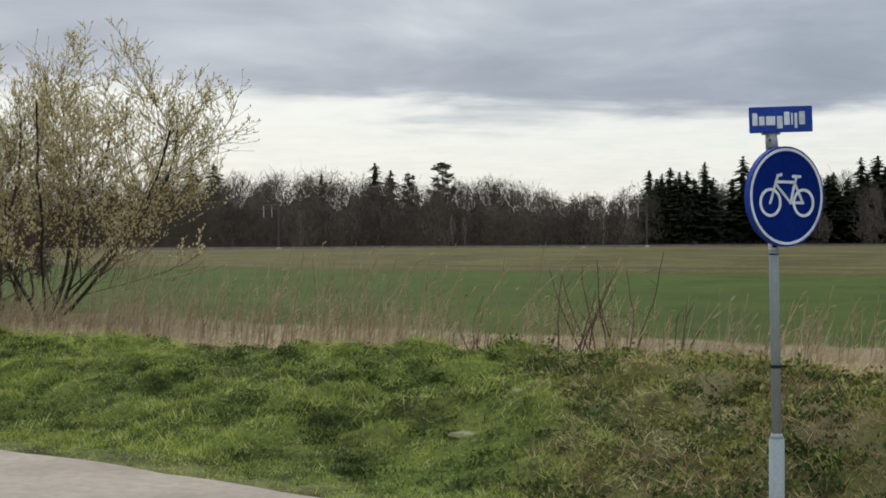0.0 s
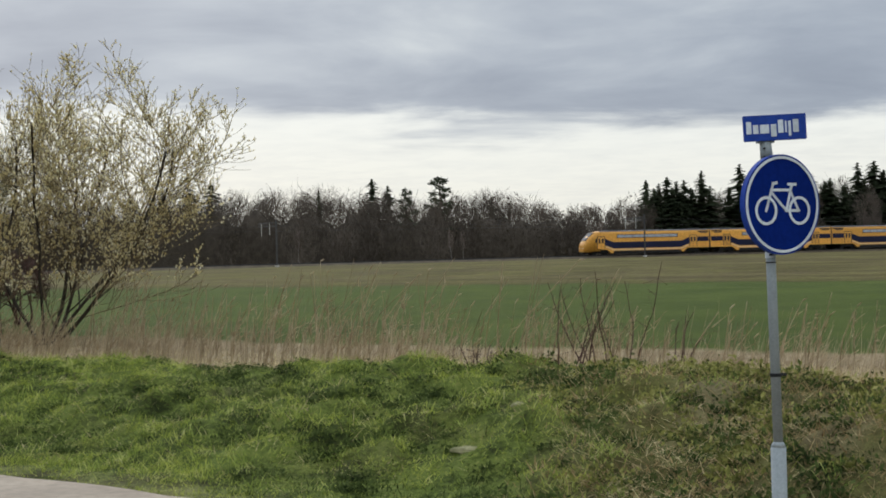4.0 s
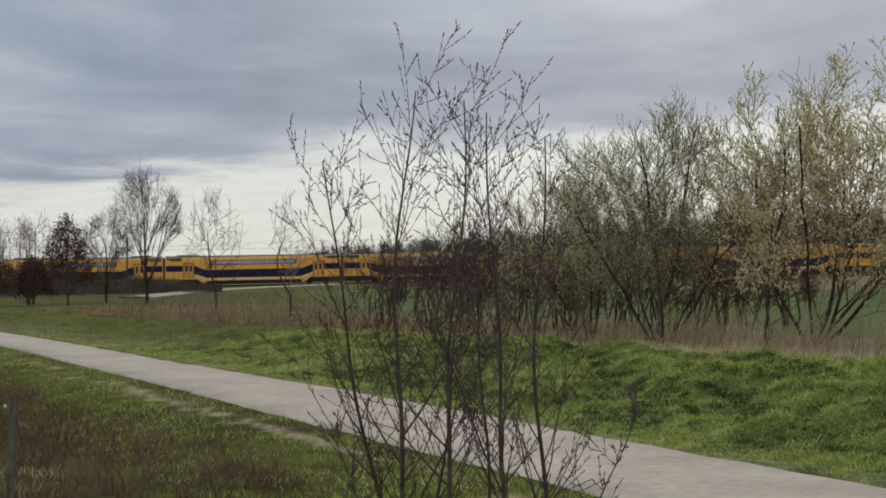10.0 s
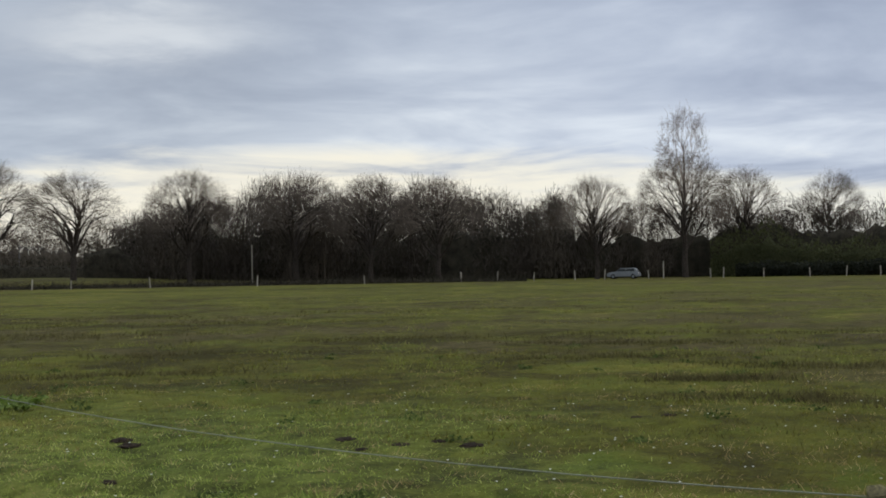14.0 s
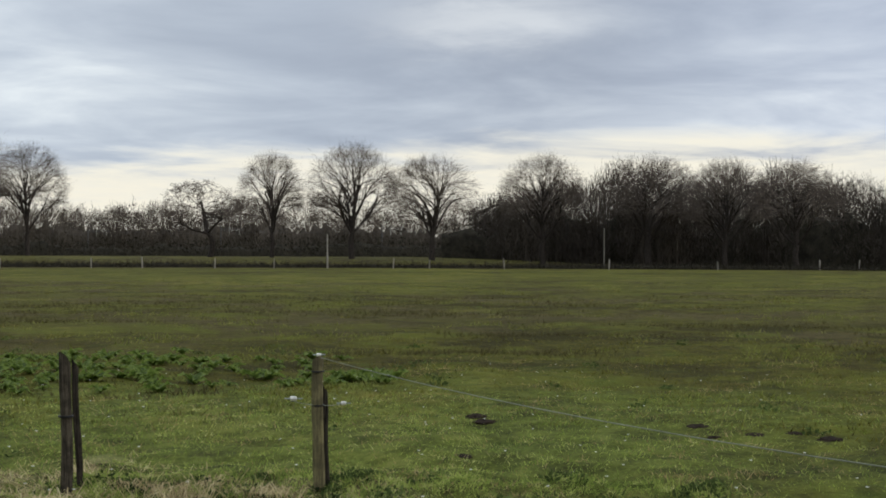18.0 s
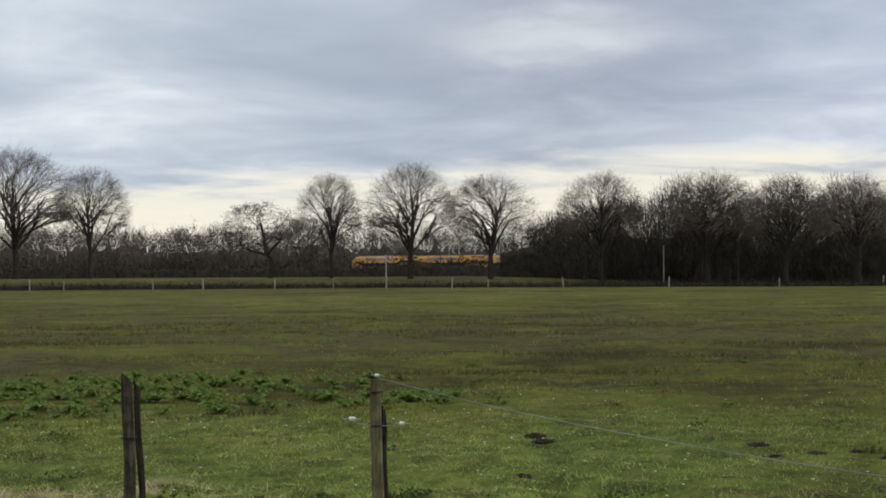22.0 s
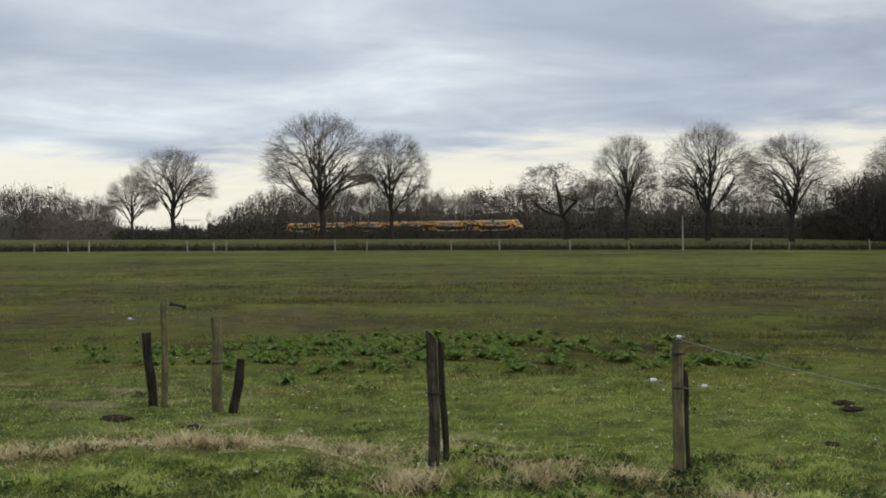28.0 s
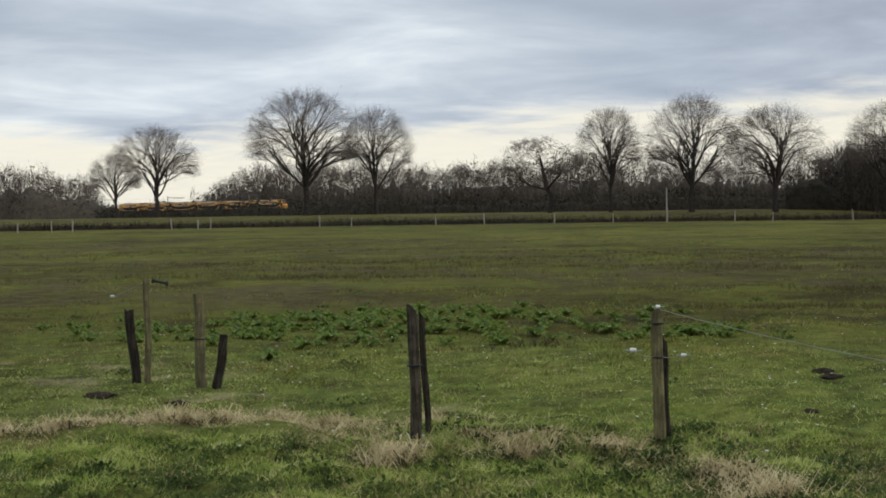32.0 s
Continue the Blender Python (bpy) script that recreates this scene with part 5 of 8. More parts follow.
def ramify(rows, r, p, d, length, rad, level, spec):
    """A limb that wanders upwards and puts out side limbs, thinner and shorter at every level."""
    n = spec["pieces"][level]
    last = level == len(spec["pieces"]) - 1
    pts = []
    for i in range(n):
        d = d + r.normal(0, spec["crook"], 3) + np.array([0, 0, spec["climb"] * (1.0, 1.3, 2.2, 3.0)[level]])
        d = d / np.linalg.norm(d)
        q = p + d * length / n
        r1 = max(rad * (1 - 0.62 / n), spec["thin"])
        rows.append((*p, rad, *q, r1))
        pts.append((p, q, d, rad))
        p, rad = q, r1
    if last:
        return
    for k in range(spec["kids"][level]):
        t = spec["bare"][level] + (1 - spec["bare"][level]) * (k + r.rand()) / spec["kids"][level]
        i = min(n - 1, int(t * n))
        a, b, e, ra = pts[i]
        side = np.cross(e, r.normal(size=3))
        side /= np.linalg.norm(side) + 1e-9
        f = e + side * math.tan(radians(spec["angle"] * r.uniform(0.65, 1.25)))
        f /= np.linalg.norm(f)
        ramify(rows, r, a + (b - a) * r.rand(), f, length * spec["ratio"] * r.uniform(0.6, 1.15) * (1.15 - 0.55 * t), max(ra * r.uniform(0.32, 0.50), spec["thin"]), level + 1, spec)


def willow(name, az, d, height, seed, stems, label, n_cat, trunk=0.058, kids=(12, 8, 8), angle=46.0, mats=("dark_bark", "willow_twig"), size=0.052, low=0.24, ratio=0.58, crook=0.10):
    """stems: how far each leans to the right and away, seen from the path, and its length as a share of the height."""
    x, y, z = on(az, d)
    a = radians(az)
    r = np.random.RandomState(seed)
    spec = dict(pieces=(9, 6, 4, 2), kids=kids, bare=(0.16, 0.10, 0.05), crook=crook, climb=0.085, thin=0.0042, angle=angle, ratio=ratio)
    rows = []
    for right, away, share in stems:
        lean = np.array([math.cos(a) * right - math.sin(a) * away, math.sin(a) * right + math.cos(a) * away, 1.0])
        lean /= np.linalg.norm(lean)
        foot = np.array([lean[0], lean[1], 0]) * 0.22 + np.append(r.normal(0, 0.05, 2), -0.05)
        ramify(rows, r, foot, lean, height * share, trunk * r.uniform(0.7, 1.15), 0, spec)
    rows = np.array(rows)
    rows[:, [2, 6]] *= height / np.percentile(rows[:, 6], 99.8)
    extra = []
    if n_cat:
        extra.append(("blossom", tube_mesh(name + "_blossom", catkins(rows, n_cat, seed + 1, size, height * low), 3), M["catkin"], "pale cream catkins"))
    plant_tree(name, tree_meshes(name, rows, 0.018, 6), (x, y, z - 0.06), 0, (1, 1), (M[mats[0]], M[mats[1]]), label, extra=extra)


willow("willow_tree", 16.1, 33.5, 6.75, 202, ((0.85, 0.1, 0.98), (0.55, -0.3, 1.0), (0.30, 0.25, 1.0), (0.02, -0.15, 1.0), (-0.34, 0.2, 0.92), (0.42, 0.5, 0.9)), "leaning multi-stemmed willow covered in pale cream catkins", 21000, 0.047)
willow("willow_tree", 17.75, 32.0, 5.6, 203, ((0.02, 0.0, 1.0), (-0.12, 0.1, 0.7)), "thin dark-stemmed willow with few pale catkins", 4200, 0.050, (16, 7, 6), 50.0, ratio=0.42)
willow("willow_tree", 22.0, 34.5, 6.0, 204, ((0.42, 0.1, 0.98), (0.22, -0.3, 1.0), (0.05, 0.3, 1.0), (-0.18, -0.1, 1.0), (-0.42, 0.1, 0.9), (-0.65, -0.2, 0.78), (0.6, 0.2, 0.85)), "dense grey-green willow with fine upright twigs", 10500, 0.042, (12, 9, 9), 40.0, ("dark_bark", "green_twig"), 0.040)
willow("willow_tree", 24.9, 36.0, 4.6, 205, ((0.3, 0.1, 1.0), (0.05, -0.2, 1.0), (-0.25, 0.1, 0.95), (-0.5, 0.0, 0.8)), "dense willow bush with budding twigs", 5200, 0.038, (12, 9, 9), 42.0, ("dark_bark", "green_twig"), 0.038)
willow("willow_tree", 27.6, 40.0, 4.3, 206, ((0.35, 0.1, 1.0), (0.0, -0.2, 1.0), (-0.35, 0.1, 0.95)), "low grey willow bush with few buds", 1600, 0.038, (12, 8, 9), 40.0, ("dark_bark", "red_twig"), 0.036)
def bush(name, az, d, height, seed, stems, wide, label, mats, counts, trunk, thin):
    """A small bare tree or shrub with a rounded crown."""
    x, y, z = on(az, d)
    rows = grow(seed, height, trunk, 0.2, wide, counts, stems=stems, centre=0.54, tall=0.46, low=-0.5, thin=thin, wild=0.13, spike=0.07)
    plant_tree(name, tree_meshes(name, rows, 0.022, 6), (x, y, z - 0.06), 0, (1, 1), (M[mats[0]], M[mats[1]]), label)


bush("young_tree", 40.25, 66.0, 6.3, 207, 1, 1.7, "slim young bare tree on the grassy bank", ("bark", "twig"), (9, 4, 4), 0.06, thin=0.009)
bush("young_tree", 37.2, 57.5, 5.6, 208, 1, 1.3, "slim young bare tree with sparse pale twigs", ("bark", "pale_twig"), (8, 3, 3), 0.05, thin=0.009)
bush("young_tree", 55.5, 58.0, 3.4, 209, 1, 0.7, "small bare tree beside the path fence", ("bark", "twig"), (7, 3, 3), 0.04, thin=0.008)
FAN = tree_meshes("fan_oak", grow(87, 17, 0.22, 0.14, 4.6, (13, 4, 4, 4), spreads=(0.0, 0.26, 0.18, 0.12), centre=0.60, tall=0.40, low=-0.15, thin=0.020, wild=0.07, spike=0.05, rise=0.55), 0.08, 6)
oak(43.0, 102, 4.47, 1, 0.95, 33, FAN, label="bare oak with dark branches near the railway")
oak(44.6, 112, 2.6, 2, 1.1, 80, FAN, label="small bare tree near the railway")
for az, d, el, sd in ((51.8, 118, 0.75, 3), (47.6, 112, 0.9, 4), (54.5, 104, 0.5, 7), (33.0, 95, 1.2, 8), (29.5, 80, 1.3, 9), (31.2, 72, 0.9, 10), (30.0, 42, 0.6, 11), (26.2, 39, 0.3, 12), (33.5, 46, 0.5, 13), (28.3, 40, 0.9, 14), (24.0, 40, 0.7, 15), (22.0, 41, 0.9, 16), (19.5, 41, 0.4, 17), (25.6, 44, 1.3, 18), (31.5, 44, 1.1, 19), (20.6, 43, 1.2, 20), (23.2, 45, 1.5, 21), (27.2, 46, 1.6, 22), (29.4, 45, 1.5, 23), (18.6, 44, 0.9, 24), (16.9, 45, 0.6, 25)):
    bush("shrub", az, d, EYE + d * math.tan(radians(el)), 220 + sd, 6, (EYE + d * math.tan(radians(el))) * 0.42, "dense reddish-brown twiggy shrub near the railway", ("red_twig", "red_twig"), (14, 4, 5), 0.05, 0.012)


def beech(az, d, top_el, seed, wide):
    """A young beech that keeps last year's russet leaves."""
    x, y, z = on(az, d)
    h = EYE + d * math.tan(radians(top_el)) - z
    rows = grow(seed, h, 0.10, 0.12, wide, (22, 5, 4), sizes=(0.7, 0.95, 1.0), centre=0.50, tall=0.50, low=-0.5, thin=0.014, wild=0.10, whips=0)
    # the crown narrows upwards
    for c in (0, 4):
        k = 1.25 - 0.75 * np.clip(rows[:, c + 2] / h, 0, 1)
        rows[:, c] *= k
        rows[:, c + 1] *= k
    r = np.random.RandomState(seed + 1)
    tips = rows[rows[:, 3] < 0.03]
    n = 5200
    c = tips[r.randint(len(tips), size=n), 4:7] + r.normal(0, 0.16, (n, 3))
    c = c[r.rand(n) < 0.25 + 0.75 * (lumps(c[:, 0] * 2 + c[:, 2], c[:, 1] * 2 - c[:, 2], 2.4, seed) > -0.1)]
    n = len(c)
    a, b = r.normal(size=(n, 3)), r.normal(size=(n, 3))
    a *= (0.085 / np.linalg.norm(a, axis=1))[:, None]
    b *= (0.055 / np.linalg.norm(b, axis=1))[:, None]
    leaves = quads_mesh("beech_leaves", np.stack([c - a, c + b, c + a, c - b], 1).reshape(-1, 3), np.arange(4 * n).reshape(-1, 4))
    plant_tree("beech_tree", tree_meshes("beech", rows, 0.04, 6), (x, y, z - 0.05), 0, (1, 1), (M["bark"], M["red_twig"]), "young beech holding dark russet winter leaves", extra=[("leaves", leaves, M["russet"], "dry russet leaves")])


beech(46.1, 108, 2.55, 601, 2.0)
beech(49.05, 110, 1.75, 602, 1.8)
beech(47.4, 114, 0.9, 603, 1.6)
beech(53.0, 112, 0.95, 604, 2.0)


def taper_mesh(name, segs, sides=7):
    """One unbroken tapering stem through the pieces in order."""
    p = np.vstack([segs[:, 0:3], segs[-1:, 4:7]])
    rad = np.r_[segs[:, 3], segs[-1, 7]]
    a = np.arange(sides) * 2 * np.pi / sides
    ring = np.stack([np.cos(a), np.sin(a), a * 0], 1)
    v = (p[:, None, :] + rad[:, None, None] * ring[None]).reshape(-1, 3)
    q = [(i * sides + j, i * sides + (j + 1) % sides, (i + 1) * sides + (j + 1) % sides, (i + 1) * sides + j) for i in range(len(p) - 1) for j in range(sides)]
    return quads_mesh(name, v, np.array(q))


def sapling(az, d, height, seed, label, lean=0.0, first=0.16, bend=0.0):
    """A slender alder: a whippy stem, steep side branches, short budded twigs. lean: to the right of upright at the tip, in metres."""
    r = np.random.RandomState(seed)
    n = 20
    a0 = radians(az)
    right = np.array([math.cos(a0), math.sin(a0), 0.0])
    away = np.array([-math.sin(a0), math.cos(a0), 0.0])
    w1, w2 = r.uniform(0, 6.28, 2)
    spine = [np.array([0, 0, height * t]) + right * (lean * t + bend * math.sin(math.pi * t) + 0.03 * math.sin(5 * t + w1) * t + 0.018 * math.sin(11 * t + w2)) + away * (0.05 * math.sin(4 * t + w2) * t) for t in np.linspace(0, 1, n + 1)]
    rad = [0.0185 * height / 3.2 * (1 - 0.88 * t ** 0.85) + 0.0016 for t in np.linspace(0, 1, n + 1)]
    stem = np.array([(*spine[i], rad[i], *spine[i + 1], rad[i + 1]) for i in range(n)])
    rows = []

    def twig(b, f, length, r0, depth):
        m = (7, 3, 2)[depth]
        for j in range(m):
            f = f + r.normal(0, 0.06, 3) + np.array([0, 0, 0.09])
            f = f / np.linalg.norm(f)
            c = b + f * length / m
            rows.append((*b, r0, *c, max(r0 * 0.82, 0.0013)))
            if depth < 2 and r.rand() < (0.72, 0.15)[depth]:
                s = np.cross(f, r.normal(size=3))
                g = f + s / (np.linalg.norm(s) + 1e-9) * r.uniform(0.5, 0.95)
                twig(b + (c - b) * r.rand(), g / np.linalg.norm(g), length * r.uniform(0.18, 0.46), max(r0 * 0.55, 0.0015), depth + 1)
            # buds
            for _ in range(2 if depth < 2 else 1):
                h = b + (c - b) * r.rand()
                e = f + r.normal(0, 0.5, 3)
                e = e / np.linalg.norm(e) * r.uniform(0.014, 0.026)
                rows.append((*h, 0.0031, *(h + e), 0.0012))
            b, r0 = c, max(r0 * 0.82, 0.0013)
        rows.append((*b, 0.0036, *(b + f * 0.026), 0.0012))

    turn = r.uniform(0, 6.28)
    count = int(8.5 * height)
    for k in range(count):
        t = first + (0.97 - first) * (k + r.rand()) / count
        i = min(n - 1, int(t * n))
        b = spine[i] + (spine[i + 1] - spine[i]) * (t * n - i)
        turn += 2.4 + r.normal(0, 0.3)
        f = right * math.cos(turn) + away * math.sin(turn) + np.array([0, 0, r.uniform(0.75, 1.5)])
        twig(b, f / np.linalg.norm(f), height * r.uniform(0.18, 0.46) * (1.12 - 0.72 * t), rad[i] * r.uniform(0.34, 0.52), 0)
    x, y, z = on(az, d)
    plant_tree("alder_sapling", (taper_mesh("sapling_stem", stem), tube_mesh("sapling_crown", np.array(rows), 4)), (x, y, z - 0.03), 0, (1, 1), (M["sapling_bark"], M["sapling_twig"]), label, "saplings beside the path")


for i, (az, d, h, lean, first, bend) in enumerate(((32.7, 8.1, 3.28, 0.06, 0.14, -0.06), (31.2, 8.0, 3.20, 0.16, 0.16, -0.02), (28.05, 7.9, 3.10, -0.14, 0.12, -0.05), (26.85, 8.0, 2.96, 0.0, 0.12, -0.04), (27.3, 7.95, 1.90, -0.62, 0.25, 0.05),
                                                   (33.1, 8.2, 2.85, -0.40, 0.2, -0.02), (31.9, 8.5, 2.30, 0.30, 0.2, 0.0), (29.2, 8.7, 2.45, -0.1, 0.25, 0.0), (26.6, 8.05, 1.35, 0.50, 0.2, 0.0), (32.9, 8.15, 1.2, -0.45, 0.2, 0.0))):
    sapling(az, d, h * 0.93 - on(az, d)[2], 301 + i, "slender bare alder sapling with budding twigs" if h > 2 else "thin slanting side stem of a bare alder sapling", lean, first, bend)


# ------------------------------------------------------------------ railway
TRACK = (-42.48, 228.19, 0.4849)      # place and heading at the fixed point
BEND_AT = (-150, 0, 100, 200, 300, 400, 500, 650)
BEND = (1.600, 1.611, 2.101, 2.350, 2.144, 1.349, 0.509, 0.257)      # per kilometre
SPEED = 37.657
_s = np.arange(-700, 1500, 1.0)
_k = np.interp(_s, BEND_AT, BEND) / 1000
_a = np.cumsum(_k)
_a = _a - _a[700] + TRACK[2]
_x, _y = np.cumsum(-np.cos(_a)), np.cumsum(-np.sin(_a))
_x, _y = _x - _x[700] + TRACK[0], _y - _y[700] + TRACK[1]


def rail_z(s):
    """Height of the rails: the line climbs a low embankment as it runs away."""
    return float(0.55 + 1.75 * soft(np.float64(s), 330.0, 640.0))


RAIL = 0.0


def on_track(s, side=0.0):
    """Place and heading (radians of +x turned) at s metres; side: metres to the left of the way."""
    x, y, a = np.interp(s, _s, _x), np.interp(s, _s, _y), np.interp(s, _s, _a) + math.pi
    return x - math.sin(a) * side, y + math.cos(a) * side, a


def ribbon(name, offsets, heights, mat, label, s0=-560, s1=1300, step=6.0):
    ss = np.arange(s0, s1, step)
    cols = []
    for off, z in zip(offsets, heights):
        pts = [on_track(s, off) for s in ss]
        cols.append(np.array([(p[0], p[1], -0.3 if z < -9 else z + rail_z(s)) for p, s in zip(pts, ss)]))
    m = len(ss)
    v = np.concatenate(cols)
    q = [(c * m + i, (c + 1) * m + i, (c + 1) * m + i + 1, c * m + i + 1) for c in range(len(cols) - 1) for i in range(m - 1)]
    ob = part_mesh(name, quads_mesh(name, v, np.array(q)), mat)
    tagged(ob, label, "railway", kind="structure")


# the second track lies on the far side of the first
ribbon("railway_embankment", (6.0, 2.7, 2.1, -6.4, -7.2, -10.5), (-10, -0.35, -0.2, -0.2, -0.35, -10), M["bank_slope"], "low ballast bed of a two-track railway")
for side in (-0.75, 0.75, -5.0, -3.5):
    ribbon("rail", (side - 0.035, side - 0.035, side + 0.035, side + 0.035), (RAIL - 0.19, RAIL - 0.02, RAIL - 0.02, RAIL - 0.19), M["t_under"], "steel rail")

COACH, WIDE = 26.6, 2.78
PITCH = 27.0


def outline(x0, x1, z0, z1):
    return [(x0, z0), (x1, z0), (x1, z1), (x0, z1)]


def side_parts(name, poly, mat, parent, proud=0.012, label=""):
    """The same flat panel on both sides of a coach."""
    for s in (-1, 1):
        y = s * WIDE / 2
        part(name, slab(bmesh.new(), poly, y - 0.01 if s > 0 else y - proud, y + proud if s > 0 else y + 0.01), mat, parent, label)


def coach(cab, label, dark=False):
    """A double-deck coach along x, its leading end at +x. cab: which end carries a driver's cab, 0 for none."""
    t = thing("train_coach", label, "train coach", None, "coaches of the train")
    L = COACH / 2
    half = WIDE / 2
    nose = 3.3
    a0 = -L + (nose if cab < 0 else 0)
    a1 = L - (nose if cab > 0 else 0)
    # body: low between the bogies, higher floor over them
    def section(x, z0, z1, shrink=1.0):
        w = half * shrink
        return [(x, -w, z0), (x, -w, z1 - 0.50), (x, -w * 0.95, z1 - 0.22), (x, -w * 0.80, z1 - 0.07), (x, 0, z1), (x, w * 0.80, z1 - 0.07), (x, w * 0.95, z1 - 0.22), (x, w, z1 - 0.50), (x, w, z0)]
    def loft(sections, cap=True):
        bm = bmesh.new()
        rings = [[bm.verts.new(p) for p in s] for s in sections]
        for r0, r1 in zip(rings[:-1], rings[1:]):
            n = len(r0)
            for i in range(n):
                bm.faces.new((r0[i], r0[(i + 1) % n], r1[(i + 1) % n], r1[i]))
        if cap:
            bm.faces.new(rings[0])
            bm.faces.new(rings[-1][::-1])
        bmesh.ops.recalc_face_normals(bm, faces=bm.faces)
        return bm
    mid = 7.6
    low, high = 0.32, 1.05
    top = 4.52
    secs = [section(a0, high, top), section(-mid - 1.0, high, top), section(-mid, low, top), section(mid, low, top), section(mid + 1.0, high, top), section(a1, high, top)]
    part("body", loft(secs), M["t_yellow"], t, "yellow coach body")
    if cab:
        e = 1 if cab > 0 else -1
        b = e * (L - nose)
        ns = [section(b, high - 0.3, top), section(b + e * 1.1, 0.75, top - 0.25, 0.99), section(b + e * 2.2, 0.62, top - 1.05, 0.95), section(b + e * 2.9, 0.60, top - 1.95, 0.88), section(b + e * 3.3, 0.66, top - 2.6, 0.72)]
        part("nose", loft(ns), M["t_yellow"], t, "rounded yellow driving cab", True)
        ws = bmesh.new()
        q = [(b + e * 1.25, -1.15, top - 0.33), (b + e * 1.25, 1.15, top - 0.33), (b + e * 2.78, 1.02, top - 1.75), (b + e * 2.78, -1.02, top - 1.75)]
        vs = [ws.verts.new((x + e * 0.06, y, z + 0.06)) for x, y, z in q] + [ws.verts.new((x - e * 0.12, y, z - 0.12)) for x, y, z in q]
        for f in ((0, 1, 2, 3), (7, 6, 5, 4), (0, 4, 5, 1), (1, 5, 6, 2), (2, 6, 7, 3), (3, 7, 4, 0)):
            ws.faces.new([vs[i] for i in f])
        bmesh.ops.recalc_face_normals(ws, faces=ws.faces)
        part("windscreen", ws, M["screen"], t, "dark windscreen")
        part("buffer_beam", box(bmesh.new(), b + e * 2.3, -0.9, 0.25, b + e * 3.35, 0.9, 0.68, 0.05), M["t_under"], t)
        for y in (-0.75, 0.75):
            hl = bmesh.new()
            rod(hl, (b + e * 3.1, y, 1.35), (b + e * 3.36, y, 1.35), 0.13, 0.11, 12)
            part("headlight", hl, M["sign_white"], t, "round headlight")
        side_parts("cab_window", [(b + e * 0.35, 2.35), (b + e * 1.0, 2.35), (b + e * 0.9, 3.1), (b + e * 0.35, 3.1)][::(1 if e > 0 else -1)], M["screen"], t, 0.012)
    roof = [(0, 0)]
    rb = bmesh.new()
    n = 9
    ring = [(half * math.sin(i / (n - 1) * math.pi - math.pi / 2) * 0.93, top - 0.16 + 0.24 * math.cos(i / (n - 1) * math.pi - math.pi / 2) ** 0.7) for i in range(n)]
    lo = [rb.verts.new((a0 + 0.02, y, z)) for y, z in ring]
    hi = [rb.verts.new((a1 - 0.02, y, z)) for y, z in ring]
    for i in range(n - 1):
        rb.faces.new((lo[i], lo[i + 1], hi[i + 1], hi[i]))
    rb.faces.new(lo)
    rb.faces.new(hi[::-1])
    bmesh.ops.recalc_face_normals(rb, faces=rb.faces)
    part("roof", rb, M["t_roof"], t, "grey ribbed roof", True)
    for x in (a0 + 3.2, a1 - 3.2):
        part("roof_unit", box(bmesh.new(), x - 1.5, -0.95, top + 0.02, x + 1.5, 0.95, top + 0.20, 0.05), M["t_roof"], t)
    # livery: lower blue window band, sloping up to the doors; cream stripe under it
    side_parts("blue_band", [(-mid - 1.35, 1.85), (-mid + 0.5, 1.20), (mid - 0.5, 1.20), (mid + 1.35, 1.85), (mid + 1.35, 3.05), (mid + 1.1, 2.98), (mid - 0.3, 2.42), (-mid + 0.3, 2.42), (-mid - 1.1, 2.98), (-mid - 1.35, 3.05)], M["t_blue"], t, 0.014, "dark blue window band")
    side_parts("stripe", [(-mid - 1.2, 1.42), (-mid + 0.5, 0.82), (mid - 0.5, 0.82), (mid + 1.2, 1.42), (mid + 1.2, 1.76), (mid - 0.45, 1.13), (-mid + 0.45, 1.13), (-mid - 1.2, 1.76)], M["t_stripe"], t, 0.012, "pale peach stripe")
    # dark panel over the body's lower edge
    side_parts("skirt", [(-mid + 0.2, 0.20), (mid - 0.2, 0.20), (mid - 0.5, 0.76), (-mid + 0.5, 0.76)], M["t_under"], t, 0.016, "dark lower skirt")
    for e, lim in ((-1, a0), (1, a1)):
        x0, x1 = sorted((e * (mid + 3.1), lim - e * 0.1 + (0 if not cab or e != cab else -e * 0.4)))
        if x1 - x0 > 1.2 and (not cab or e != cab):
            side_parts("end_band", outline(x0, x1, 1.08, 3.15) if dark else outline(x0, x1, 2.22, 3.12), M["t_blue"], t, 0.014, "dark louvred end panel" if dark else "")
            side_parts("end_window", outline(x0 + 0.35, x1 - 0.35, 2.45, 2.95), M["blue_pane"], t, 0.020)
            side_parts("upper_vent", outline(x0 + 0.2, x0 + 1.9, 3.80, 3.98), M["t_frame"], t, 0.014)
            side_parts("roof_grille", outline(x0 + 0.1, x1 - 0.1, 4.02, 4.24), M["t_under"], t, 0.014)
        # doors
        dx = e * (mid + 2.2)
        for s in (-1, 1):
            y = s * half
            door = part("door", slab(bmesh.new(), outline(dx - 0.72, dx + 0.72, 1.22, 3.38), y - 0.022, y + 0.022), M["t_yellow"], t, "yellow sliding door")
            for wx in (-0.34, 0.34):
                part("door_window", slab(bmesh.new(), outline(dx + wx - 0.19, dx + wx + 0.19, 2.2, 3.12), y - 0.03, y + 0.03), M["screen"], door)
            for wx, ww in (-0.76, 0.055), (0.0, 0.02), (0.76, 0.055):
                part("door_seam", slab(bmesh.new(), outline(dx + wx - ww, dx + wx + ww, 1.22, 3.40), y - 0.028, y + 0.028), M["t_frame"], door)
            part("door_head", slab(bmesh.new(), outline(dx - 0.81, dx + 0.81, 3.40, 3.50), y - 0.028, y + 0.028), M["t_frame"], door)
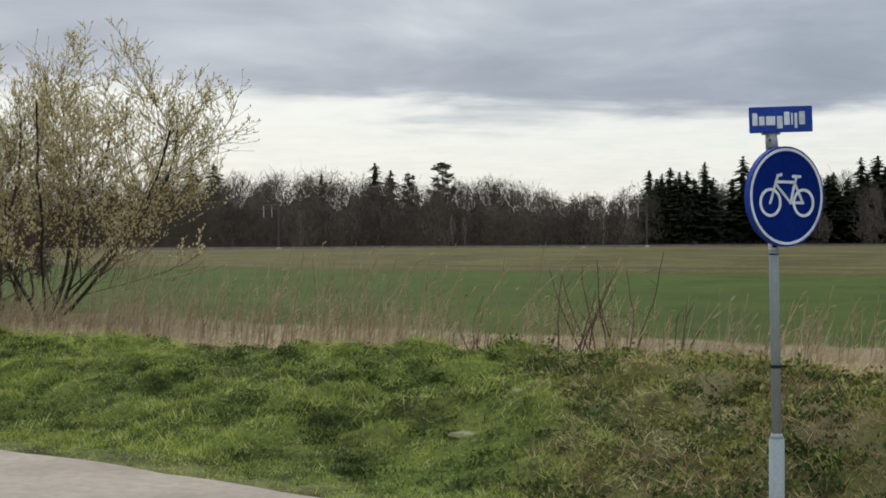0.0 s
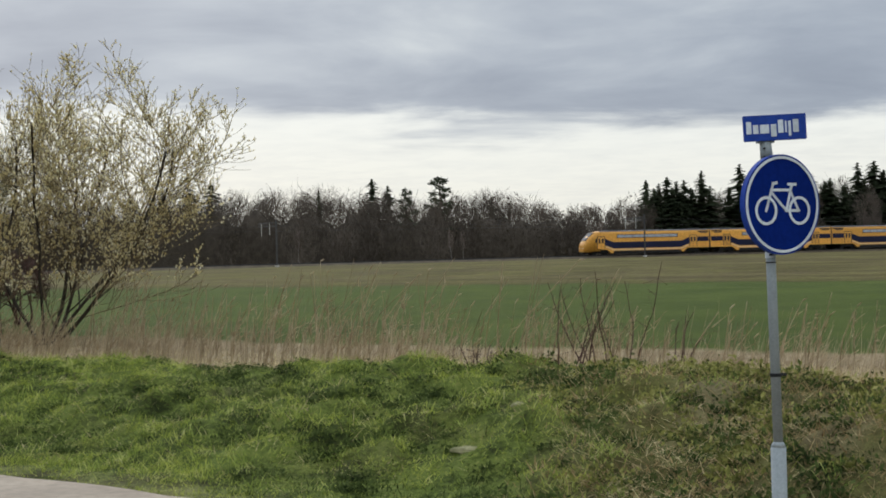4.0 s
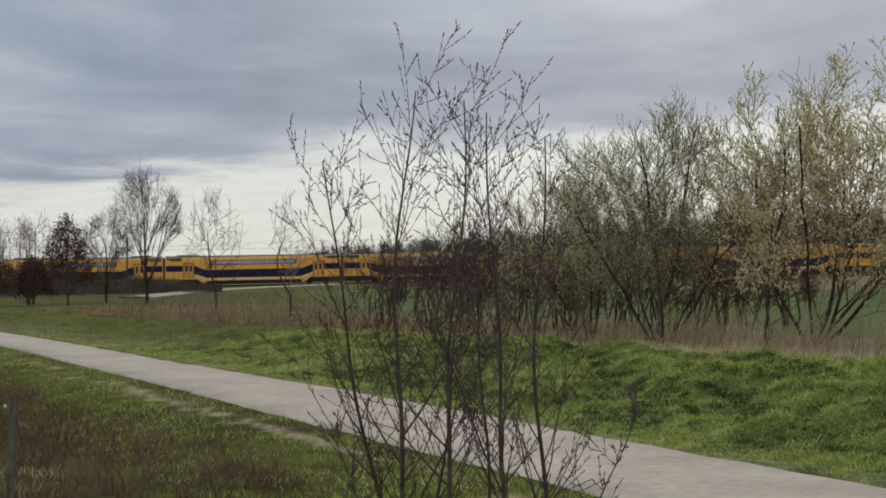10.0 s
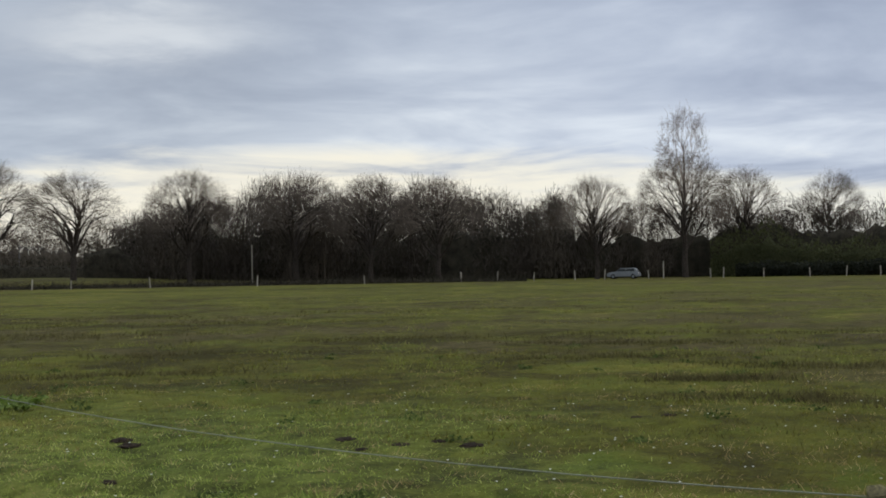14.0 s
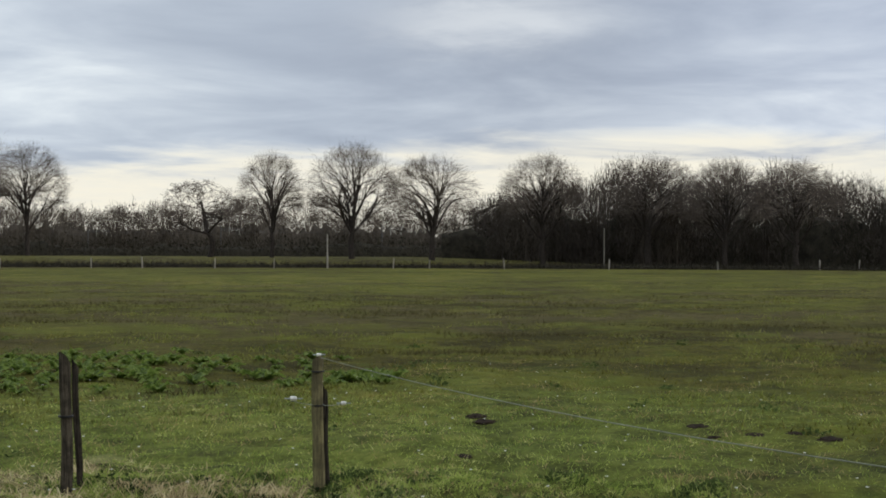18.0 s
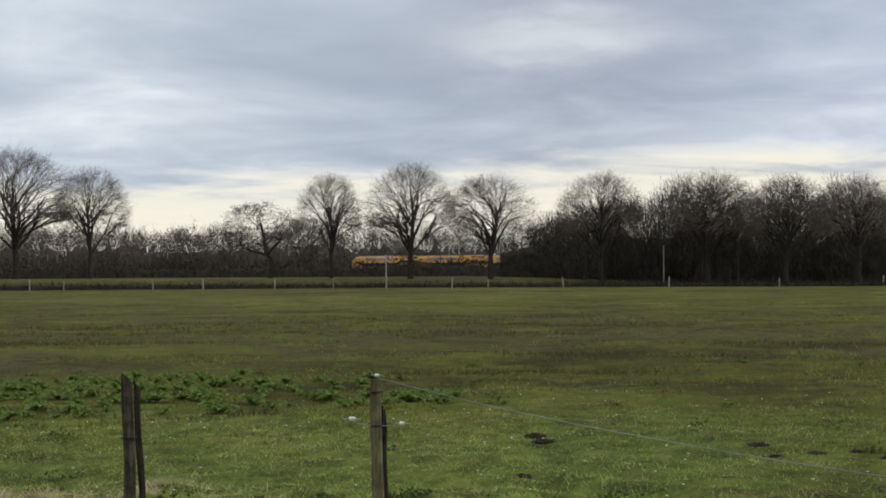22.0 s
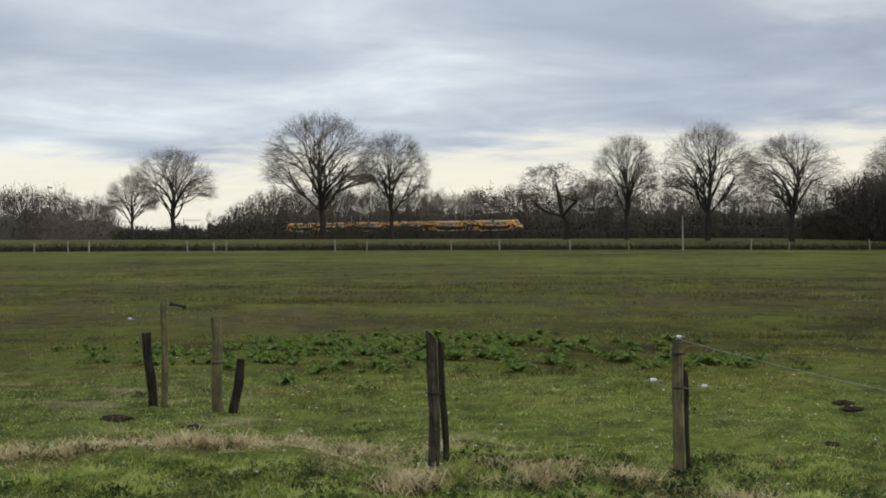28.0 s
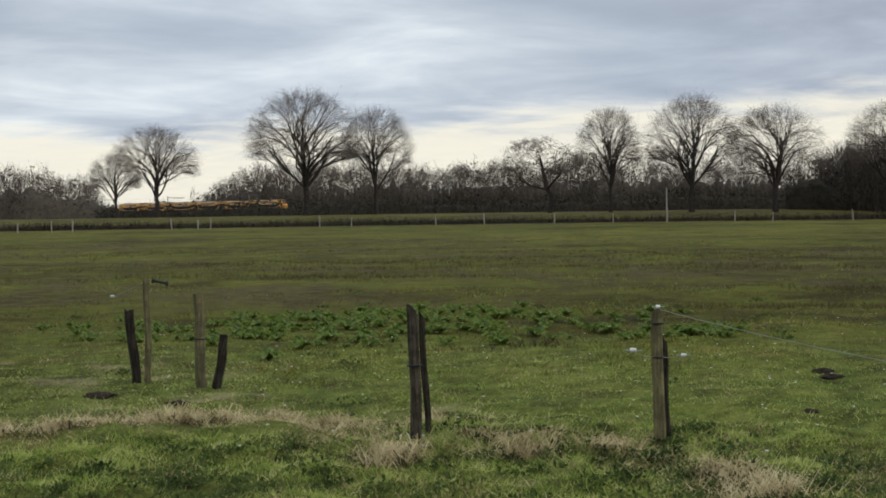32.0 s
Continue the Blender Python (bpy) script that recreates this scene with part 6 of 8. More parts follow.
    # upper deck windows
    u0, u1 = -mid + 1.1, mid - 1.1
    side_parts("window_strip", outline(u0, u1, 3.14, 3.82), M["t_frame"], t, 0.014, "dark upper window strip")
    n = 8
    for i in range(n):
        x0 = u0 + 0.25 + i * (u1 - u0 - 0.3) / n
        side_parts("upper_window", outline(x0, x0 + (u1 - u0 - 0.3) / n - 0.12, 3.24, 3.74), M["glass"], t, 0.022)
        side_parts("lower_window", outline(x0, x0 + (u1 - u0 - 0.3) / n - 0.14, 1.52, 2.16), M["blue_pane"], t, 0.022)
    # bogies, gangways
    for e in (-1, 1):
        bx = e * (COACH / 2 - 3.6)
        bg = part("bogie", box(bmesh.new(), bx - 1.6, -1.05, 0.42, bx + 1.6, 1.05, 0.95, 0.06), M["t_under"], t)
        for ax in (-1.25, 1.25):
            wb = bmesh.new()
            for s in (-1, 1):
                rod(wb, (bx + ax, s * 0.70, 0.46), (bx + ax, s * 0.84, 0.46), 0.46, 0.46, 20)
            rod(wb, (bx + ax, -0.7, 0.46), (bx + ax, 0.7, 0.46), 0.08, 0.08, 8)
            part("wheelset", wb, M["t_under"], bg)
        if cab != e:
            part("gangway", box(bmesh.new(), e * L - 0.02, -1.25, 0.95, e * (L + 0.24), 1.25, 4.3, 0.04), M["t_frame"], t)
    return t


COACHES = [coach(1, "yellow and blue double-deck driving coach with sloping nose")]
_middle = coach(0, "yellow and blue double-deck train coach")
COACHES.append(_middle)
COACHES.append(copy_thing(_middle, Matrix.Identity(4)))
COACHES.append(coach(0, "yellow and blue double-deck motor coach with dark end panels", True))
COACHES.append(copy_thing(_middle, Matrix.Identity(4)))
COACHES.append(coach(-1, "yellow and blue double-deck driving coach at the rear"))


def mast(s, side, far):
    """A catenary mast with its bracket arms."""
    x, y, a = on_track(s, side)
    t = thing("catenary_mast", "grey steel catenary mast with bracket arms beside the railway", "mast", Matrix.Translation((x, y, rail_z(s) - 0.5)) @ Matrix.Rotation(a, 4, "Z"), "catenary masts")
    h = 8.0
    pole = bmesh.new()
    box(pole, -0.11, -0.13, -0.2, 0.11, 0.13, h)
    part("pole", pole, M["mast"], t)
    arm = bmesh.new()
    e = -1 if far else 1
    rod(arm, (0, 0, 7.4), (0, -e * 9.0, 7.4), 0.07, 0.07, 6)
    rod(arm, (0, 0, 6.8), (0, -e * 9.0, 6.95), 0.06, 0.06, 6)
    for i in range(6):
        rod(arm, (0, -e * i * 1.5, 6.85), (0, -e * (i * 1.5 + 0.75), 7.4), 0.035, 0.035, 5)
    part("bracket_arm", arm, M["mast"], t)
    for y in (3.4, 7.6):
        part("hanger", rod(bmesh.new(), (0, -e * y, 7.4), (0, -e * y, 5.4), 0.045, 0.045, 6), M["insulator"], t, "pale hanger")
    foot = bmesh.new()
    box(foot, -0.3, -0.3, -0.3, 0.3, 0.3, 0.25, 0.03)
    part("footing", foot, M["concrete"], t)


for i in range(-8, 19):
    mast(-87 + i * 72.0, 3.6, False)
for z, off in ((5.55, 0.2), (6.75, 0.0), (5.55, -4.3), (6.75, -4.2)):
    pts = [on_track(s, off) for s in np.arange(-560, 1300, 15.6)]
    sag = [0.0 if z < 6 else -0.75 * (1 - abs(((i * 15.6 + 30) % 62.5) / 31.25 - 1)) for i in range(len(pts))]
    hs = [rail_z(s) for s in np.arange(-560, 1300, 15.6)]
    line = [(*p[:2], z + h + s0) for p, s0, h in zip(pts, sag, hs)]
    tagged(part_mesh("overhead_wire", cord_mesh("overhead_wire", line, 0.008, 4), M["mast"]), "thin overhead contact wire", "wire", kind="structure")


def motions():
    """The train runs by; every coach follows the bend of the track."""
    for i, c in enumerate(COACHES):
        rows = []
        for n in range(0, 65):
            t = n * 0.5
            s = SPEED * (t - 6.0) - PITCH * (i + 0.5)
            x, y, a = on_track(s)
            rows.append((t, Matrix.Translation((x, y, rail_z(s) - 0.02)) @ Matrix.Rotation(a, 4, "Z")))
        walk(c, rows)


# ------------------------------------------------------------------ cycle sign beside the path
def cycle_sign():
    x, y, _ = P(-13.55, 8.4)
    z0 = land1(x, y)
    t = thing("cycle_sign", "round blue cycle sign and name plate on a galvanised post", "road sign", Matrix.Translation((x, y, z0)))
    up = EYE - z0
    lean = 0.012
    part("lower_post", rod(bmesh.new(), (0.006, 0, -0.3), (0.004, 0, up - 1.19), 0.045, 0.045, 20), M["galvanised"], t, "thick galvanised sleeve", True)
    part("collar", rod(bmesh.new(), (0.004, 0, up - 1.19), (0.004, 0, up - 1.16), 0.045, 0.030, 20), M["galvanised"], t, "", True)
    part("upper_post", rod(bmesh.new(), (0.004, 0, up - 1.17), (-0.025, 0, up + 0.60), 0.0285, 0.0285, 20), M["galvanised"], t, "galvanised tube post", True)
    part("strap", rod(bmesh.new(), (-0.002, 0, up - 0.775), (-0.002, 0, up - 0.755), 0.034, 0.034, 20), M["black_band"], t, "black strap")
    part("strap_tail", box(bmesh.new(), 0.025, -0.008, up - 0.772, 0.065, 0.008, up - 0.756, 0.002), M["black_band"], t)
    part("sticker", rod(bmesh.new(), (-0.016, 0, up - 0.075), (-0.016, 0, up - 0.035), 0.0295, 0.0295, 20), M["sign_white"], t, "pale sticker round the post")
    part("sticker_print", box(bmesh.new(), -0.030, -0.0305, up - 0.062, -0.004, -0.029, up - 0.050), M["black_band"], t)
    part("strap", rod(bmesh.new(), (-0.014, 0, up - 0.105), (-0.014, 0, up - 0.098), 0.031, 0.031, 20), M["black_band"], t)

    # the disc: faces along -y of its own frame, turned 37 degrees
    disc = new("disc")
    disc.parent = t
    face = Matrix.Translation((-0.016 + 0.062, -0.05, up + 0.237)) @ Matrix.Rotation(radians(29.5), 4, "Z")
    def faced(bm):
        bmesh.ops.transform(bm, matrix=face, verts=bm.verts)
        return bm
    def wheel_disc(r0, r1, y0, y1, n=64):
        bm = bmesh.new()
        ring = lambda r, yy: [bm.verts.new((r * math.cos(i * 2 * math.pi / n), yy, r * math.sin(i * 2 * math.pi / n))) for i in range(n)]
        if r0 <= 0:
            a, b = ring(r1, y0), ring(r1, y1)
            bm.faces.new(a)
            bm.faces.new(b[::-1])
            for i in range(n):
                bm.faces.new((a[i], b[i], b[(i + 1) % n], a[(i + 1) % n]))
        else:
            a, b, c, d = ring(r0, y0), ring(r1, y0), ring(r1, y1), ring(r0, y1)
            for p, q in ((a, b), (b, c), (c, d), (d, a)):
                for i in range(n):
                    bm.faces.new((p[i], q[i], q[(i + 1) % n], p[(i + 1) % n]))
        bmesh.ops.recalc_face_normals(bm, faces=bm.faces)
        return bm
    bpy.data.objects.remove(disc)
    plate = part("disc", faced(wheel_disc(0, 0.290, -0.006, 0.004)), M["sign_blue"], t, "dark blue reflective disc")
    part("rim", faced(wheel_disc(0.288, 0.294, -0.007, 0.030)), M["sign_blue_light"], plate, "folded blue rim")
    part("white_ring", faced(wheel_disc(0.268, 0.283, -0.010, -0.002)), M["sign_white"], plate, "white border ring")
    # bicycle symbol in the disc's plane
    s = 0.00121
    def at(px, pz):
        return (px * s, -0.0085, (pz + 4) * s)
    def bar(p, q, w=0.0082):
        bm = bmesh.new()
        a, b = Vector(at(*p)), Vector(at(*q))
        d = (b - a).normalized()
        o = Vector((-d.z, 0, d.x)) * w
        f = [a - o - d * w, b - o + d * w, b + o + d * w, a + o - d * w]
        lo = [bm.verts.new(v) for v in f]
        hi = [bm.verts.new(v + Vector((0, 0.005, 0))) for v in f]
        bm.faces.new(lo)
        bm.faces.new(hi[::-1])
        for i in range(4):
            bm.faces.new((lo[i], hi[i], hi[(i + 1) % 4], lo[(i + 1) % 4]))
        bmesh.ops.recalc_face_normals(bm, faces=bm.faces)
        return faced(bm)
    for cx in (-106, 108):
        w = wheel_disc(0.068, 0.084, -0.0105, -0.0045, 48)
        bmesh.ops.translate(w, verts=w.verts, vec=(cx * s, 0, -30 * s))
        part("bicycle_wheel", faced(w), M["sign_white"], plate, "white painted wheel")
    for a, b in (((-106, -34), (-58, 96)), ((-58, 96), (-36, 101)), ((-66, 66), (52, 66)), ((-72, 56), (24, -34)), ((24, -34), (62, 92)), ((104, -34), (24, -34)), ((104, -34), (52, 60)), ((42, 94), (86, 94))):
        part("bicycle_bar", bar(a, b), M["sign_white"], plate, "white painted frame bar")
    # name plate: bars in place of the lettering
    pm = Matrix.Translation((0.020, -0.035, up + 0.690)) @ Matrix.Rotation(radians(4), 4, "Z") @ Matrix.Rotation(radians(-2.0), 4, "Y")
    def placed(bm):
        bmesh.ops.transform(bm, matrix=pm, verts=bm.verts)
        return bm
    np_ = part("name_plate", placed(box(bmesh.new(), -0.189, -0.004, -0.076, 0.189, 0.010, 0.076, 0.003)), M["sign_blue_light"], t, "blue street name plate")
    for x0, x1, z0_, z1 in ((-0.172, -0.142, -0.032, 0.040), (-0.132, -0.100, -0.032, 0.020), (-0.090, -0.036, -0.032, 0.020), (-0.025, 0.008, -0.052, 0.020), (0.018, 0.050, -0.032, 0.044), (0.060, 0.070, -0.032, 0.036), (0.080, 0.096, -0.052, 0.036), (0.108, 0.142, -0.032, 0.044)):
        part("lettering_bar", placed(box(bmesh.new(), x0, -0.0065, z0_, x1, -0.0035, z1)), M["sign_white"], np_)
    part("bracket", rod(bmesh.new(), (-0.022, 0, up + 0.50), (-0.030, 0, up + 0.612), 0.038, 0.034, 16), M["galvanised"], t, "cast bracket under the plate", True)
    part("bracket_shelf", box(bmesh.new(), -0.085, -0.03, up + 0.602, 0.02, 0.012, up + 0.615, 0.003), M["galvanised"], t)
    for z in (0.52, 0.57):
        part("bracket_bolt", rod(bmesh.new(), (-0.045, -0.028, up + z), (-0.045, -0.044, up + z), 0.006, 0.006, 8), M["black_band"], t)


cycle_sign()


# ------------------------------------------------------------------ fences
def post_mesh(name, w, h, seed, split=False, taper=0.92):
    """A weathered post: uneven section, chipped slanting top."""
    r = np.random.RandomState(seed)
    bm = bmesh.new()
    n, rows = 9, 7
    rings = []
    for k in range(rows):
        z = -0.25 + (h + 0.25) * k / (rows - 1)
        ring = []
        for i in range(n):
            a = i * 2 * math.pi / n
            rad = w * (1 + 0.10 * math.sin(3 * a + seed) + 0.06 * r.normal()) * (1 - (1 - taper) * k / (rows - 1))
            zz = z + (0.0 if k < rows - 1 else r.uniform(-0.05, 0.02) + (0.05 * math.cos(a) if split else 0))
            ring.append(bm.verts.new((rad * math.cos(a) + 0.010 * math.sin(k * 1.3 + seed), rad * math.sin(a) * (0.62 if split else 0.95), zz)))
        rings.append(ring)
    for a, b in zip(rings[:-1], rings[1:]):
        for i in range(n):
            bm.faces.new((a[i], a[(i + 1) % n], b[(i + 1) % n], b[i]))
    bm.faces.new(rings[-1])
    bm.faces.new(rings[0][::-1])
    bmesh.ops.recalc_face_normals(bm, faces=bm.faces)
    return bm


def fence_post(name, x, y, w, h, seed, mat, label, lean=(0, 0), split=False, group="meadow fence posts", bands=()):
    z = land1(x, y)
    t = thing(name, label, "fence post", Matrix.Translation((x, y, z)) @ Euler((radians(lean[0]), radians(lean[1]), 0)).to_matrix().to_4x4(), group)
    part("post", post_mesh("post", w, h, seed, split), M[mat], t)
    for zb in bands:
        part("wire_band", rod(bmesh.new(), (0, 0, zb), (0, 0, zb + 0.012), w * 1.06, w * 1.06, 14), M["black_band"], t, "dark wire turned round the post")
    return t


def insulator(x, y, z, ang, size=0.05):
    t = thing("fence_insulator", "small white plastic insulator on the fence wire", "insulator", Matrix.Translation((x, y, z)) @ Matrix.Rotation(ang, 4, "Z"), "wire insulators")
    part("knob", rod(bmesh.new(), (0, -size / 2, 0), (0, size / 2, 0), size * 0.42, size * 0.34, 10), M["insulator"], t)
    part("screw", rod(bmesh.new(), (0, -size * 1.5, 0), (0, size * 1.5, 0), size * 0.10, size * 0.10, 6), M["galvanised"], t)


fence_post("fence_post", *P(139.12, 11.35)[:2], 0.058, 1.09, 1, "old_post", "weathered grey split fence post in a tuft of dry grass", (0, 1), True, bands=(0.62,))
fence_post("fence_post", *P(138.62, 11.6)[:2], 0.034, 1.04, 2, "rotten_post", "thin dark broken post leaning on its neighbour", (0, 3), True)
fence_post("fence_post", *P(129.06, 11.5)[:2], 0.052, 1.12, 3, "green_post", "greenish round fence post with wire bands", (0, 1), False, bands=(0.98, 0.70))
fence_post("fence_post", *P(128.70, 11.62)[:2], 0.030, 0.82, 4, "rotten_post", "thin dark stake beside a fence post", (0, 3), True)
fence_post("fence_post", *P(147.92, 16.0)[:2], 0.062, 1.08, 5, "green_post", "brown round fence post with a wire loop", (0, 1), False, bands=(0.55,))
fence_post("fence_post", *P(147.30, 15.75)[:2], 0.055, 0.62, 6, "rotten_post", "short rotten dark post leaning over", (-5, -7), False)
fence_post("fence_post", *P(150.05, 16.5)[:2], 0.042, 1.24, 7, "green_post", "thin greenish round stake with an insulator", (0, 0), False)
fence_post("fence_post", *P(150.5, 16.55)[:2], 0.058, 0.86, 8, "rotten_post", "short rotten dark post beside a thin stake", (3, 4), False)
fence_post("fence_post", -5.80, -0.22, 0.052, 1.12, 9, "green_post", "greenish round fence post by the meadow", (0, 0), False, bands=(1.0,))
fence_post("fence_post", -4.6, 2.6, 0.050, 1.0, 10, "old_post", "grey fence post in rough grass", (0, 2), False)


def wire(name, pts, r, mat, label, sag=0.03, n=10):
    line = []
    for a, b in zip(pts[:-1], pts[1:]):
        a, b = np.array(a, float), np.array(b, float)
        line += [a + (b - a) * i / n - np.array([0, 0, sag * 4 * (i / n) * (1 - i / n)]) for i in range(n)]
    line.append(np.array(pts[-1], float))
    tagged(part_mesh(name, cord_mesh(name, line, r), M[mat], None, "", True), label, "wire")


wire("fence_wire", [(-8.93, -7.25, 1.13), (-5.80, -0.22, 1.06), (-4.6, 2.6, 0.95)], 0.0034, "wire", "pale green electric fence cord between posts", 0.10)
wire("fence_wire", [P(130.2, 11.5, 0.775), P(129.06, 11.45, 0.74), P(127.9, 11.5, 0.75)], 0.003, "wire", "short loose end of fence wire", 0.01)
insulator(-8.93, -7.25, 1.15, 0.6, 0.035)
insulator(*P(130.1, 11.5, 0.79), 0.6, 0.05)
insulator(*P(128.05, 11.5, 0.75), 0.6, 0.04)
wire("fence_wire", [(-8.24, -14.30, 1.20), (-8.05, -14.75, 1.0)], 0.003, "wire", "loose end of fence wire", 0.02)
t = thing("gate_handle", "black plastic handle of the electric fence", "gate handle", Matrix.Translation(P(149.5, 16.5, 1.17)) @ Matrix.Rotation(radians(149.5), 4, "Z") @ Matrix.Rotation(radians(12), 4, "Y"))
part("grip", rod(bmesh.new(), (-0.07, 0, 0), (0.07, 0, 0), 0.016, 0.016, 10), M["black_band"], t)
for e in (-1, 1):
    part("flange", rod(bmesh.new(), (e * 0.07, 0, 0), (e * 0.095, 0, 0), 0.034, 0.028, 10), M["black_band"], t)
insulator(-8.05, -14.75, 1.00, 0.3, 0.04)
wire("fence_wire", [(-8.24, -14.30, 1.21), P(149.72, 16.5, 1.19)], 0.003, "wire", "short hook of fence wire at the handle", 0.0, 2)

# fence along the path's meadow side
POSTS_LEFT = [(-9.85, 8.75), (-15.3, 12.2), (-21.6, 16.1), (-28.5, 20.4), (-36.5, 25.6), (-45.0, 31.0), (-54.5, 36.8), (-64.5, 43.0), (-75.0, 49.6), (-86.0, 56.6), (-98.0, 64.2)]
for i, (x, y) in enumerate(POSTS_LEFT):
    fence_post("fence_post", x, y, 0.055, 0.90 + 0.05 * math.sin(i * 2.1), 20 + i, "grey_post", "grey wooden fence post between meadow and path", (2 * math.sin(i), 2 * math.cos(i * 1.7)), i % 3 == 0, "path fence posts")
wire("fence_wire", [(x, y, 0.80 + land1(x, y)) for x, y in POSTS_LEFT], 0.0018, "mast", "thin wire along the path fence", 0.05, 6)
insulator(-9.86, 8.69, 0.82, 0.9, 0.04)

# pale posts of the far fence
_far = bmesh.new()
box(_far, -0.065, -0.065, -0.2, 0.065, 0.065, 1.2, 0.02)
FAR_POST = bpy.data.meshes.new("far_post")
_far.to_mesh(FAR_POST)
FAR_POST.materials.append(M["pale_post"])
for i, (az, d) in enumerate(((155.0, 154), (153.7, 155), (152.9, 156), (147.95, 160), (147.45, 160), (143.0, 162), (141.7, 163), (138.2, 165), (136.2, 166), (133.3, 167), (130.9, 166), (128.7, 166), (126.0, 165), (124.5, 165), (121.4, 164), (117.1, 165),
                             (112.7, 167), (108.7, 170), (107.2, 171), (105.7, 172), (104.0, 173), (102.8, 174), (101.0, 175), (98.5, 177), (98.0, 177), (96.4, 178), (94.6, 179), (93.2, 180), (91.9, 180), (90.5, 181), (89.3, 181), (149.0, 160), (82.0, 184), (80.3, 185), (78.9, 185), (71.0, 186), (68.2, 186), (64.9, 186), (62.4, 186))):
    x, y, z = on(az, d)
    ob = new("fence_post", FAR_POST)
    ob.matrix_basis = Matrix.Translation((x, y, z)) @ Euler((radians(3 * math.sin(i * 1.9)), radians(5 * math.sin(i * 3.1)), i)).to_matrix().to_4x4() @ Matrix.Diagonal((1, 1, 0.85 + 0.25 * abs(math.sin(i * 5.3)), 1))
    tagged(ob, "pale wooden fence post at the far end of the meadow", "fence post", "far fence posts")
for az, d, h in ((128.72, 167, 4.1), (100.4, 176, 2.2), (117.3, 190, 5.0)):
    x, y, z = on(az, d)
    ob = part("marker_pole", rod(bmesh.new(), (0, 0, -0.2), (0, 0, h), 0.09, 0.08, 10), M["pale_post"])
    ob.matrix_basis = Matrix.Translation((x, y, z))
    tagged(ob, "tall pale pole standing by the far fence", "pole")


# ------------------------------------------------------------------ farm
def farm_frame(az, d, turn=0.0):
    x, y, _ = P(az, d)
    return Matrix.Translation((x, y, 0.0)) @ Matrix.Rotation(radians(az + turn), 4, "Z")       # x to the right, y away


def prism(pts, faces):
    bm = bmesh.new()
    v = [bm.verts.new(p) for p in pts]
    for f in faces:
        bm.faces.new([v[i] for i in f])
    bmesh.ops.recalc_face_normals(bm, faces=bm.faces)
    return bm


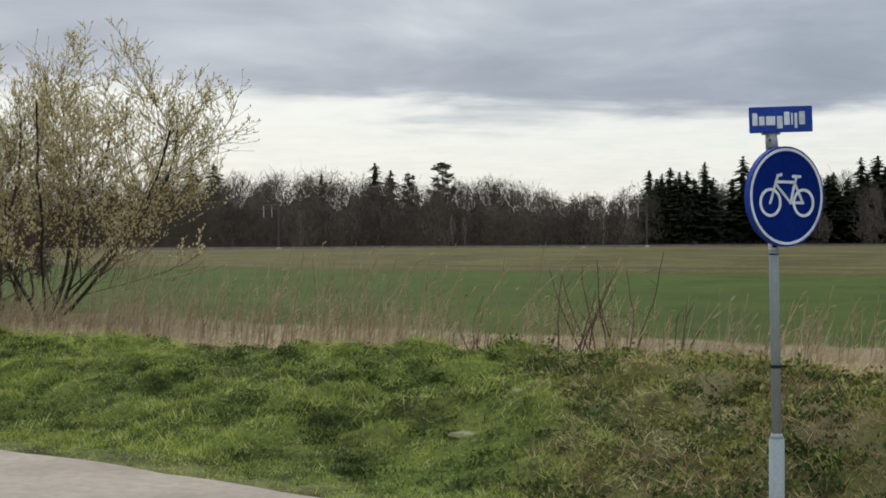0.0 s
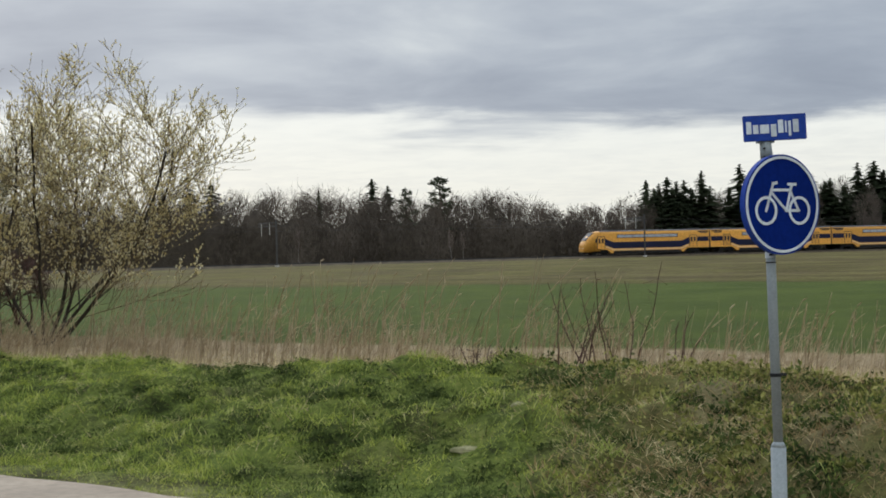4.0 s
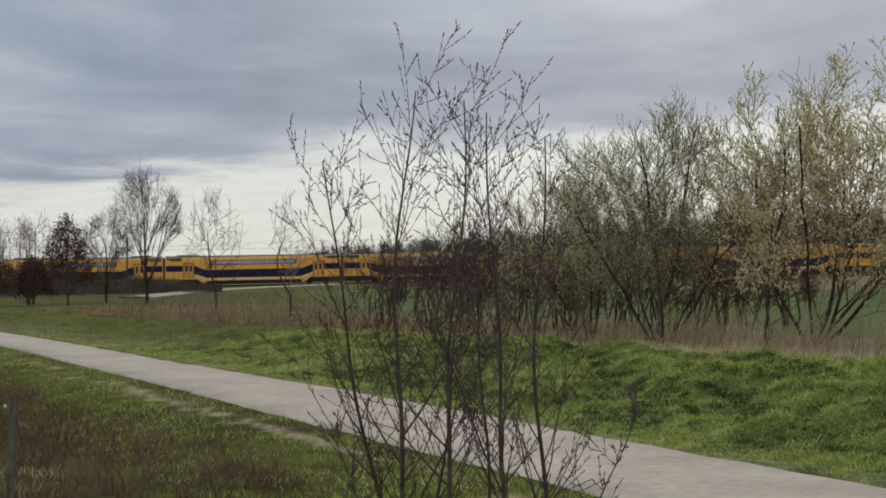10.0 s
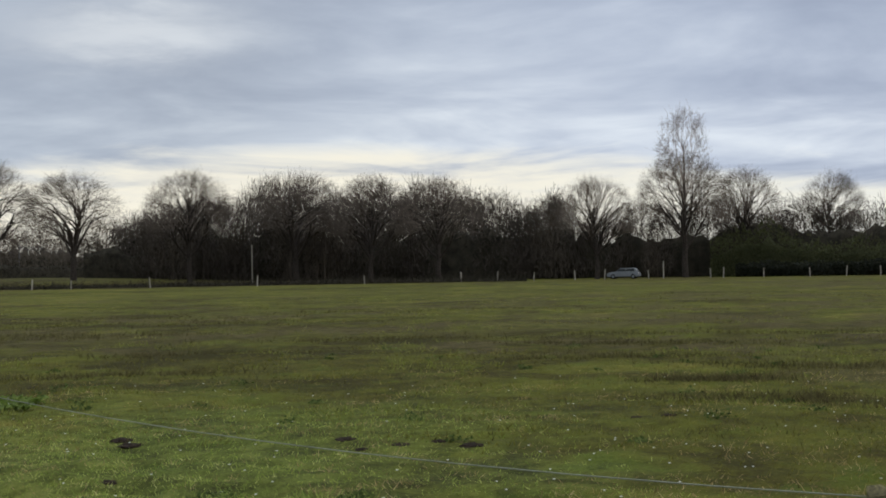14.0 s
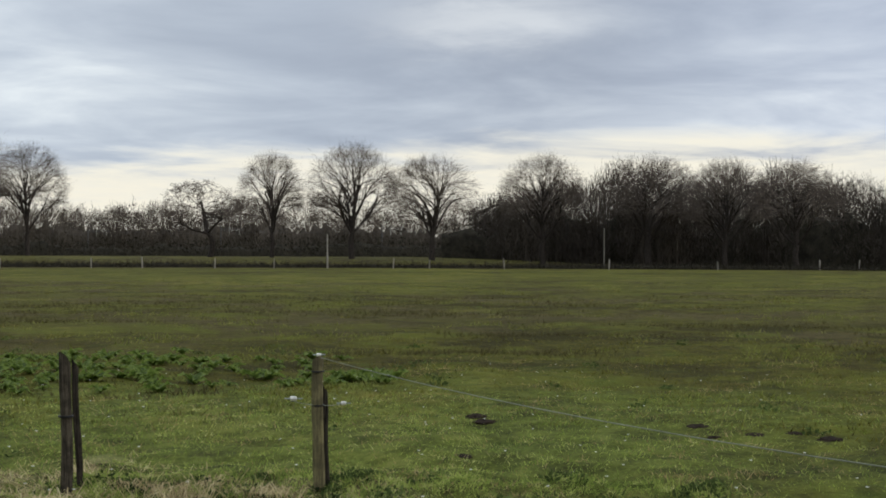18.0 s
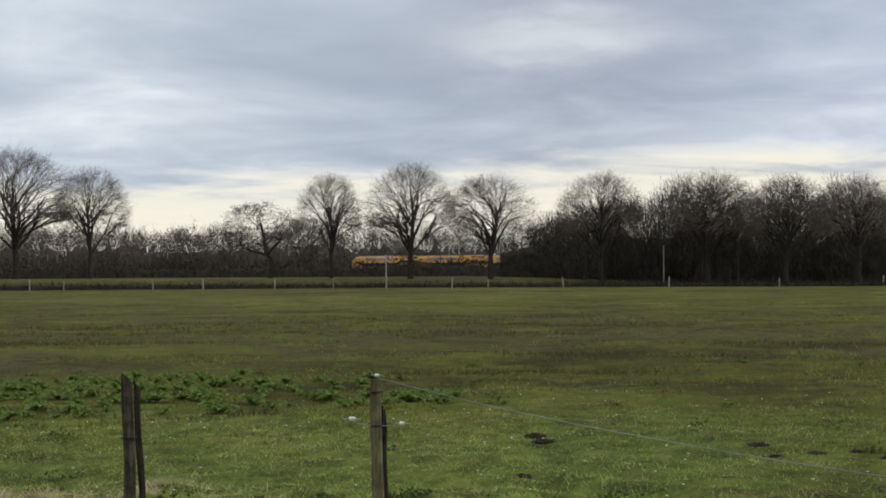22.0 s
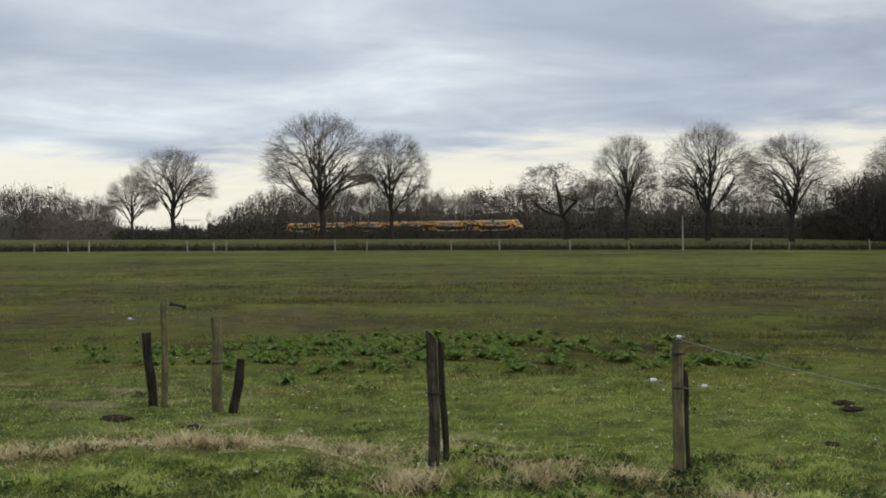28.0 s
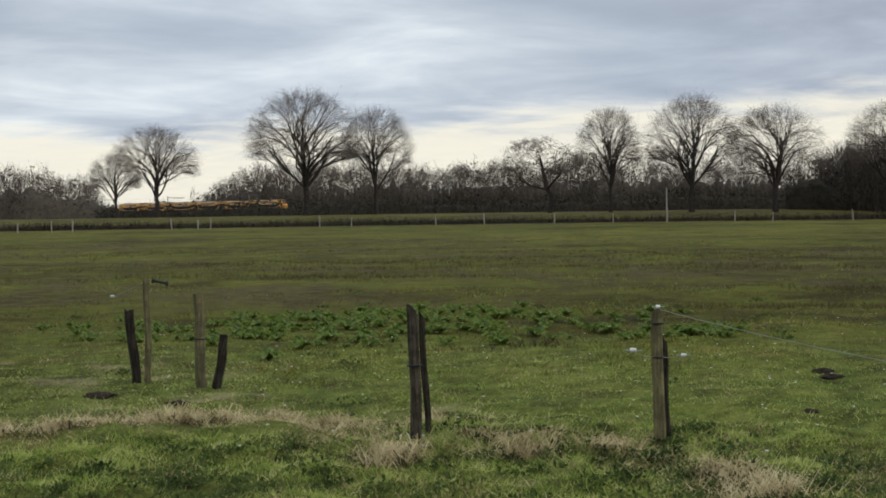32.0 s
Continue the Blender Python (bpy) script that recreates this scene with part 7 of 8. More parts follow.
def farmhouse():
    t = thing("farmhouse", "old brick farmhouse under a huge dark thatched roof with white verges", "farmhouse", farm_frame(86.35, 188))
    x0, x1, dep, eave, ridge = -8.35, 8.25, 11.0, 2.35, 8.75
    # walls with openings left for door and windows
    wall = bmesh.new()
    for a, b, lo, hi in ((x0 + 0.2, -7.0, 0, eave + 0.1), (-7.0, -6.2, 0, 1.15), (-7.0, -6.2, 1.95, eave + 0.1), (-6.2, -4.9, 0, eave + 0.1), (-4.9, -4.1, 0, 1.15), (-4.9, -4.1, 1.95, eave + 0.1), (-4.1, -2.6, 0, eave + 0.1), (-2.6, 0.4, 2.15, eave + 0.1), (0.4, x1 - 0.2, 0, eave + 0.1)):
        box(wall, a, 0.4, lo, b, 0.75, hi)
    part("front_wall", wall, M["brick"], t, "weathered brown brick wall")
    part("back_wall", box(bmesh.new(), x0 + 0.2, dep - 0.35, 0, x1 - 0.2, dep, eave + 0.1), M["brick"], t)
    for a, top_at in ((x0 + 0.2, 6.2), (x1 - 0.55, ridge - 0.4)):
        half = dep / 2
        if top_at > 7:
            out = [(0.75, 0), (dep - 0.35, 0), (dep - 0.35, eave), (half, top_at), (0.75, eave)]
        else:
            k = (top_at - eave) / (ridge - eave)
            out = [(0.75, 0), (dep - 0.35, 0), (dep - 0.35, eave), (dep - half * k, top_at), (half * k, top_at), (0.75, eave)]
        lo = [(a, y, z) for y, z in out]
        hi = [(a + 0.35, y, z) for y, z in out]
        n = len(out)
        part("gable_wall", prism(lo + hi, [tuple(range(n)), tuple(range(2 * n - 1, n - 1, -1))] + [(i, (i + 1) % n, n + (i + 1) % n, n + i) for i in range(n)]), M["brick"], t)
    # thatch: two thick slopes and a half hip
    half, th = dep / 2, 0.38
    zc, yc = 6.25, half * (6.25 - eave) / (ridge - eave)
    hip_x = -6.1
    nx, nz = 22, 10
    def slope(front):
        bm = bmesh.new()
        r = np.random.RandomState(3 if front else 4)
        grid = []
        for layer in (0, 1):
            rows = []
            for k in range(nz + 1):
                f = k / nz
                zz, yy = eave + (ridge - eave) * f, half * f
                left = x0 if zz <= zc else x0 + (hip_x - x0) * (zz - zc) / (ridge - zc)
                rows.append([bm.verts.new((left + (x1 - left) * i / nx, (yy if front else dep - yy) + (0 if layer else 0.0), zz + (th if layer else 0) + (r.normal(0, 0.03) if layer else 0) - 0.10 * math.sin(math.pi * i / nx) * f * layer)) for i in range(nx + 1)])
            grid.append(rows)
        for rows in grid:
            for k in range(nz):
                for i in range(nx):
                    bm.faces.new((rows[k][i], rows[k][i + 1], rows[k + 1][i + 1], rows[k + 1][i]))
        a, b = grid
        for i in range(nx):
            bm.faces.new((a[0][i], a[0][i + 1], b[0][i + 1], b[0][i]))
            bm.faces.new((a[nz][i], a[nz][i + 1], b[nz][i + 1], b[nz][i]))
        for k in range(nz):
            for i in (0, nx):
                bm.faces.new((a[k][i], a[k + 1][i], b[k + 1][i], b[k][i]))
        bmesh.ops.recalc_face_normals(bm, faces=bm.faces)
        return bm
    part("front_thatch", slope(True), M["thatch"], t, "dark weathered thatch", True)
    part("rear_thatch", slope(False), M["thatch"], t, "", True)
    part("hip_thatch", prism([(x0, yc, zc), (x0, dep - yc, zc), (hip_x, half, ridge), (x0, yc, zc + th), (x0, dep - yc, zc + th), (hip_x, half, ridge + th)], [(0, 1, 2), (5, 4, 3), (0, 3, 4, 1), (1, 4, 5, 2), (2, 5, 3, 0)]), M["thatch"], t)
    part("ridge", rod(bmesh.new(), (hip_x, half, ridge + th), (x1, half, ridge + th), 0.16, 0.16, 8), M["thatch"], t, "rounded ridge")
    def verge(x, z_end):
        k = (z_end - eave) / (ridge - eave)
        p, q = Vector((x, -0.12, eave - 0.1)), Vector((x, half * k, z_end + 0.3))
        bm = bmesh.new()
        w = Vector((0, 0, 0.46))
        o = Vector((0.30, 0, 0))
        v = [p, q, q + w, p + w]
        lo = [bm.verts.new(a - o / 2 - Vector((0, 0.12, 0))) for a in v]
        hi = [bm.verts.new(a + o / 2 - Vector((0, 0.12, 0))) for a in v]
        bm.faces.new(lo)
        bm.faces.new(hi[::-1])
        for i in range(4):
            bm.faces.new((lo[i], hi[i], hi[(i + 1) % 4], lo[(i + 1) % 4]))
        bmesh.ops.recalc_face_normals(bm, faces=bm.faces)
        return bm
    part("verge_board", verge(x0 - 0.1, zc), M["white_paint"], t, "white painted verge board")
    part("verge_board", verge(x1 + 0.1, ridge), M["white_paint"], t, "white painted verge board")
    for a in (-7.0, -4.9):
        w = part("stable_window", box(bmesh.new(), a, 0.55, 1.15, a + 0.8, 0.62, 1.95), M["pane"], t, "small dark stable window")
        part("sill", box(bmesh.new(), a - 0.08, 0.30, 1.07, a + 0.88, 0.5, 1.15), M["brick"], w)
        part("mullion", box(bmesh.new(), a + 0.37, 0.52, 1.15, a + 0.43, 0.56, 1.95), M["dark_board"], w)
    for i in range(2):
        d = part("barn_door", box(bmesh.new(), -2.58 + i * 1.49, 0.48, 0.03, -1.11 + i * 1.49, 0.56, 2.14, 0.01), M["green_door"], t, "dark green barn door leaf")
        for k in range(5):
            part("plank", box(bmesh.new(), -2.56 + i * 1.49 + k * 0.29, 0.45, 0.06, -2.56 + i * 1.49 + k * 0.29 + 0.27, 0.48, 2.1), M["green_door"], d)
    part("lintel", box(bmesh.new(), -2.7, 0.38, 2.15, 0.5, 0.42, 2.3), M["green_door"], t)


def annex():
    t = thing("farm_annex", "low dark boarded house with a blue-grey tiled roof and white window", "house", farm_frame(86.35, 188))
    a, b, y0, y1, ev, rd = 8.9, 13.6, 1.2, 8.2, 3.75, 6.3
    wall = bmesh.new()
    for p, q, lo, hi in ((a, 11.45, 0, ev), (11.45, 12.75, 0, 1.0), (11.45, 12.75, 3.35, ev), (12.75, b, 0, ev)):
        box(wall, p, y0, lo, q, y0 + 0.25, hi)
    part("front_wall", wall, M["dark_board"], t, "dark boarded wall")
    part("back_wall", box(bmesh.new(), a, y1 - 0.25, 0, b, y1, ev), M["dark_board"], t)
    ym = (y0 + y1) / 2
    for x in (a, b - 0.25):
        out = [(y0 + 0.25, 0), (y1 - 0.25, 0), (y1 - 0.25, ev), (ym, rd - 0.1), (y0 + 0.25, ev)]
        part("gable_wall", prism([(x, y, z) for y, z in out] + [(x + 0.25, y, z) for y, z in out], [(0, 1, 2, 3, 4), (9, 8, 7, 6, 5)] + [(i, (i + 1) % 5, 5 + (i + 1) % 5, 5 + i) for i in range(5)]), M["dark_board"], t)
    for s in (0, 1):
        e = [(a - 0.2, y0 - 0.35, ev - 0.2), (b + 0.25, y0 - 0.35, ev - 0.2), (b + 0.25, ym, rd), (a - 0.2, ym, rd)]
        if s:
            e = [(x, y0 + y1 - y, z) for x, y, z in e]
        roof = part("roof_slope", prism(e + [(x, y, z + 0.16) for x, y, z in e], [(0, 1, 2, 3), (7, 6, 5, 4), (0, 4, 5, 1), (1, 5, 6, 2), (2, 6, 7, 3), (3, 7, 4, 0)]), M["slate"], t, "blue-grey tiled slope")
        for k in range(1, 9):
            f = k / 9
            y, z = (y0 - 0.35 + (ym - y0 + 0.35) * f), ev - 0.2 + (rd - ev + 0.2) * f + 0.17
            y = y0 + y1 - y if s else y
            part("tile_course", box(bmesh.new(), a - 0.2, y - 0.06, z - 0.03, b + 0.25, y + 0.06, z - 0.005), M["slate"], roof)
    part("gutter", rod(bmesh.new(), (a - 0.1, y0 - 0.4, ev - 0.22), (b + 0.2, y0 - 0.4, ev - 0.22), 0.08, 0.08, 8), M["dark_board"], t)
    part("chimney", box(bmesh.new(), 12.6, ym - 0.3, rd - 0.4, 13.2, ym + 0.3, rd + 0.75, 0.02), M["brick"], t)
    part("chimney_foot", box(bmesh.new(), 12.45, ym - 0.62, rd - 0.42, 13.35, ym - 0.31, rd + 0.08, 0.02), M["concrete"], t, "pale lead flashing")
    w = part("window_frame", box(bmesh.new(), 11.45, y0 + 0.08, 1.0, 12.75, y0 + 0.12, 3.35), M["pane"], t, "tall window pane")
    for p in ((11.45, 1.0, 11.6, 3.35), (12.6, 1.0, 12.75, 3.35), (11.6, 1.0, 12.6, 1.14), (11.6, 3.2, 12.6, 3.35), (11.6, 2.35, 12.6, 2.5)):
        part("frame_bar", box(bmesh.new(), p[0], y0 - 0.03, p[1], p[2], y0 + 0.08, p[3]), M["white_paint"], w, "white frame bar")
    side = part("side_window", box(bmesh.new(), 9.0, y0 - 0.03, 2.05, 9.62, y0 - 0.005, 3.3), M["pane"], t, "small dark side window")
    for p in ((8.92, 2.0, 9.02, 3.35), (9.6, 1.2, 9.70, 3.35), (9.02, 3.25, 9.6, 3.35), (9.02, 2.0, 9.6, 2.1)):
        part("frame_bar", box(bmesh.new(), p[0], y0 - 0.07, p[1], p[2], y0 - 0.03, p[3]), M["pale_post"], side, "grey-white frame bar")
    part("side_door", box(bmesh.new(), 10.6, y0 - 0.05, 0.02, 10.95, y0 - 0.005, 1.9), M["slate"], t, "narrow grey door")


farmhouse()
annex()
thicket("border_hedge", "low clipped dark hedge under the farmhouse wall", 84.0, 85.9, 186.6, 187.2, lambda az: -0.20, 900, 41, M["hedge"], 0.1)
slab_bm = bmesh.new()
box(slab_bm, -3.0, -2.2, -0.1, 22.0, 0.3, 0.10)
yard = part("farm_yard", slab_bm, M["concrete"])
yard.matrix_basis = farm_frame(86.35, 186)
tagged(yard, "pale concrete yard strip before the farm", "yard", kind="structure")
slab_bm = bmesh.new()
box(slab_bm, -8.0, -1.6, -0.1, 10.0, 1.6, 0.14)
lane = part("farm_lane", slab_bm, M["concrete"])
lane.matrix_basis = farm_frame(40.0, 170, -40)
tagged(lane, "pale concrete lane towards the railway", "lane", kind="structure")


def car(az, d, mat, label, turn, tall=1.5, length=4.2):
    t = thing("parked_car", label, "car", farm_frame(az, d, turn) @ Matrix.Translation((0, 0, land1(*P(az, d)[:2]))), "parked cars")
    L, w = length / 2, 0.86
    prof = [(-L, 0.35), (-L + 0.1, 0.75), (-L + 0.25, 0.92), (L - 1.15, 0.95), (L - 0.15, 0.78), (L, 0.5), (L - 0.05, 0.28), (-L + 0.05, 0.28)]
    bm = slab(bmesh.new(), prof, -w, w)
    bmesh.ops.bevel(bm, geom=list(bm.edges), offset=0.05, segments=2, affect="EDGES")
    part("body", bm, M[mat], t, "", True)
    cabp = [(-L + 0.22, 0.90), (-L + 0.55, tall - 0.05), (-L + 0.9, tall), (0.35, tall - 0.02), (L - 1.2, 0.93)]
    cb = slab(bmesh.new(), cabp, -w * 0.86, w * 0.86)
    bmesh.ops.bevel(cb, geom=list(cb.edges), offset=0.05, segments=2, affect="EDGES")
    part("cabin", cb, M[mat], t, "", True)
    for s in (-1, 1):
        y = s * w * 0.865
        for a, b in ((-L + 0.62, -0.45), (-0.35, 0.55)):
            part("side_window", slab(bmesh.new(), [(a, 0.98), (b + 0.15, 0.98), (b - 0.05, tall - 0.12), (a + 0.08, tall - 0.12)], y - 0.012, y + 0.012), M["pane"], t)
    part("windscreen", prism([(0.45, -0.66, tall - 0.07), (0.45, 0.66, tall - 0.07), (L - 1.26, 0.70, 1.0), (L - 1.26, -0.70, 1.0), (0.42, -0.66, tall - 0.12), (0.42, 0.66, tall - 0.12), (L - 1.3, 0.70, 0.95), (L - 1.3, -0.70, 0.95)],
                             [(0, 1, 2, 3), (7, 6, 5, 4), (0, 4, 5, 1), (1, 5, 6, 2), (2, 6, 7, 3), (3, 7, 4, 0)]), M["pane"], t)
    for x in (-L + 0.8, L - 0.8):
        for s in (-1, 1):
            w0 = part("wheel", rod(bmesh.new(), (x, s * (w - 0.2), 0.31), (x, s * (w + 0.01), 0.31), 0.31, 0.31, 18), M["tyre"], t)
            part("rim", rod(bmesh.new(), (x, s * (w - 0.1), 0.31), (x, s * (w + 0.02), 0.31), 0.19, 0.18, 14), M["car_grey"], w0)
    for s in (-1, 1):
        part("headlight", box(bmesh.new(), L - 0.14, s * 0.66 - 0.14, 0.58, L - 0.02, s * 0.66 + 0.14, 0.70, 0.02), M["sign_white"], t)


car(77.48, 190, "car_white", "white parked hatchback beside the hedge", 100, 1.55)
car(76.55, 191, "car_grey", "grey parked car with pale roof beside the hedge", 20, 1.35)
car(102.0, 180, "car_grey", "silver grey car parked at the wood's edge", 170, 1.4)


# ------------------------------------------------------------------ grasses, reeds and weeds
def blades(name, label, x, y, length, width, lean, mat, seed, tuft=1, tuft_r=0.08, category="grass", drift=(0.0, 0.0), short=False, droop=False):
    """Tapered bent blades, two faces each, rooted on the land, in tufts."""
    r = np.random.RandomState(seed)
    n = len(x) * tuft
    x, y = np.repeat(x, tuft) + r.normal(0, tuft_r, n), np.repeat(y, tuft) + r.normal(0, tuft_r, n)
    z = surface(x, y) - 0.01
    L = np.repeat(length, tuft) * r.uniform(0.5, 1.1, n)
    a = r.uniform(0, 6.28, n)
    out = lean * r.uniform(0.3, 1.3, n)
    dx, dy = np.cos(a) * out + drift[0], np.sin(a) * out + drift[1]
    k = 1 / np.sqrt(1 + dx * dx + dy * dy)
    v = r.uniform(0, 6.28, n)
    wx, wy = np.cos(v) * width * r.uniform(0.6, 1.3, n), np.sin(v) * width * r.uniform(0.6, 1.3, n)
    b = np.stack([x, y, z], 1)
    s = np.stack([wx, wy, np.zeros(n)], 1)
    m = b + np.stack([dx * k * L * 0.45, dy * k * L * 0.45, k * L * 0.6], 1)
    t = b + np.stack([dx * k * L * 1.15, dy * k * L * 1.15, k * L * (0.98 - 0.25 * np.minimum(out, 1.2))], 1)
    if droop:
        m = b + np.stack([np.cos(a) * L * 0.40, np.sin(a) * L * 0.40, L * r.uniform(0.30, 0.68, n)], 1)
        t = m + np.stack([np.cos(a) * L * r.uniform(0.3, 0.7, n), np.sin(a) * L * r.uniform(0.3, 0.7, n), -L * r.uniform(0.05, 0.5, n)], 1)
    if short:
        verts = np.stack([b - s, b + s, t + s * 0.2, t - s * 0.2], 1).reshape(-1, 3)
        ob = part_mesh(name, quads_mesh(name, verts, np.arange(4 * n).reshape(-1, 4)), M[mat])
        tagged(ob, label, category, kind="stuff")
        return
    verts = np.stack([b - s, b + s, m + s * 0.8, m - s * 0.8, t + s * 0.15, t - s * 0.15], 1).reshape(-1, 3)
    base = np.arange(n)[:, None] * 6
    q = np.concatenate([base + np.array([[0, 1, 2, 3]]), base + np.array([[3, 2, 4, 5]])])
    ob = part_mesh(name, quads_mesh(name, verts, q), M[mat])
    tagged(ob, label, category, kind="stuff")


def spots_by_path(seed, n, d0, d1, s0, s1):
    r = np.random.RandomState(seed)
    s, d = r.uniform(s0, s1, n), r.uniform(d0, d1, n)
    j = s / 0.8
    i = np.arange(len(EDGE_FINE))
    p = np.stack([np.interp(j, i, EDGE_FINE[:, c]) + np.interp(j, i, EDGE_NORMAL[:, c]) * d for c in (0, 1)], 1)
    return p[:, 0], p[:, 1]


def spots_polar(seed, n, az0, az1, d0, d1, power=1.0):
    r = np.random.RandomState(seed)
    az, d = np.radians(r.uniform(az0, az1, n)), d0 + (d1 - d0) * r.rand(n) ** power
    x, y = -np.sin(az) * d, np.cos(az) * d
    o, _ = off_path(x, y)
    keep = (o < -PATH_WIDTH - 0.25) | (o > 0.25)
    return x[keep], y[keep]


def poor_bank(x, y):
    """1 on the thin weedy stretch of the bank east of the sign, 0 on the lush one."""
    return 1 - soft(np.degrees(np.arctan2(-x, y)) + 2.5 * lumps(x, y, 3.0, 11), -9, -2)


def make_grass():
    R = np.random.RandomState
    # bank beyond the path: lush tufts on hummocks, dark herbs and shade in hollows
    x, y = spots_by_path(1, 21000, 0.4, 7.4, 62, 108)
    rise = 0.6 * lumps(x, y, 1.9, 8) + 0.6 * lumps(x, y, 0.9, 9)
    poor = poor_bank(x, y)
    g = R(2)
    lush = (rise + g.normal(0, 0.15, len(x)) > -0.22 + 0.45 * poor) & (g.rand(len(x)) > 0.86 * poor)
    dull = g.rand(len(x)) < 0.10 + 0.75 * soft(np.degrees(np.arctan2(-x, y)) + 3 * lumps(x, y, 3.0, 11), 14, 34)
    for sel, tint, label in ((lush & ~dull, "grass", "shaggy bright green grass in tufts on the bank"), (lush & dull, "meadow_green", "darker green grass in tufts on the bank")):
        blades("bank_grass", label, x[sel], y[sel], (0.055 + 0.12 * soft(rise[sel], -0.3, 0.7)) * (0.7 + 0.6 * g.rand(sel.sum()) ** 2), 0.0040, 1.1, tint, 3, 10, 0.06, drift=(0.14, -0.28), short=True)
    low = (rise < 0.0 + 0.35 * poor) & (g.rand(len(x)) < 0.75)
    blades("bank_herbs", "low dark green herbs and shade between the tufts of the bank", x[low], y[low], 0.05 + 0.07 * g.rand(low.sum()), 0.008, 1.2, "herb", 76, 7, 0.10, "weeds", short=True)
    x, y = spots_by_path(95, 9000, 0.5, 7.2, 62, 106)
    sel = R(196).rand(len(x)) > 0.75 * poor_bank(x, y)
    x, y = x[sel], y[sel]
    blades("bank_turf", "short dense turf under the tufts of the bank", x, y, 0.045 + 0.05 * R(96).rand(len(x)), 0.0042, 1.0, "meadow_green", 97, 10, 0.10, short=True)
    x, y = spots_by_path(77, 900, 0.6, 7.2, 70, 108)
    sel = (R(80).rand(len(x)) > 0.7 * poor_bank(x, y)) & (0.6 * lumps(x, y, 1.9, 8) + 0.6 * lumps(x, y, 0.9, 9) > -0.1)
    x, y = x[sel], y[sel]
    blades("tall_tufts", "taller shaggy tufts of fresh grass on the bank", x, y, 0.12 + 0.13 * R(78).rand(len(x)), 0.0042, 0.9, "meadow_green", 79, 22, 0.07, droop=True)
    x, y = spots_by_path(195, 1100, 5.4, 7.3, 62, 100)
    blades("crest_weeds", "withered grass along the bank's crest", x, y, 0.08 + 0.12 * R(197).rand(len(x)), 0.0045, 1.4, "withered", 198, 8, 0.14, "weeds", short=True)
    x, y = spots_by_path(192, 8000, 0.3, 7.6, 58, 86)
    sel = R(199).rand(len(x)) < poor_bank(x, y)
    x, y = x[sel], y[sel]
    blades("bank_brown_weeds", "brown withered weeds among the bank's herbs", x, y, 0.07 + 0.12 * R(193).rand(len(x)), 0.008, 1.3, "withered", 194, 7, 0.12, "weeds", short=True)
    x, y = spots_by_path(92, 7500, 0.4, 7.6, 58, 86)
    sel = R(191).rand(len(x)) < poor_bank(x, y) * np.maximum(soft(lumps(x, y, 1.5, 190), -0.6, 0.4), 1 - soft(off_path(x, y)[0], 1.4, 2.6))
    x, y = x[sel], y[sel]
    blades("bank_straw", "pale dead grass lying across the bank", x, y, 0.10 + 0.18 * R(93).rand(len(x)), 0.0058, 2.2, "dry_grass", 94, 7, 0.13, short=True)
    x, y = spots_by_path(4, 1300, 0.5, 7.0, 108, 175)
    blades("bank_grass", "grass on the farther bank", x, y, 0.12 + 0.12 * R(5).rand(len(x)), 0.009, 0.9, "olive_grass", 6, 8, 0.16, short=True)
    x, y = spots_by_path(7, 3000, 0.04, 0.9, 60, 120)
    blades("verge_grass", "short grass and straw along the path edge", x, y, 0.035 + 0.045 * R(8).rand(len(x)), 0.005, 1.0, "grass", 9, 9, 0.08, short=True)
    x, y = spots_by_path(70, 1500, 0.6, 7.6, 62, 100)
    blades("bank_straw", "dead pale grass lying in the bank's turf", x, y, 0.12 + 0.14 * R(71).rand(len(x)), 0.0034, 1.6, "dry_grass", 72, 6, 0.14, short=True)
    # near verge of the path
    x, y = spots_by_path(10, 3400, -5.2, -2.20, 80, 130)
    o = off_path(x, y)[0]
    bare = (o < -2.95) | (o > -2.70) | (R(98).rand(len(x)) < 0.15)
    x, y = x[bare], y[bare]
    blades("verge_grass", "grass between path and ditch", x, y, 0.07 + 0.07 * R(11).rand(len(x)), 0.005, 0.9, "meadow_green", 12, 8, 0.10, short=True)
    x, y = spots_by_path(73, 1300, -5.0, -2.25, 60, 82)
    blades("verge_grass", "grass under the saplings", x, y, 0.07 + 0.07 * R(74).rand(len(x)), 0.004, 0.9, "grass", 75, 9, 0.09, short=True)
    x, y = spots_by_path(13, 3600, -6.9, -4.1, 82, 160)
    blades("ditch_weeds", "red-brown dead weeds in the narrow ditch", x, y, 0.14 + 0.22 * R(14).rand(len(x)), 0.006, 0.7, "brown_weed", 15, 8, 0.16, "weeds")
    x, y = spots_by_path(16, 80, -7.2, -5.9, 82, 96)
    blades("dry_tufts", "pale dry grass at the fence foot", x, y, 0.12 + 0.14 * R(17).rand(len(x)), 0.003, 1.0, "reed", 18, 9, 0.12)
    # meadow before the near fence
    x, y = spots_polar(20, 10500, 88, 160, 11.0, 22.0, 0.9)
    az, d = np.degrees(np.arctan2(-x, y)), np.hypot(x, y)
    sel = R(26).rand(len(x)) < soft(az + 5 * lumps(x, y, 2.2, 27), 94, 128) * (1 - soft(d + 2 * lumps(x, y, 1.6, 28), 16, 22)) * 0.95
    x, y = x[sel], y[sel]
    blades("meadow_grass", "short green meadow grass near the fence", x, y, 0.04 + 0.05 * R(21).rand(len(x)) ** 2, 0.0055, 1.2, "meadow_green", 22, 10, 0.09, short=True)
    x, y = spots_polar(80, 4200, 112, 160, 8.0, 12.2, 0.8)
    rise = lumps(x, y, 1.1, 10)
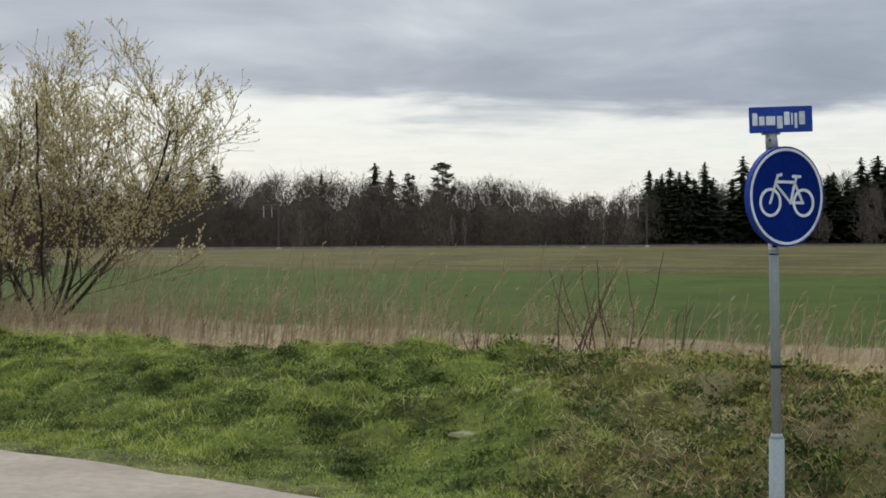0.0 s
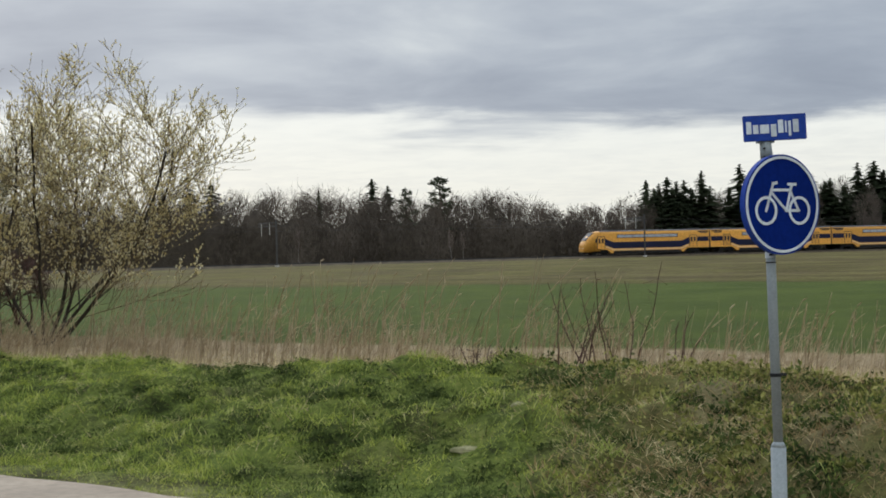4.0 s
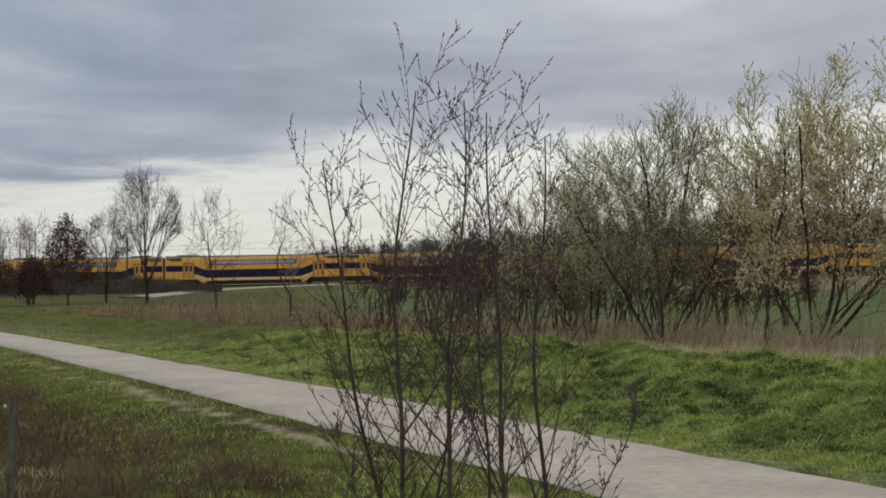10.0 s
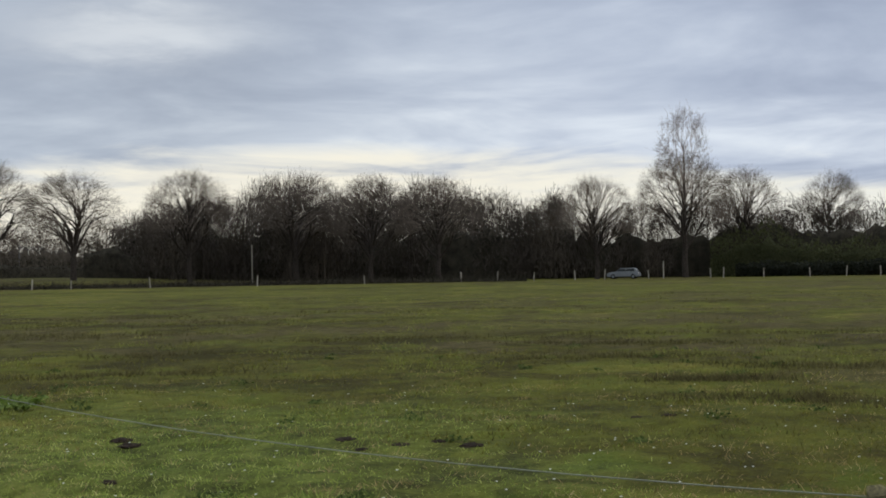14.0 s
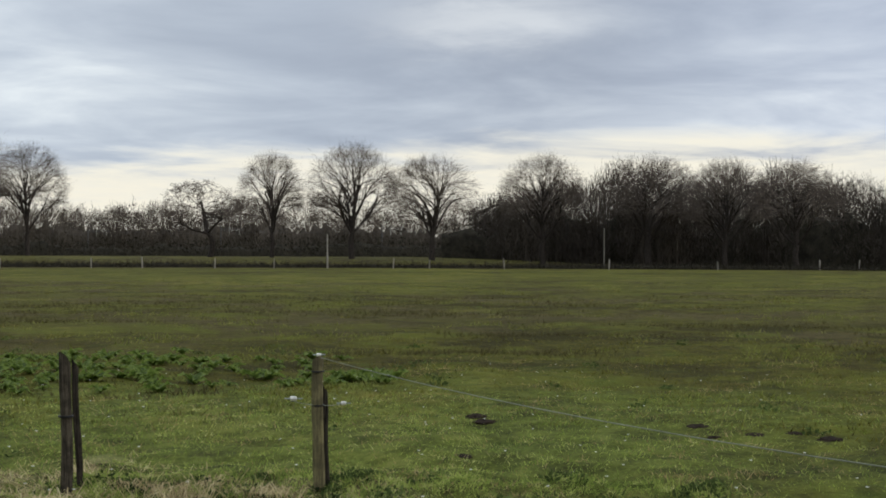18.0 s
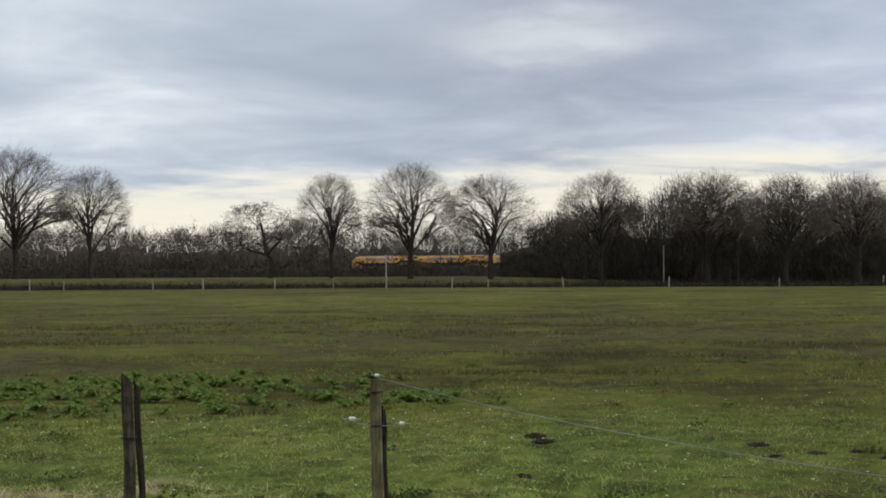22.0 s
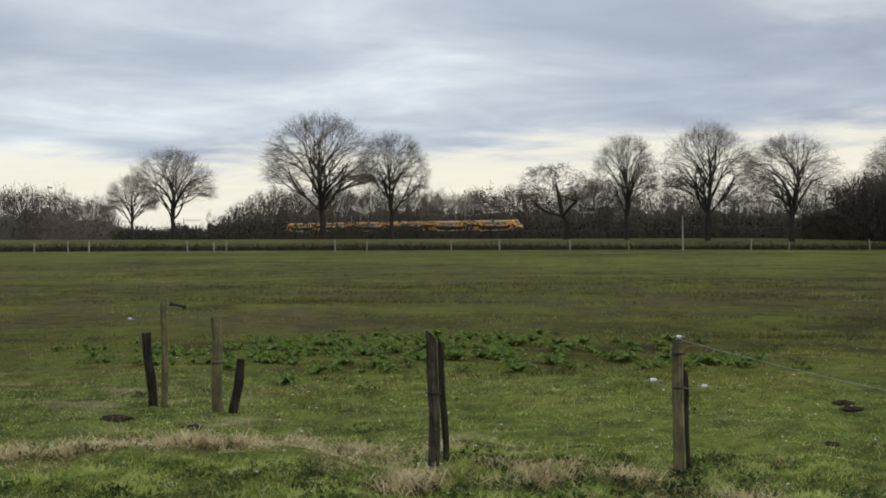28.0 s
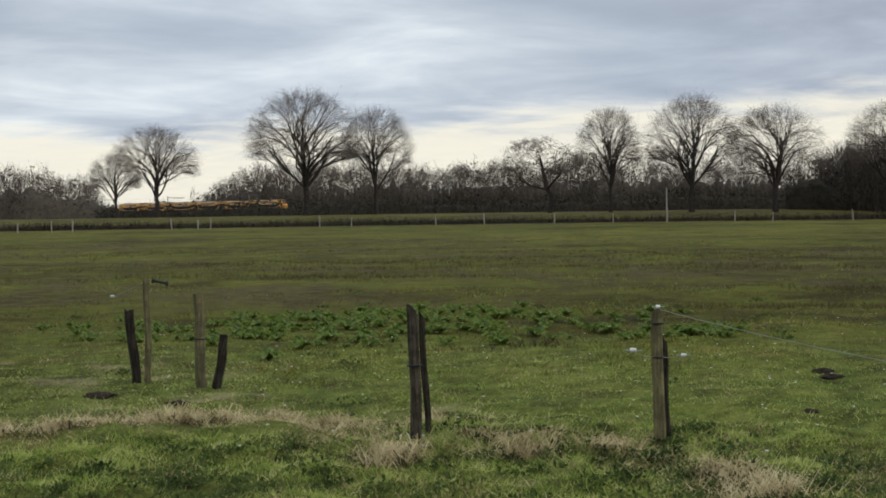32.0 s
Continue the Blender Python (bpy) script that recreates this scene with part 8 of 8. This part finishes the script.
    up = rise > -0.25
    blades("verge_grass", "lush longer grass on the near side of the fence", x[up], y[up], (0.05 + 0.085 * soft(rise[up], -0.3, 0.8)) * (0.7 + 0.6 * R(81).rand(up.sum()) ** 2), 0.0052, 1.2, "meadow_green", 82, 15, 0.06, short=True)
    # dark herbs in the dips also stand for shade between tufts
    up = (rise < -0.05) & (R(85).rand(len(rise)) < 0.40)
    blades("verge_herbs", "low dark herbs and shade between the lush tufts", x[up], y[up], 0.05 + 0.07 * R(83).rand(up.sum()), 0.010, 1.2, "herb", 84, 12, 0.09, "weeds", short=True)
    x, y = spots_polar(146, 2600, 110, 160, 8.0, 13.0)
    sel = lumps(x, y, 0.9, 147) + 0.5 * lumps(x, y, 0.35, 148) > 0.25
    blades("verge_straw", "dead brown grass scattered in the lush verge", x[sel], y[sel], 0.05 + 0.08 * R(149).rand(sel.sum()), 0.0052, 1.5, "withered", 150, 8, 0.10, short=True)
    x, y = spots_polar(23, 3600, 84, 158, 16, 32)
    blades("meadow_grass", "short grass across the meadow", x, y, 0.06 + 0.06 * R(24).rand(len(x)), 0.006, 1.1, "short_grass", 25, 7, 0.18, short=True)
    x, y = spots_polar(36, 34000, 58, 158, 15, 95, 1.0)
    field = 0.7 * lumps(x, y, 3.2, 37) + 0.6 * lumps(x, y, 1.1, 38)
    tint = lumps(x, y, 7.0, 35) + 0.5 * lumps(x, y, 2.0, 47)
    for sel, mat, label in (((field > 0.30) & (tint < 0.05), "olive_grass", "low uneven tussocks of green grass across the meadow"), ((field > 0.30) & (tint >= 0.05) & (tint < 0.45), "short_grass", "low tussocks of olive grass across the meadow"), ((field > 0.22) & (tint >= 0.45), "rush", "low brown tussocks in the wet meadow")):
        blades("meadow_tussocks", label, x[sel], y[sel], 0.05 + 0.11 * soft(field[sel], 0.2, 1.0) + 0.05 * R(39).rand(sel.sum()), 0.011, 0.9, mat, 43, 7, 0.18, short=True)
    x, y = spots_polar(136, 9000, 58, 158, 15, 70, 0.9)
    sel = 0.7 * lumps(x, y, 2.2, 137) + 0.6 * lumps(x, y, 0.8, 138) > 0.62 + 0.012 * np.hypot(x, y)
    blades("meadow_tussocks", "small dark brown-green tufts dotting the meadow", x[sel], y[sel], 0.08 + 0.10 * R(139).rand(sel.sum()) ** 2, 0.010, 0.8, "rush", 140, 9, 0.14, short=True)
    x, y = spots_polar(141, 7000, 84, 158, 9.5, 26, 0.9)
    sel = lumps(x, y, 1.7, 142) + 0.5 * lumps(x, y, 0.5, 143) > 0.22
    blades("meadow_straw", "short dead grass mixed into the meadow turf", x[sel], y[sel], 0.05 + 0.07 * R(144).rand(sel.sum()), 0.0045, 1.5, "withered", 145, 7, 0.12, short=True)
    x, y = spots_polar(29, 1500, 57, 100, 12.5, 30)
    blades("meadow_grass", "short grass beside the path fence", x, y, 0.07 + 0.06 * R(30).rand(len(x)), 0.006, 1.1, "short_grass", 31, 7, 0.16, short=True)
    # a line of dead straw runs along the fence, with drooping mounds at the posts
    line_y, line_x = STRAW_LINE
    g = R(499)
    y = g.uniform(-12.8, -5.2, 1000)
    x = np.interp(y, line_y, line_x) + g.normal(0, 0.34, len(y))
    sel = lumps(x, y, 0.7, 45) > -0.05
    blades("dry_litter", "flat dead grass in a band along the fence", x[sel], y[sel], 0.10 + 0.12 * g.rand(sel.sum()), 0.0042, 2.2, "dry_grass", 560, 7, 0.09, short=True)
    for k, (cx, cy, m, ln) in enumerate(((-6.88, -8.2, 7, 0.27), (-8.2, -9.3, 3, 0.19), (-8.05, -8.35, 3, 0.20), (-7.67, -7.6, 5, 0.25), (-8.2, -7.3, 4, 0.23), (-8.5, -8.1, 3, 0.19), (-8.2, -6.05, 4, 0.25), (-7.85, -5.4, 4, 0.25),
                                         (-6.7, -11.2, 6, 0.27), (-6.45, -11.45, 4, 0.22), (-5.8, -11.85, 4, 0.21), (-5.45, -12.3, 4, 0.20), (-6.15, -11.7, 3, 0.18), (-7.05, -10.95, 3, 0.19), (-7.9, -11.1, 2, 0.16), (-7.8, -10.2, 3, 0.17))):
        g = R(500 + k)
        blades("dry_tuft", "drooping pale tuft of dead grass at the fence", cx + g.normal(0, 0.09, m), cy + g.normal(0, 0.09, m), ln * (0.7 + 0.5 * g.rand(m)), 0.0050, 1.5, "dry_grass", 520 + k, 44, 0.065, droop=True)
        blades("dry_tuft", "stiff pale stalks sticking out of a dead grass tuft", cx + g.normal(0, 0.12, m), cy + g.normal(0, 0.12, m), ln * (0.9 + 0.6 * g.rand(m)), 0.0042, 1.3, "dry_grass", 600 + k, 16, 0.08, short=True)
        # dark blades under each mound stand for the shade inside it
        blades("dry_tuft", "dark shaded heart of a dead grass tuft", cx + g.normal(0, 0.10, m), cy + g.normal(0, 0.10, m), ln * (0.4 + 0.3 * g.rand(m)), 0.0070, 1.6, "rush", 560 + k, 20, 0.10, droop=True)
    # rushes in dark bands
    r = R(33)
    bx, by = [], []
    for az, d, sp in ((88, 20, 2.0), (80.3, 17.5, 1.2), (119, 33, 4), (112, 38, 5), (125, 44, 6), (136, 50, 8), (146, 52, 8), (141, 40, 5), (98, 40, 5), (95, 27, 3), (103, 30, 3), (128, 60, 12), (110, 62, 12), (150, 66, 10), (72, 34, 4), (66, 30, 3), (76, 52, 8), (139, 53, 9), (147, 42, 7), (131, 55, 9), (121, 52, 8), (127, 46, 8), (142, 46, 7), (98.0, 24.0, 1.6), (96.0, 20.8, 1.8), (102, 35, 3.5), (123, 27, 2.5)):
        m = 110
        cx, cy, _ = P(az, d)
        u = r.normal(0, sp * 0.5, m)
        q = r.normal(0, sp * 0.10, m)
        c, s = math.cos(radians(az)), math.sin(radians(az))
        bx.append(cx + c * u - s * q)
        by.append(cy + s * u + c * q)
    x, y = np.concatenate(bx), np.concatenate(by)
    blades("rush_tufts", "dark brownish rush tufts in the wet meadow", x, y, 0.10 + 0.12 * r.rand(len(x)), 0.010, 0.8, "rush", 34, 10, 0.24, "weeds", short=True)
    # dry grass at the fence foot
    x, y = spots_polar(40, 1500, 116, 158, 8.5, 15.0)
    sel = (np.abs(x + 7.9 + 0.4 * np.sin(y)) < 1.5) & (lumps(x, y, 1.3, 44) > 0.25)
    blades("dry_tufts", "pale dead grass along the fence line", x[sel], y[sel], 0.08 + 0.10 * R(41).rand(sel.sum()), 0.0036, 2.0, "dry_grass", 42, 7, 0.11, short=True)
    # pale dead grass and stems behind the bank
    x, y = spots_by_path(50, 5200, 6.2, 13.6, 52, 104)
    blades("ditch_straw", "pale dead grass behind the bank", x, y, 0.10 + 0.16 * R(51).rand(len(x)), 0.0055, 1.9, "dry_grass", 52, 9, 0.18, short=True)
    x, y = spots_by_path(99, 2400, 6.9, 15.2, 96, 150)
    tan = R(103).rand(len(x)) < 0.55
    for sel, tint, label in ((~tan, "brown_weed", "red-brown dead weeds standing behind the bank"), (tan, "withered", "tan dead weeds standing behind the bank")):
        blades("bank_weeds", label, x[sel], y[sel], 0.28 + 0.42 * R(101).rand(sel.sum()) ** 1.5, 0.007, 0.5, tint, 102, 7, 0.22, "weeds", short=True)
    x, y = spots_by_path(120, 2600, 5.7, 8.6, 56, 100)
    blades("ditch_litter", "flattened pale dead grass along the bank's crest", x, y, 0.18 + 0.20 * R(121).rand(len(x)), 0.005, 2.2, "dry_grass", 122, 7, 0.20, short=True)
    x, y = spots_by_path(123, 1500, 5.6, 8.4, 58, 92)
    sel = lumps(x, y, 1.3, 124) > -0.2
    blades("ditch_litter", "tangled pale straw lying over the bank's crest", x[sel], y[sel], 0.14 + 0.20 * R(125).rand(sel.sum()), 0.0052, 2.0, "dry_grass", 126, 10, 0.14, short=True)
    x, y = spots_by_path(53, 3000, 7.6, 15.6, 60, 106)
    sel = lumps(x, y, 2.6, 57) + 0.5 * lumps(x, y, 0.9, 58) > 0.30
    x, y = x[sel], y[sel]
    blades("ditch_straw", "brownish dead stems before the ditch", x, y, 0.50 + 0.65 * R(54).rand(len(x)), 0.0042, 0.22, "reed", 55, 6, 0.14, drift=(0.16, 0.0), short=True)


make_grass()


def herb_clumps(label, x, y, seed, reach, tall, leaf, n=70, mat="herb"):
    """Low domes of small broad leaves."""
    r = np.random.RandomState(seed)
    m = len(x) * n
    g = r.normal(size=(m, 3))
    g /= np.linalg.norm(g, axis=1, keepdims=True)
    k = np.repeat(r.uniform(0.5, 1.3, len(x)), n)
    rho = r.rand(m) ** 0.5
    px, py = np.repeat(x, n) + g[:, 0] * reach * k * rho * 1.4, np.repeat(y, n) + g[:, 1] * reach * k * rho
    pz = surface(px, py) + tall * k * np.abs(g[:, 2]) * rho + 0.01
    c = np.stack([px, py, pz], 1)
    a = g + r.normal(0, 0.7, (m, 3)) + np.array([0, 0, 0.2])
    a /= np.linalg.norm(a, axis=1, keepdims=True)
    b = np.cross(a, r.normal(size=(m, 3)))
    b /= np.linalg.norm(b, axis=1, keepdims=True) + 1e-9
    s = leaf * r.uniform(0.5, 1.3, m)[:, None]
    v = np.stack([c - a * s, c + b * s * 0.5, c + a * s, c - b * s * 0.5], 1).reshape(-1, 3)
    ob = part_mesh("herb_clumps", quads_mesh("herb_clumps", v, np.arange(4 * m).reshape(-1, 4)), M[mat])
    tagged(ob, label, "weeds", kind="stuff")


# nettles set into the hollows, dark enough to stand for shade there
x, y = spots_by_path(110, 2600, 0.9, 7.4, 62, 104)
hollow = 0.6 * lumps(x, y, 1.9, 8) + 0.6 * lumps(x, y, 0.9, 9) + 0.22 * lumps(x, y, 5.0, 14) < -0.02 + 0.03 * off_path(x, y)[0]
x, y = x[hollow], y[hollow]
herb_clumps("dark green nettle clumps and shade in the bank's hollows", x, y, 111, 0.15, 0.085, 0.020, 60)
x, y = spots_by_path(112, 5200, 0.7, 7.6, 58, 86)
keep = np.random.RandomState(118).rand(len(x)) < 0.72 * poor_bank(x, y) * (1 - 0.65 * (1 - soft(off_path(x, y)[0], 1.2, 3.2)))
x, y = x[keep], y[keep]
shade = lumps(x, y, 2.4, 115) + 0.5 * lumps(x, y, 0.8, 116)
for sel, mat, label in ((shade > 0.15, "herb", "dark green weed clumps among the bank's dead grass"), ((shade <= 0.15) & (shade > -0.45), "weed_leaf", "leafy green weeds covering the poor stretch of the bank")):
    herb_clumps(label, x[sel], y[sel], 113, 0.17, 0.15, 0.031, 30, mat)
x, y = spots_polar(114, 150, 112, 160, 8.4, 12.0)
herb_clumps("dark green weed clumps in the near grass", x, y, 115, 0.16, 0.10, 0.022)
x, y = spots_polar(116, 60, 84, 158, 14, 34)
herb_clumps("dark weed clumps in the meadow", x, y, 117, 0.20, 0.08, 0.03, 40)


def reeds():
    """Tall dead stalks with narrow plumes, leaning with the wind."""
    r = np.random.RandomState(60)
    x, y = spots_by_path(61, 7600, 7.2, 14.8, 60, 140)
    sel = lumps(x, y, 2.6, 57) - 0.5 * soft(x, 1, 5) + 0.35 * lumps(x, y, 8.0, 59) + r.normal(0, 0.30, len(x)) > 0.12
    x, y = x[sel], y[sel]
    zz = land(x, y)
    thin_out = np.where((x > -6) & (x < 3), 1.0, 0.65)
    segs = []
    for i in range(len(x)):
        h = (0.50 + 1.25 * r.rand() ** 1.5) * thin_out[i]
        z = zz[i]
        l = r.normal(0.15, 0.15), r.normal(-0.02, 0.10)
        p = np.array([x[i], y[i], z - 0.05])
        q = p + np.array([l[0] * h * 0.4, l[1] * h * 0.4, h * 0.55])
        e = p + np.array([l[0] * h * r.uniform(0.8, 1.5), l[1] * h, h])
        w = r.uniform(0.7, 1.45)
        segs += [(*p, 0.0075 * w, *q, 0.006 * w), (*q, 0.006 * w, *e, 0.0035 * w)]
        if r.rand() < 0.35:
            f = e + np.array([0.07, 0.0, 0.10 * r.rand()])
            segs.append((*e, 0.007, *(e * 0.4 + f * 0.6), 0.011))
            segs.append((*(e * 0.4 + f * 0.6), 0.011, *f, 0.002))
        for _ in range(3):
            b = p + (e - p) * r.uniform(0.15, 0.85)
            segs.append((*b, 0.008, *(b + np.array([r.normal(0.07, 0.09), r.normal(0, 0.08), r.uniform(0.06, 0.24)])), 0.001))
    ob = part_mesh("reeds", tube_mesh("reeds", segs, 3), M["reed"])
    tagged(ob, "tall thin dead reeds and grass stalks in the ditch", "reeds", kind="stuff")


reeds()


def bramble(az, d, height, seed, label, n=7):
    """A few arching dead canes."""
    r = np.random.RandomState(seed)
    x, y, z = on(az, d)
    t = thing("dead_shrub", label, "shrub", Matrix.Translation((x, y, z - 0.05)), "dead shrubs on the bank")
    for k in range(n):
        p = np.array([r.normal(0, 0.16), r.normal(0, 0.16), 0])
        dr = np.array([r.normal(0, 0.12), r.normal(0, 0.12), 1.0])
        L = height * r.uniform(0.55, 1.1)
        rows, rad = [], 0.013
        for i in range(7):
            dr = dr + np.array([r.normal(0.01, 0.09), r.normal(0, 0.08), -0.03])
            dr /= np.linalg.norm(dr)
            q = p + dr * L / 7
            rows.append((*p, rad, *q, rad * 0.85))
            if i > 1:
                for _ in range(2):
                    f = dr * 0.6 + r.normal(0, 0.6, 3)
                    f /= np.linalg.norm(f)
                    g = p + f * L * r.uniform(0.07, 0.2)
                    rows.append((*p, rad * 0.5, *g, 0.0015))
                    rows.append((*g, 0.006, *(g + f * 0.02), 0.002))
            p, rad = q, rad * 0.85
        part_mesh("cane", tube_mesh("cane", rows, 4), M["red_twig"], t)


bramble(-5.4, 20.5, 1.8, 1, "arching reddish dead bramble canes on the bank", 5)
bramble(-6.1, 20.0, 1.9, 2, "upright dead rose stems on the bank's crest", 3)
bramble(-7.2, 19.6, 1.75, 3, "leaning brown dead stems on the bank's crest", 4)
bramble(-9.8, 20.5, 0.9, 4, "low spreading dead bramble on the bank", 4)
bramble(-1.5, 17.5, 0.5, 5, "low tangle of dead stems on the bank", 7)
bramble(-3.2, 17.0, 0.5, 6, "low tangle of pale dead stems on the bank", 7)


# ------------------------------------------------------------------ dock plants, molehills, stones
def dock_leaf(seed):
    """A long wavy leaf with a raised midrib fold."""
    r = np.random.RandomState(seed)
    bm = bmesh.new()
    n = 6
    rows = []
    for i in range(n + 1):
        t = i / n
        w = 0.055 * math.sin(math.pi * min(1, 0.12 + t * 0.88)) ** 0.7 + 0.004
        zz = 0.085 * math.sin(t * 2.6) + 0.012 * r.normal()
        rows.append([bm.verts.new((0.26 * t, s * w, zz + (abs(s) * 0.022) + 0.012 * r.normal() * abs(s))) for s in (-1, 0, 1)])
    for a, b in zip(rows[:-1], rows[1:]):
        for i in (0, 1):
            bm.faces.new((a[i], a[i + 1], b[i + 1], b[i]))
    me = bpy.data.meshes.new("dock_leaf")
    bm.to_mesh(me)
    bm.free()
    me.materials.append(M["dock"])
    return me


LEAVES = [dock_leaf(s) for s in (1, 2, 3)]


def dock_plant(x, y, seed, size):
    r = np.random.RandomState(seed)
    t = thing("dock_plant", "rosette of broad shiny green dock leaves in the grass", "plant", Matrix.Translation((x, y, land1(x, y) + 0.01)) @ Matrix.Rotation(r.uniform(0, 6.28), 4, "Z") @ Matrix.Scale(size, 4), "dock plants")
    for k in range(9):
        ob = new("leaf", LEAVES[k % 3])
        ob.parent = t
        ob.matrix_basis = Matrix.Rotation(k * 0.70 + r.uniform(-0.2, 0.2), 4, "Z") @ Matrix.Rotation(-r.uniform(-0.15, 0.32), 4, "Y") @ Matrix.Rotation(r.uniform(-0.5, 0.5), 4, "X") @ Matrix.Scale(r.uniform(0.7, 1.3), 4)


_r = np.random.RandomState(77)
_n = 0
for cx, cy, sx, sy, count in ((-13.6, -18.4, 2.8, 3.0, 80), (-15.6, -18.6, 3.4, 3.2, 70), (-16.2, -16.0, 2.2, 2.0, 40), (-17.2, -13.0, 1.2, 0.8, 26), (-11.0, -19.0, 0.9, 1.2, 8), (-12.0, -22.0, 2.0, 1.6, 10), (-25.6, 0.5, 1.0, 0.4, 7)):
    for _ in range(count):
        dock_plant(cx + _r.normal(0, sx * 0.55), cy + _r.normal(0, sy * 0.55), _n, _r.uniform(0.45, 0.95))
        _n += 1


def molehill(x, y, size, seed):
    bm = bmesh.new()
    bmesh.ops.create_icosphere(bm, subdivisions=3, radius=1.0)
    for v in bm.verts:
        n = noise.noise(v.co * 2.3 + Vector((seed * 3.1, 0, 0))) * 0.35 + noise.noise(v.co * 7 + Vector((0, seed, 0))) * 0.18
        v.co = Vector((v.co.x * size * (1 + n), v.co.y * size * (1 + n), max(v.co.z, -0.2) * size * 0.32 * (1 + n)))
    ob = part("molehill", bm, M["soil"])
    ob.location = (x, y, land1(x, y) - 0.01)
    tagged(ob, "fresh dark molehill of crumbly soil in the grass", "molehill", "molehills")


for i, (x, y, s) in enumerate(((-14.1, -9.0, 0.20), (-14.7, -6.4, 0.19), (-14.4, -5.6, 0.17), (-14.8, -5.3, 0.15), (-14.5, -4.8, 0.22), (-14.0, -5.9, 0.12), (-13.8, -8.7, 0.22), (-7.24, -13.6, 0.26), (-6.52, -11.75, 0.26), (-17.7, -3.2, 0.16), (-17.6, -3.6, 0.12), (-11.5, -7.5, 0.14), (-11.2, -6.2, 0.13), (-7.6, -12.6, 0.2), (-22.0, 2.0, 0.14))):
    molehill(x, y, s * 0.66, i)


def stone(az, d, sx, sy, sz, seed):
    x, y, z = on(az, d)
    bm = bmesh.new()
    bmesh.ops.create_icosphere(bm, subdivisions=3, radius=1.0)
    for v in bm.verts:
        n = noise.noise(v.co * 1.4 + Vector((seed * 5.1, 0, 0))) * 0.3
        v.co = Vector((v.co.x * sx * (1 + n), v.co.y * sy * (1 + n), v.co.z * sz * (1 + n)))
    ob = part("stone", bm, M["stone"], None, "", True)
    ob.matrix_basis = Matrix.Translation((x, y, z + sz * 0.2)) @ Matrix.Rotation(radians(az), 4, "Z")
    tagged(ob, "pale flat stone half sunk in the bank's grass", "stone", "stones in the bank")


stone(-5.75, 15.6, 0.25, 0.14, 0.08, 1)
stone(-0.87, 12.55, 0.13, 0.09, 0.04, 2)
stone(-3.08, 13.5, 0.07, 0.06, 0.035, 3)


def marker_stake(x, y):
    t = thing("marker_stake", "short red stake with a white foot in the verge", "stake", Matrix.Translation((x, y, land1(x, y) - 0.02)))
    part("foot", rod(bmesh.new(), (0, 0, -0.1), (0, 0, 0.08), 0.035, 0.033, 12), M["white_paint"], t, "white painted foot")
    part("top", rod(bmesh.new(), (0, 0, 0.08), (0, 0, 0.19), 0.033, 0.030, 12), M["stake_red"], t, "red painted top")


marker_stake(3.60, 10.66)


def daisies():
    r = np.random.RandomState(88)
    x, y = spots_polar(89, 420, 84, 150, 10.5, 24)
    segs = []
    for i in range(len(x)):
        if r.rand() < 0.6:
            z = land1(x[i], y[i]) + r.uniform(0.05, 0.10)
            segs.append((x[i], y[i], z, 0.004, x[i], y[i], z + 0.006, 0.016))
            segs.append((x[i], y[i], z + 0.006, 0.016, x[i], y[i], z + 0.009, 0.002))
    ob = part_mesh("daisies", tube_mesh("daisies", segs, 6), M["insulator"])
    tagged(ob, "tiny white daisies scattered in the short grass", "flowers", kind="stuff")


daisies()


motions()
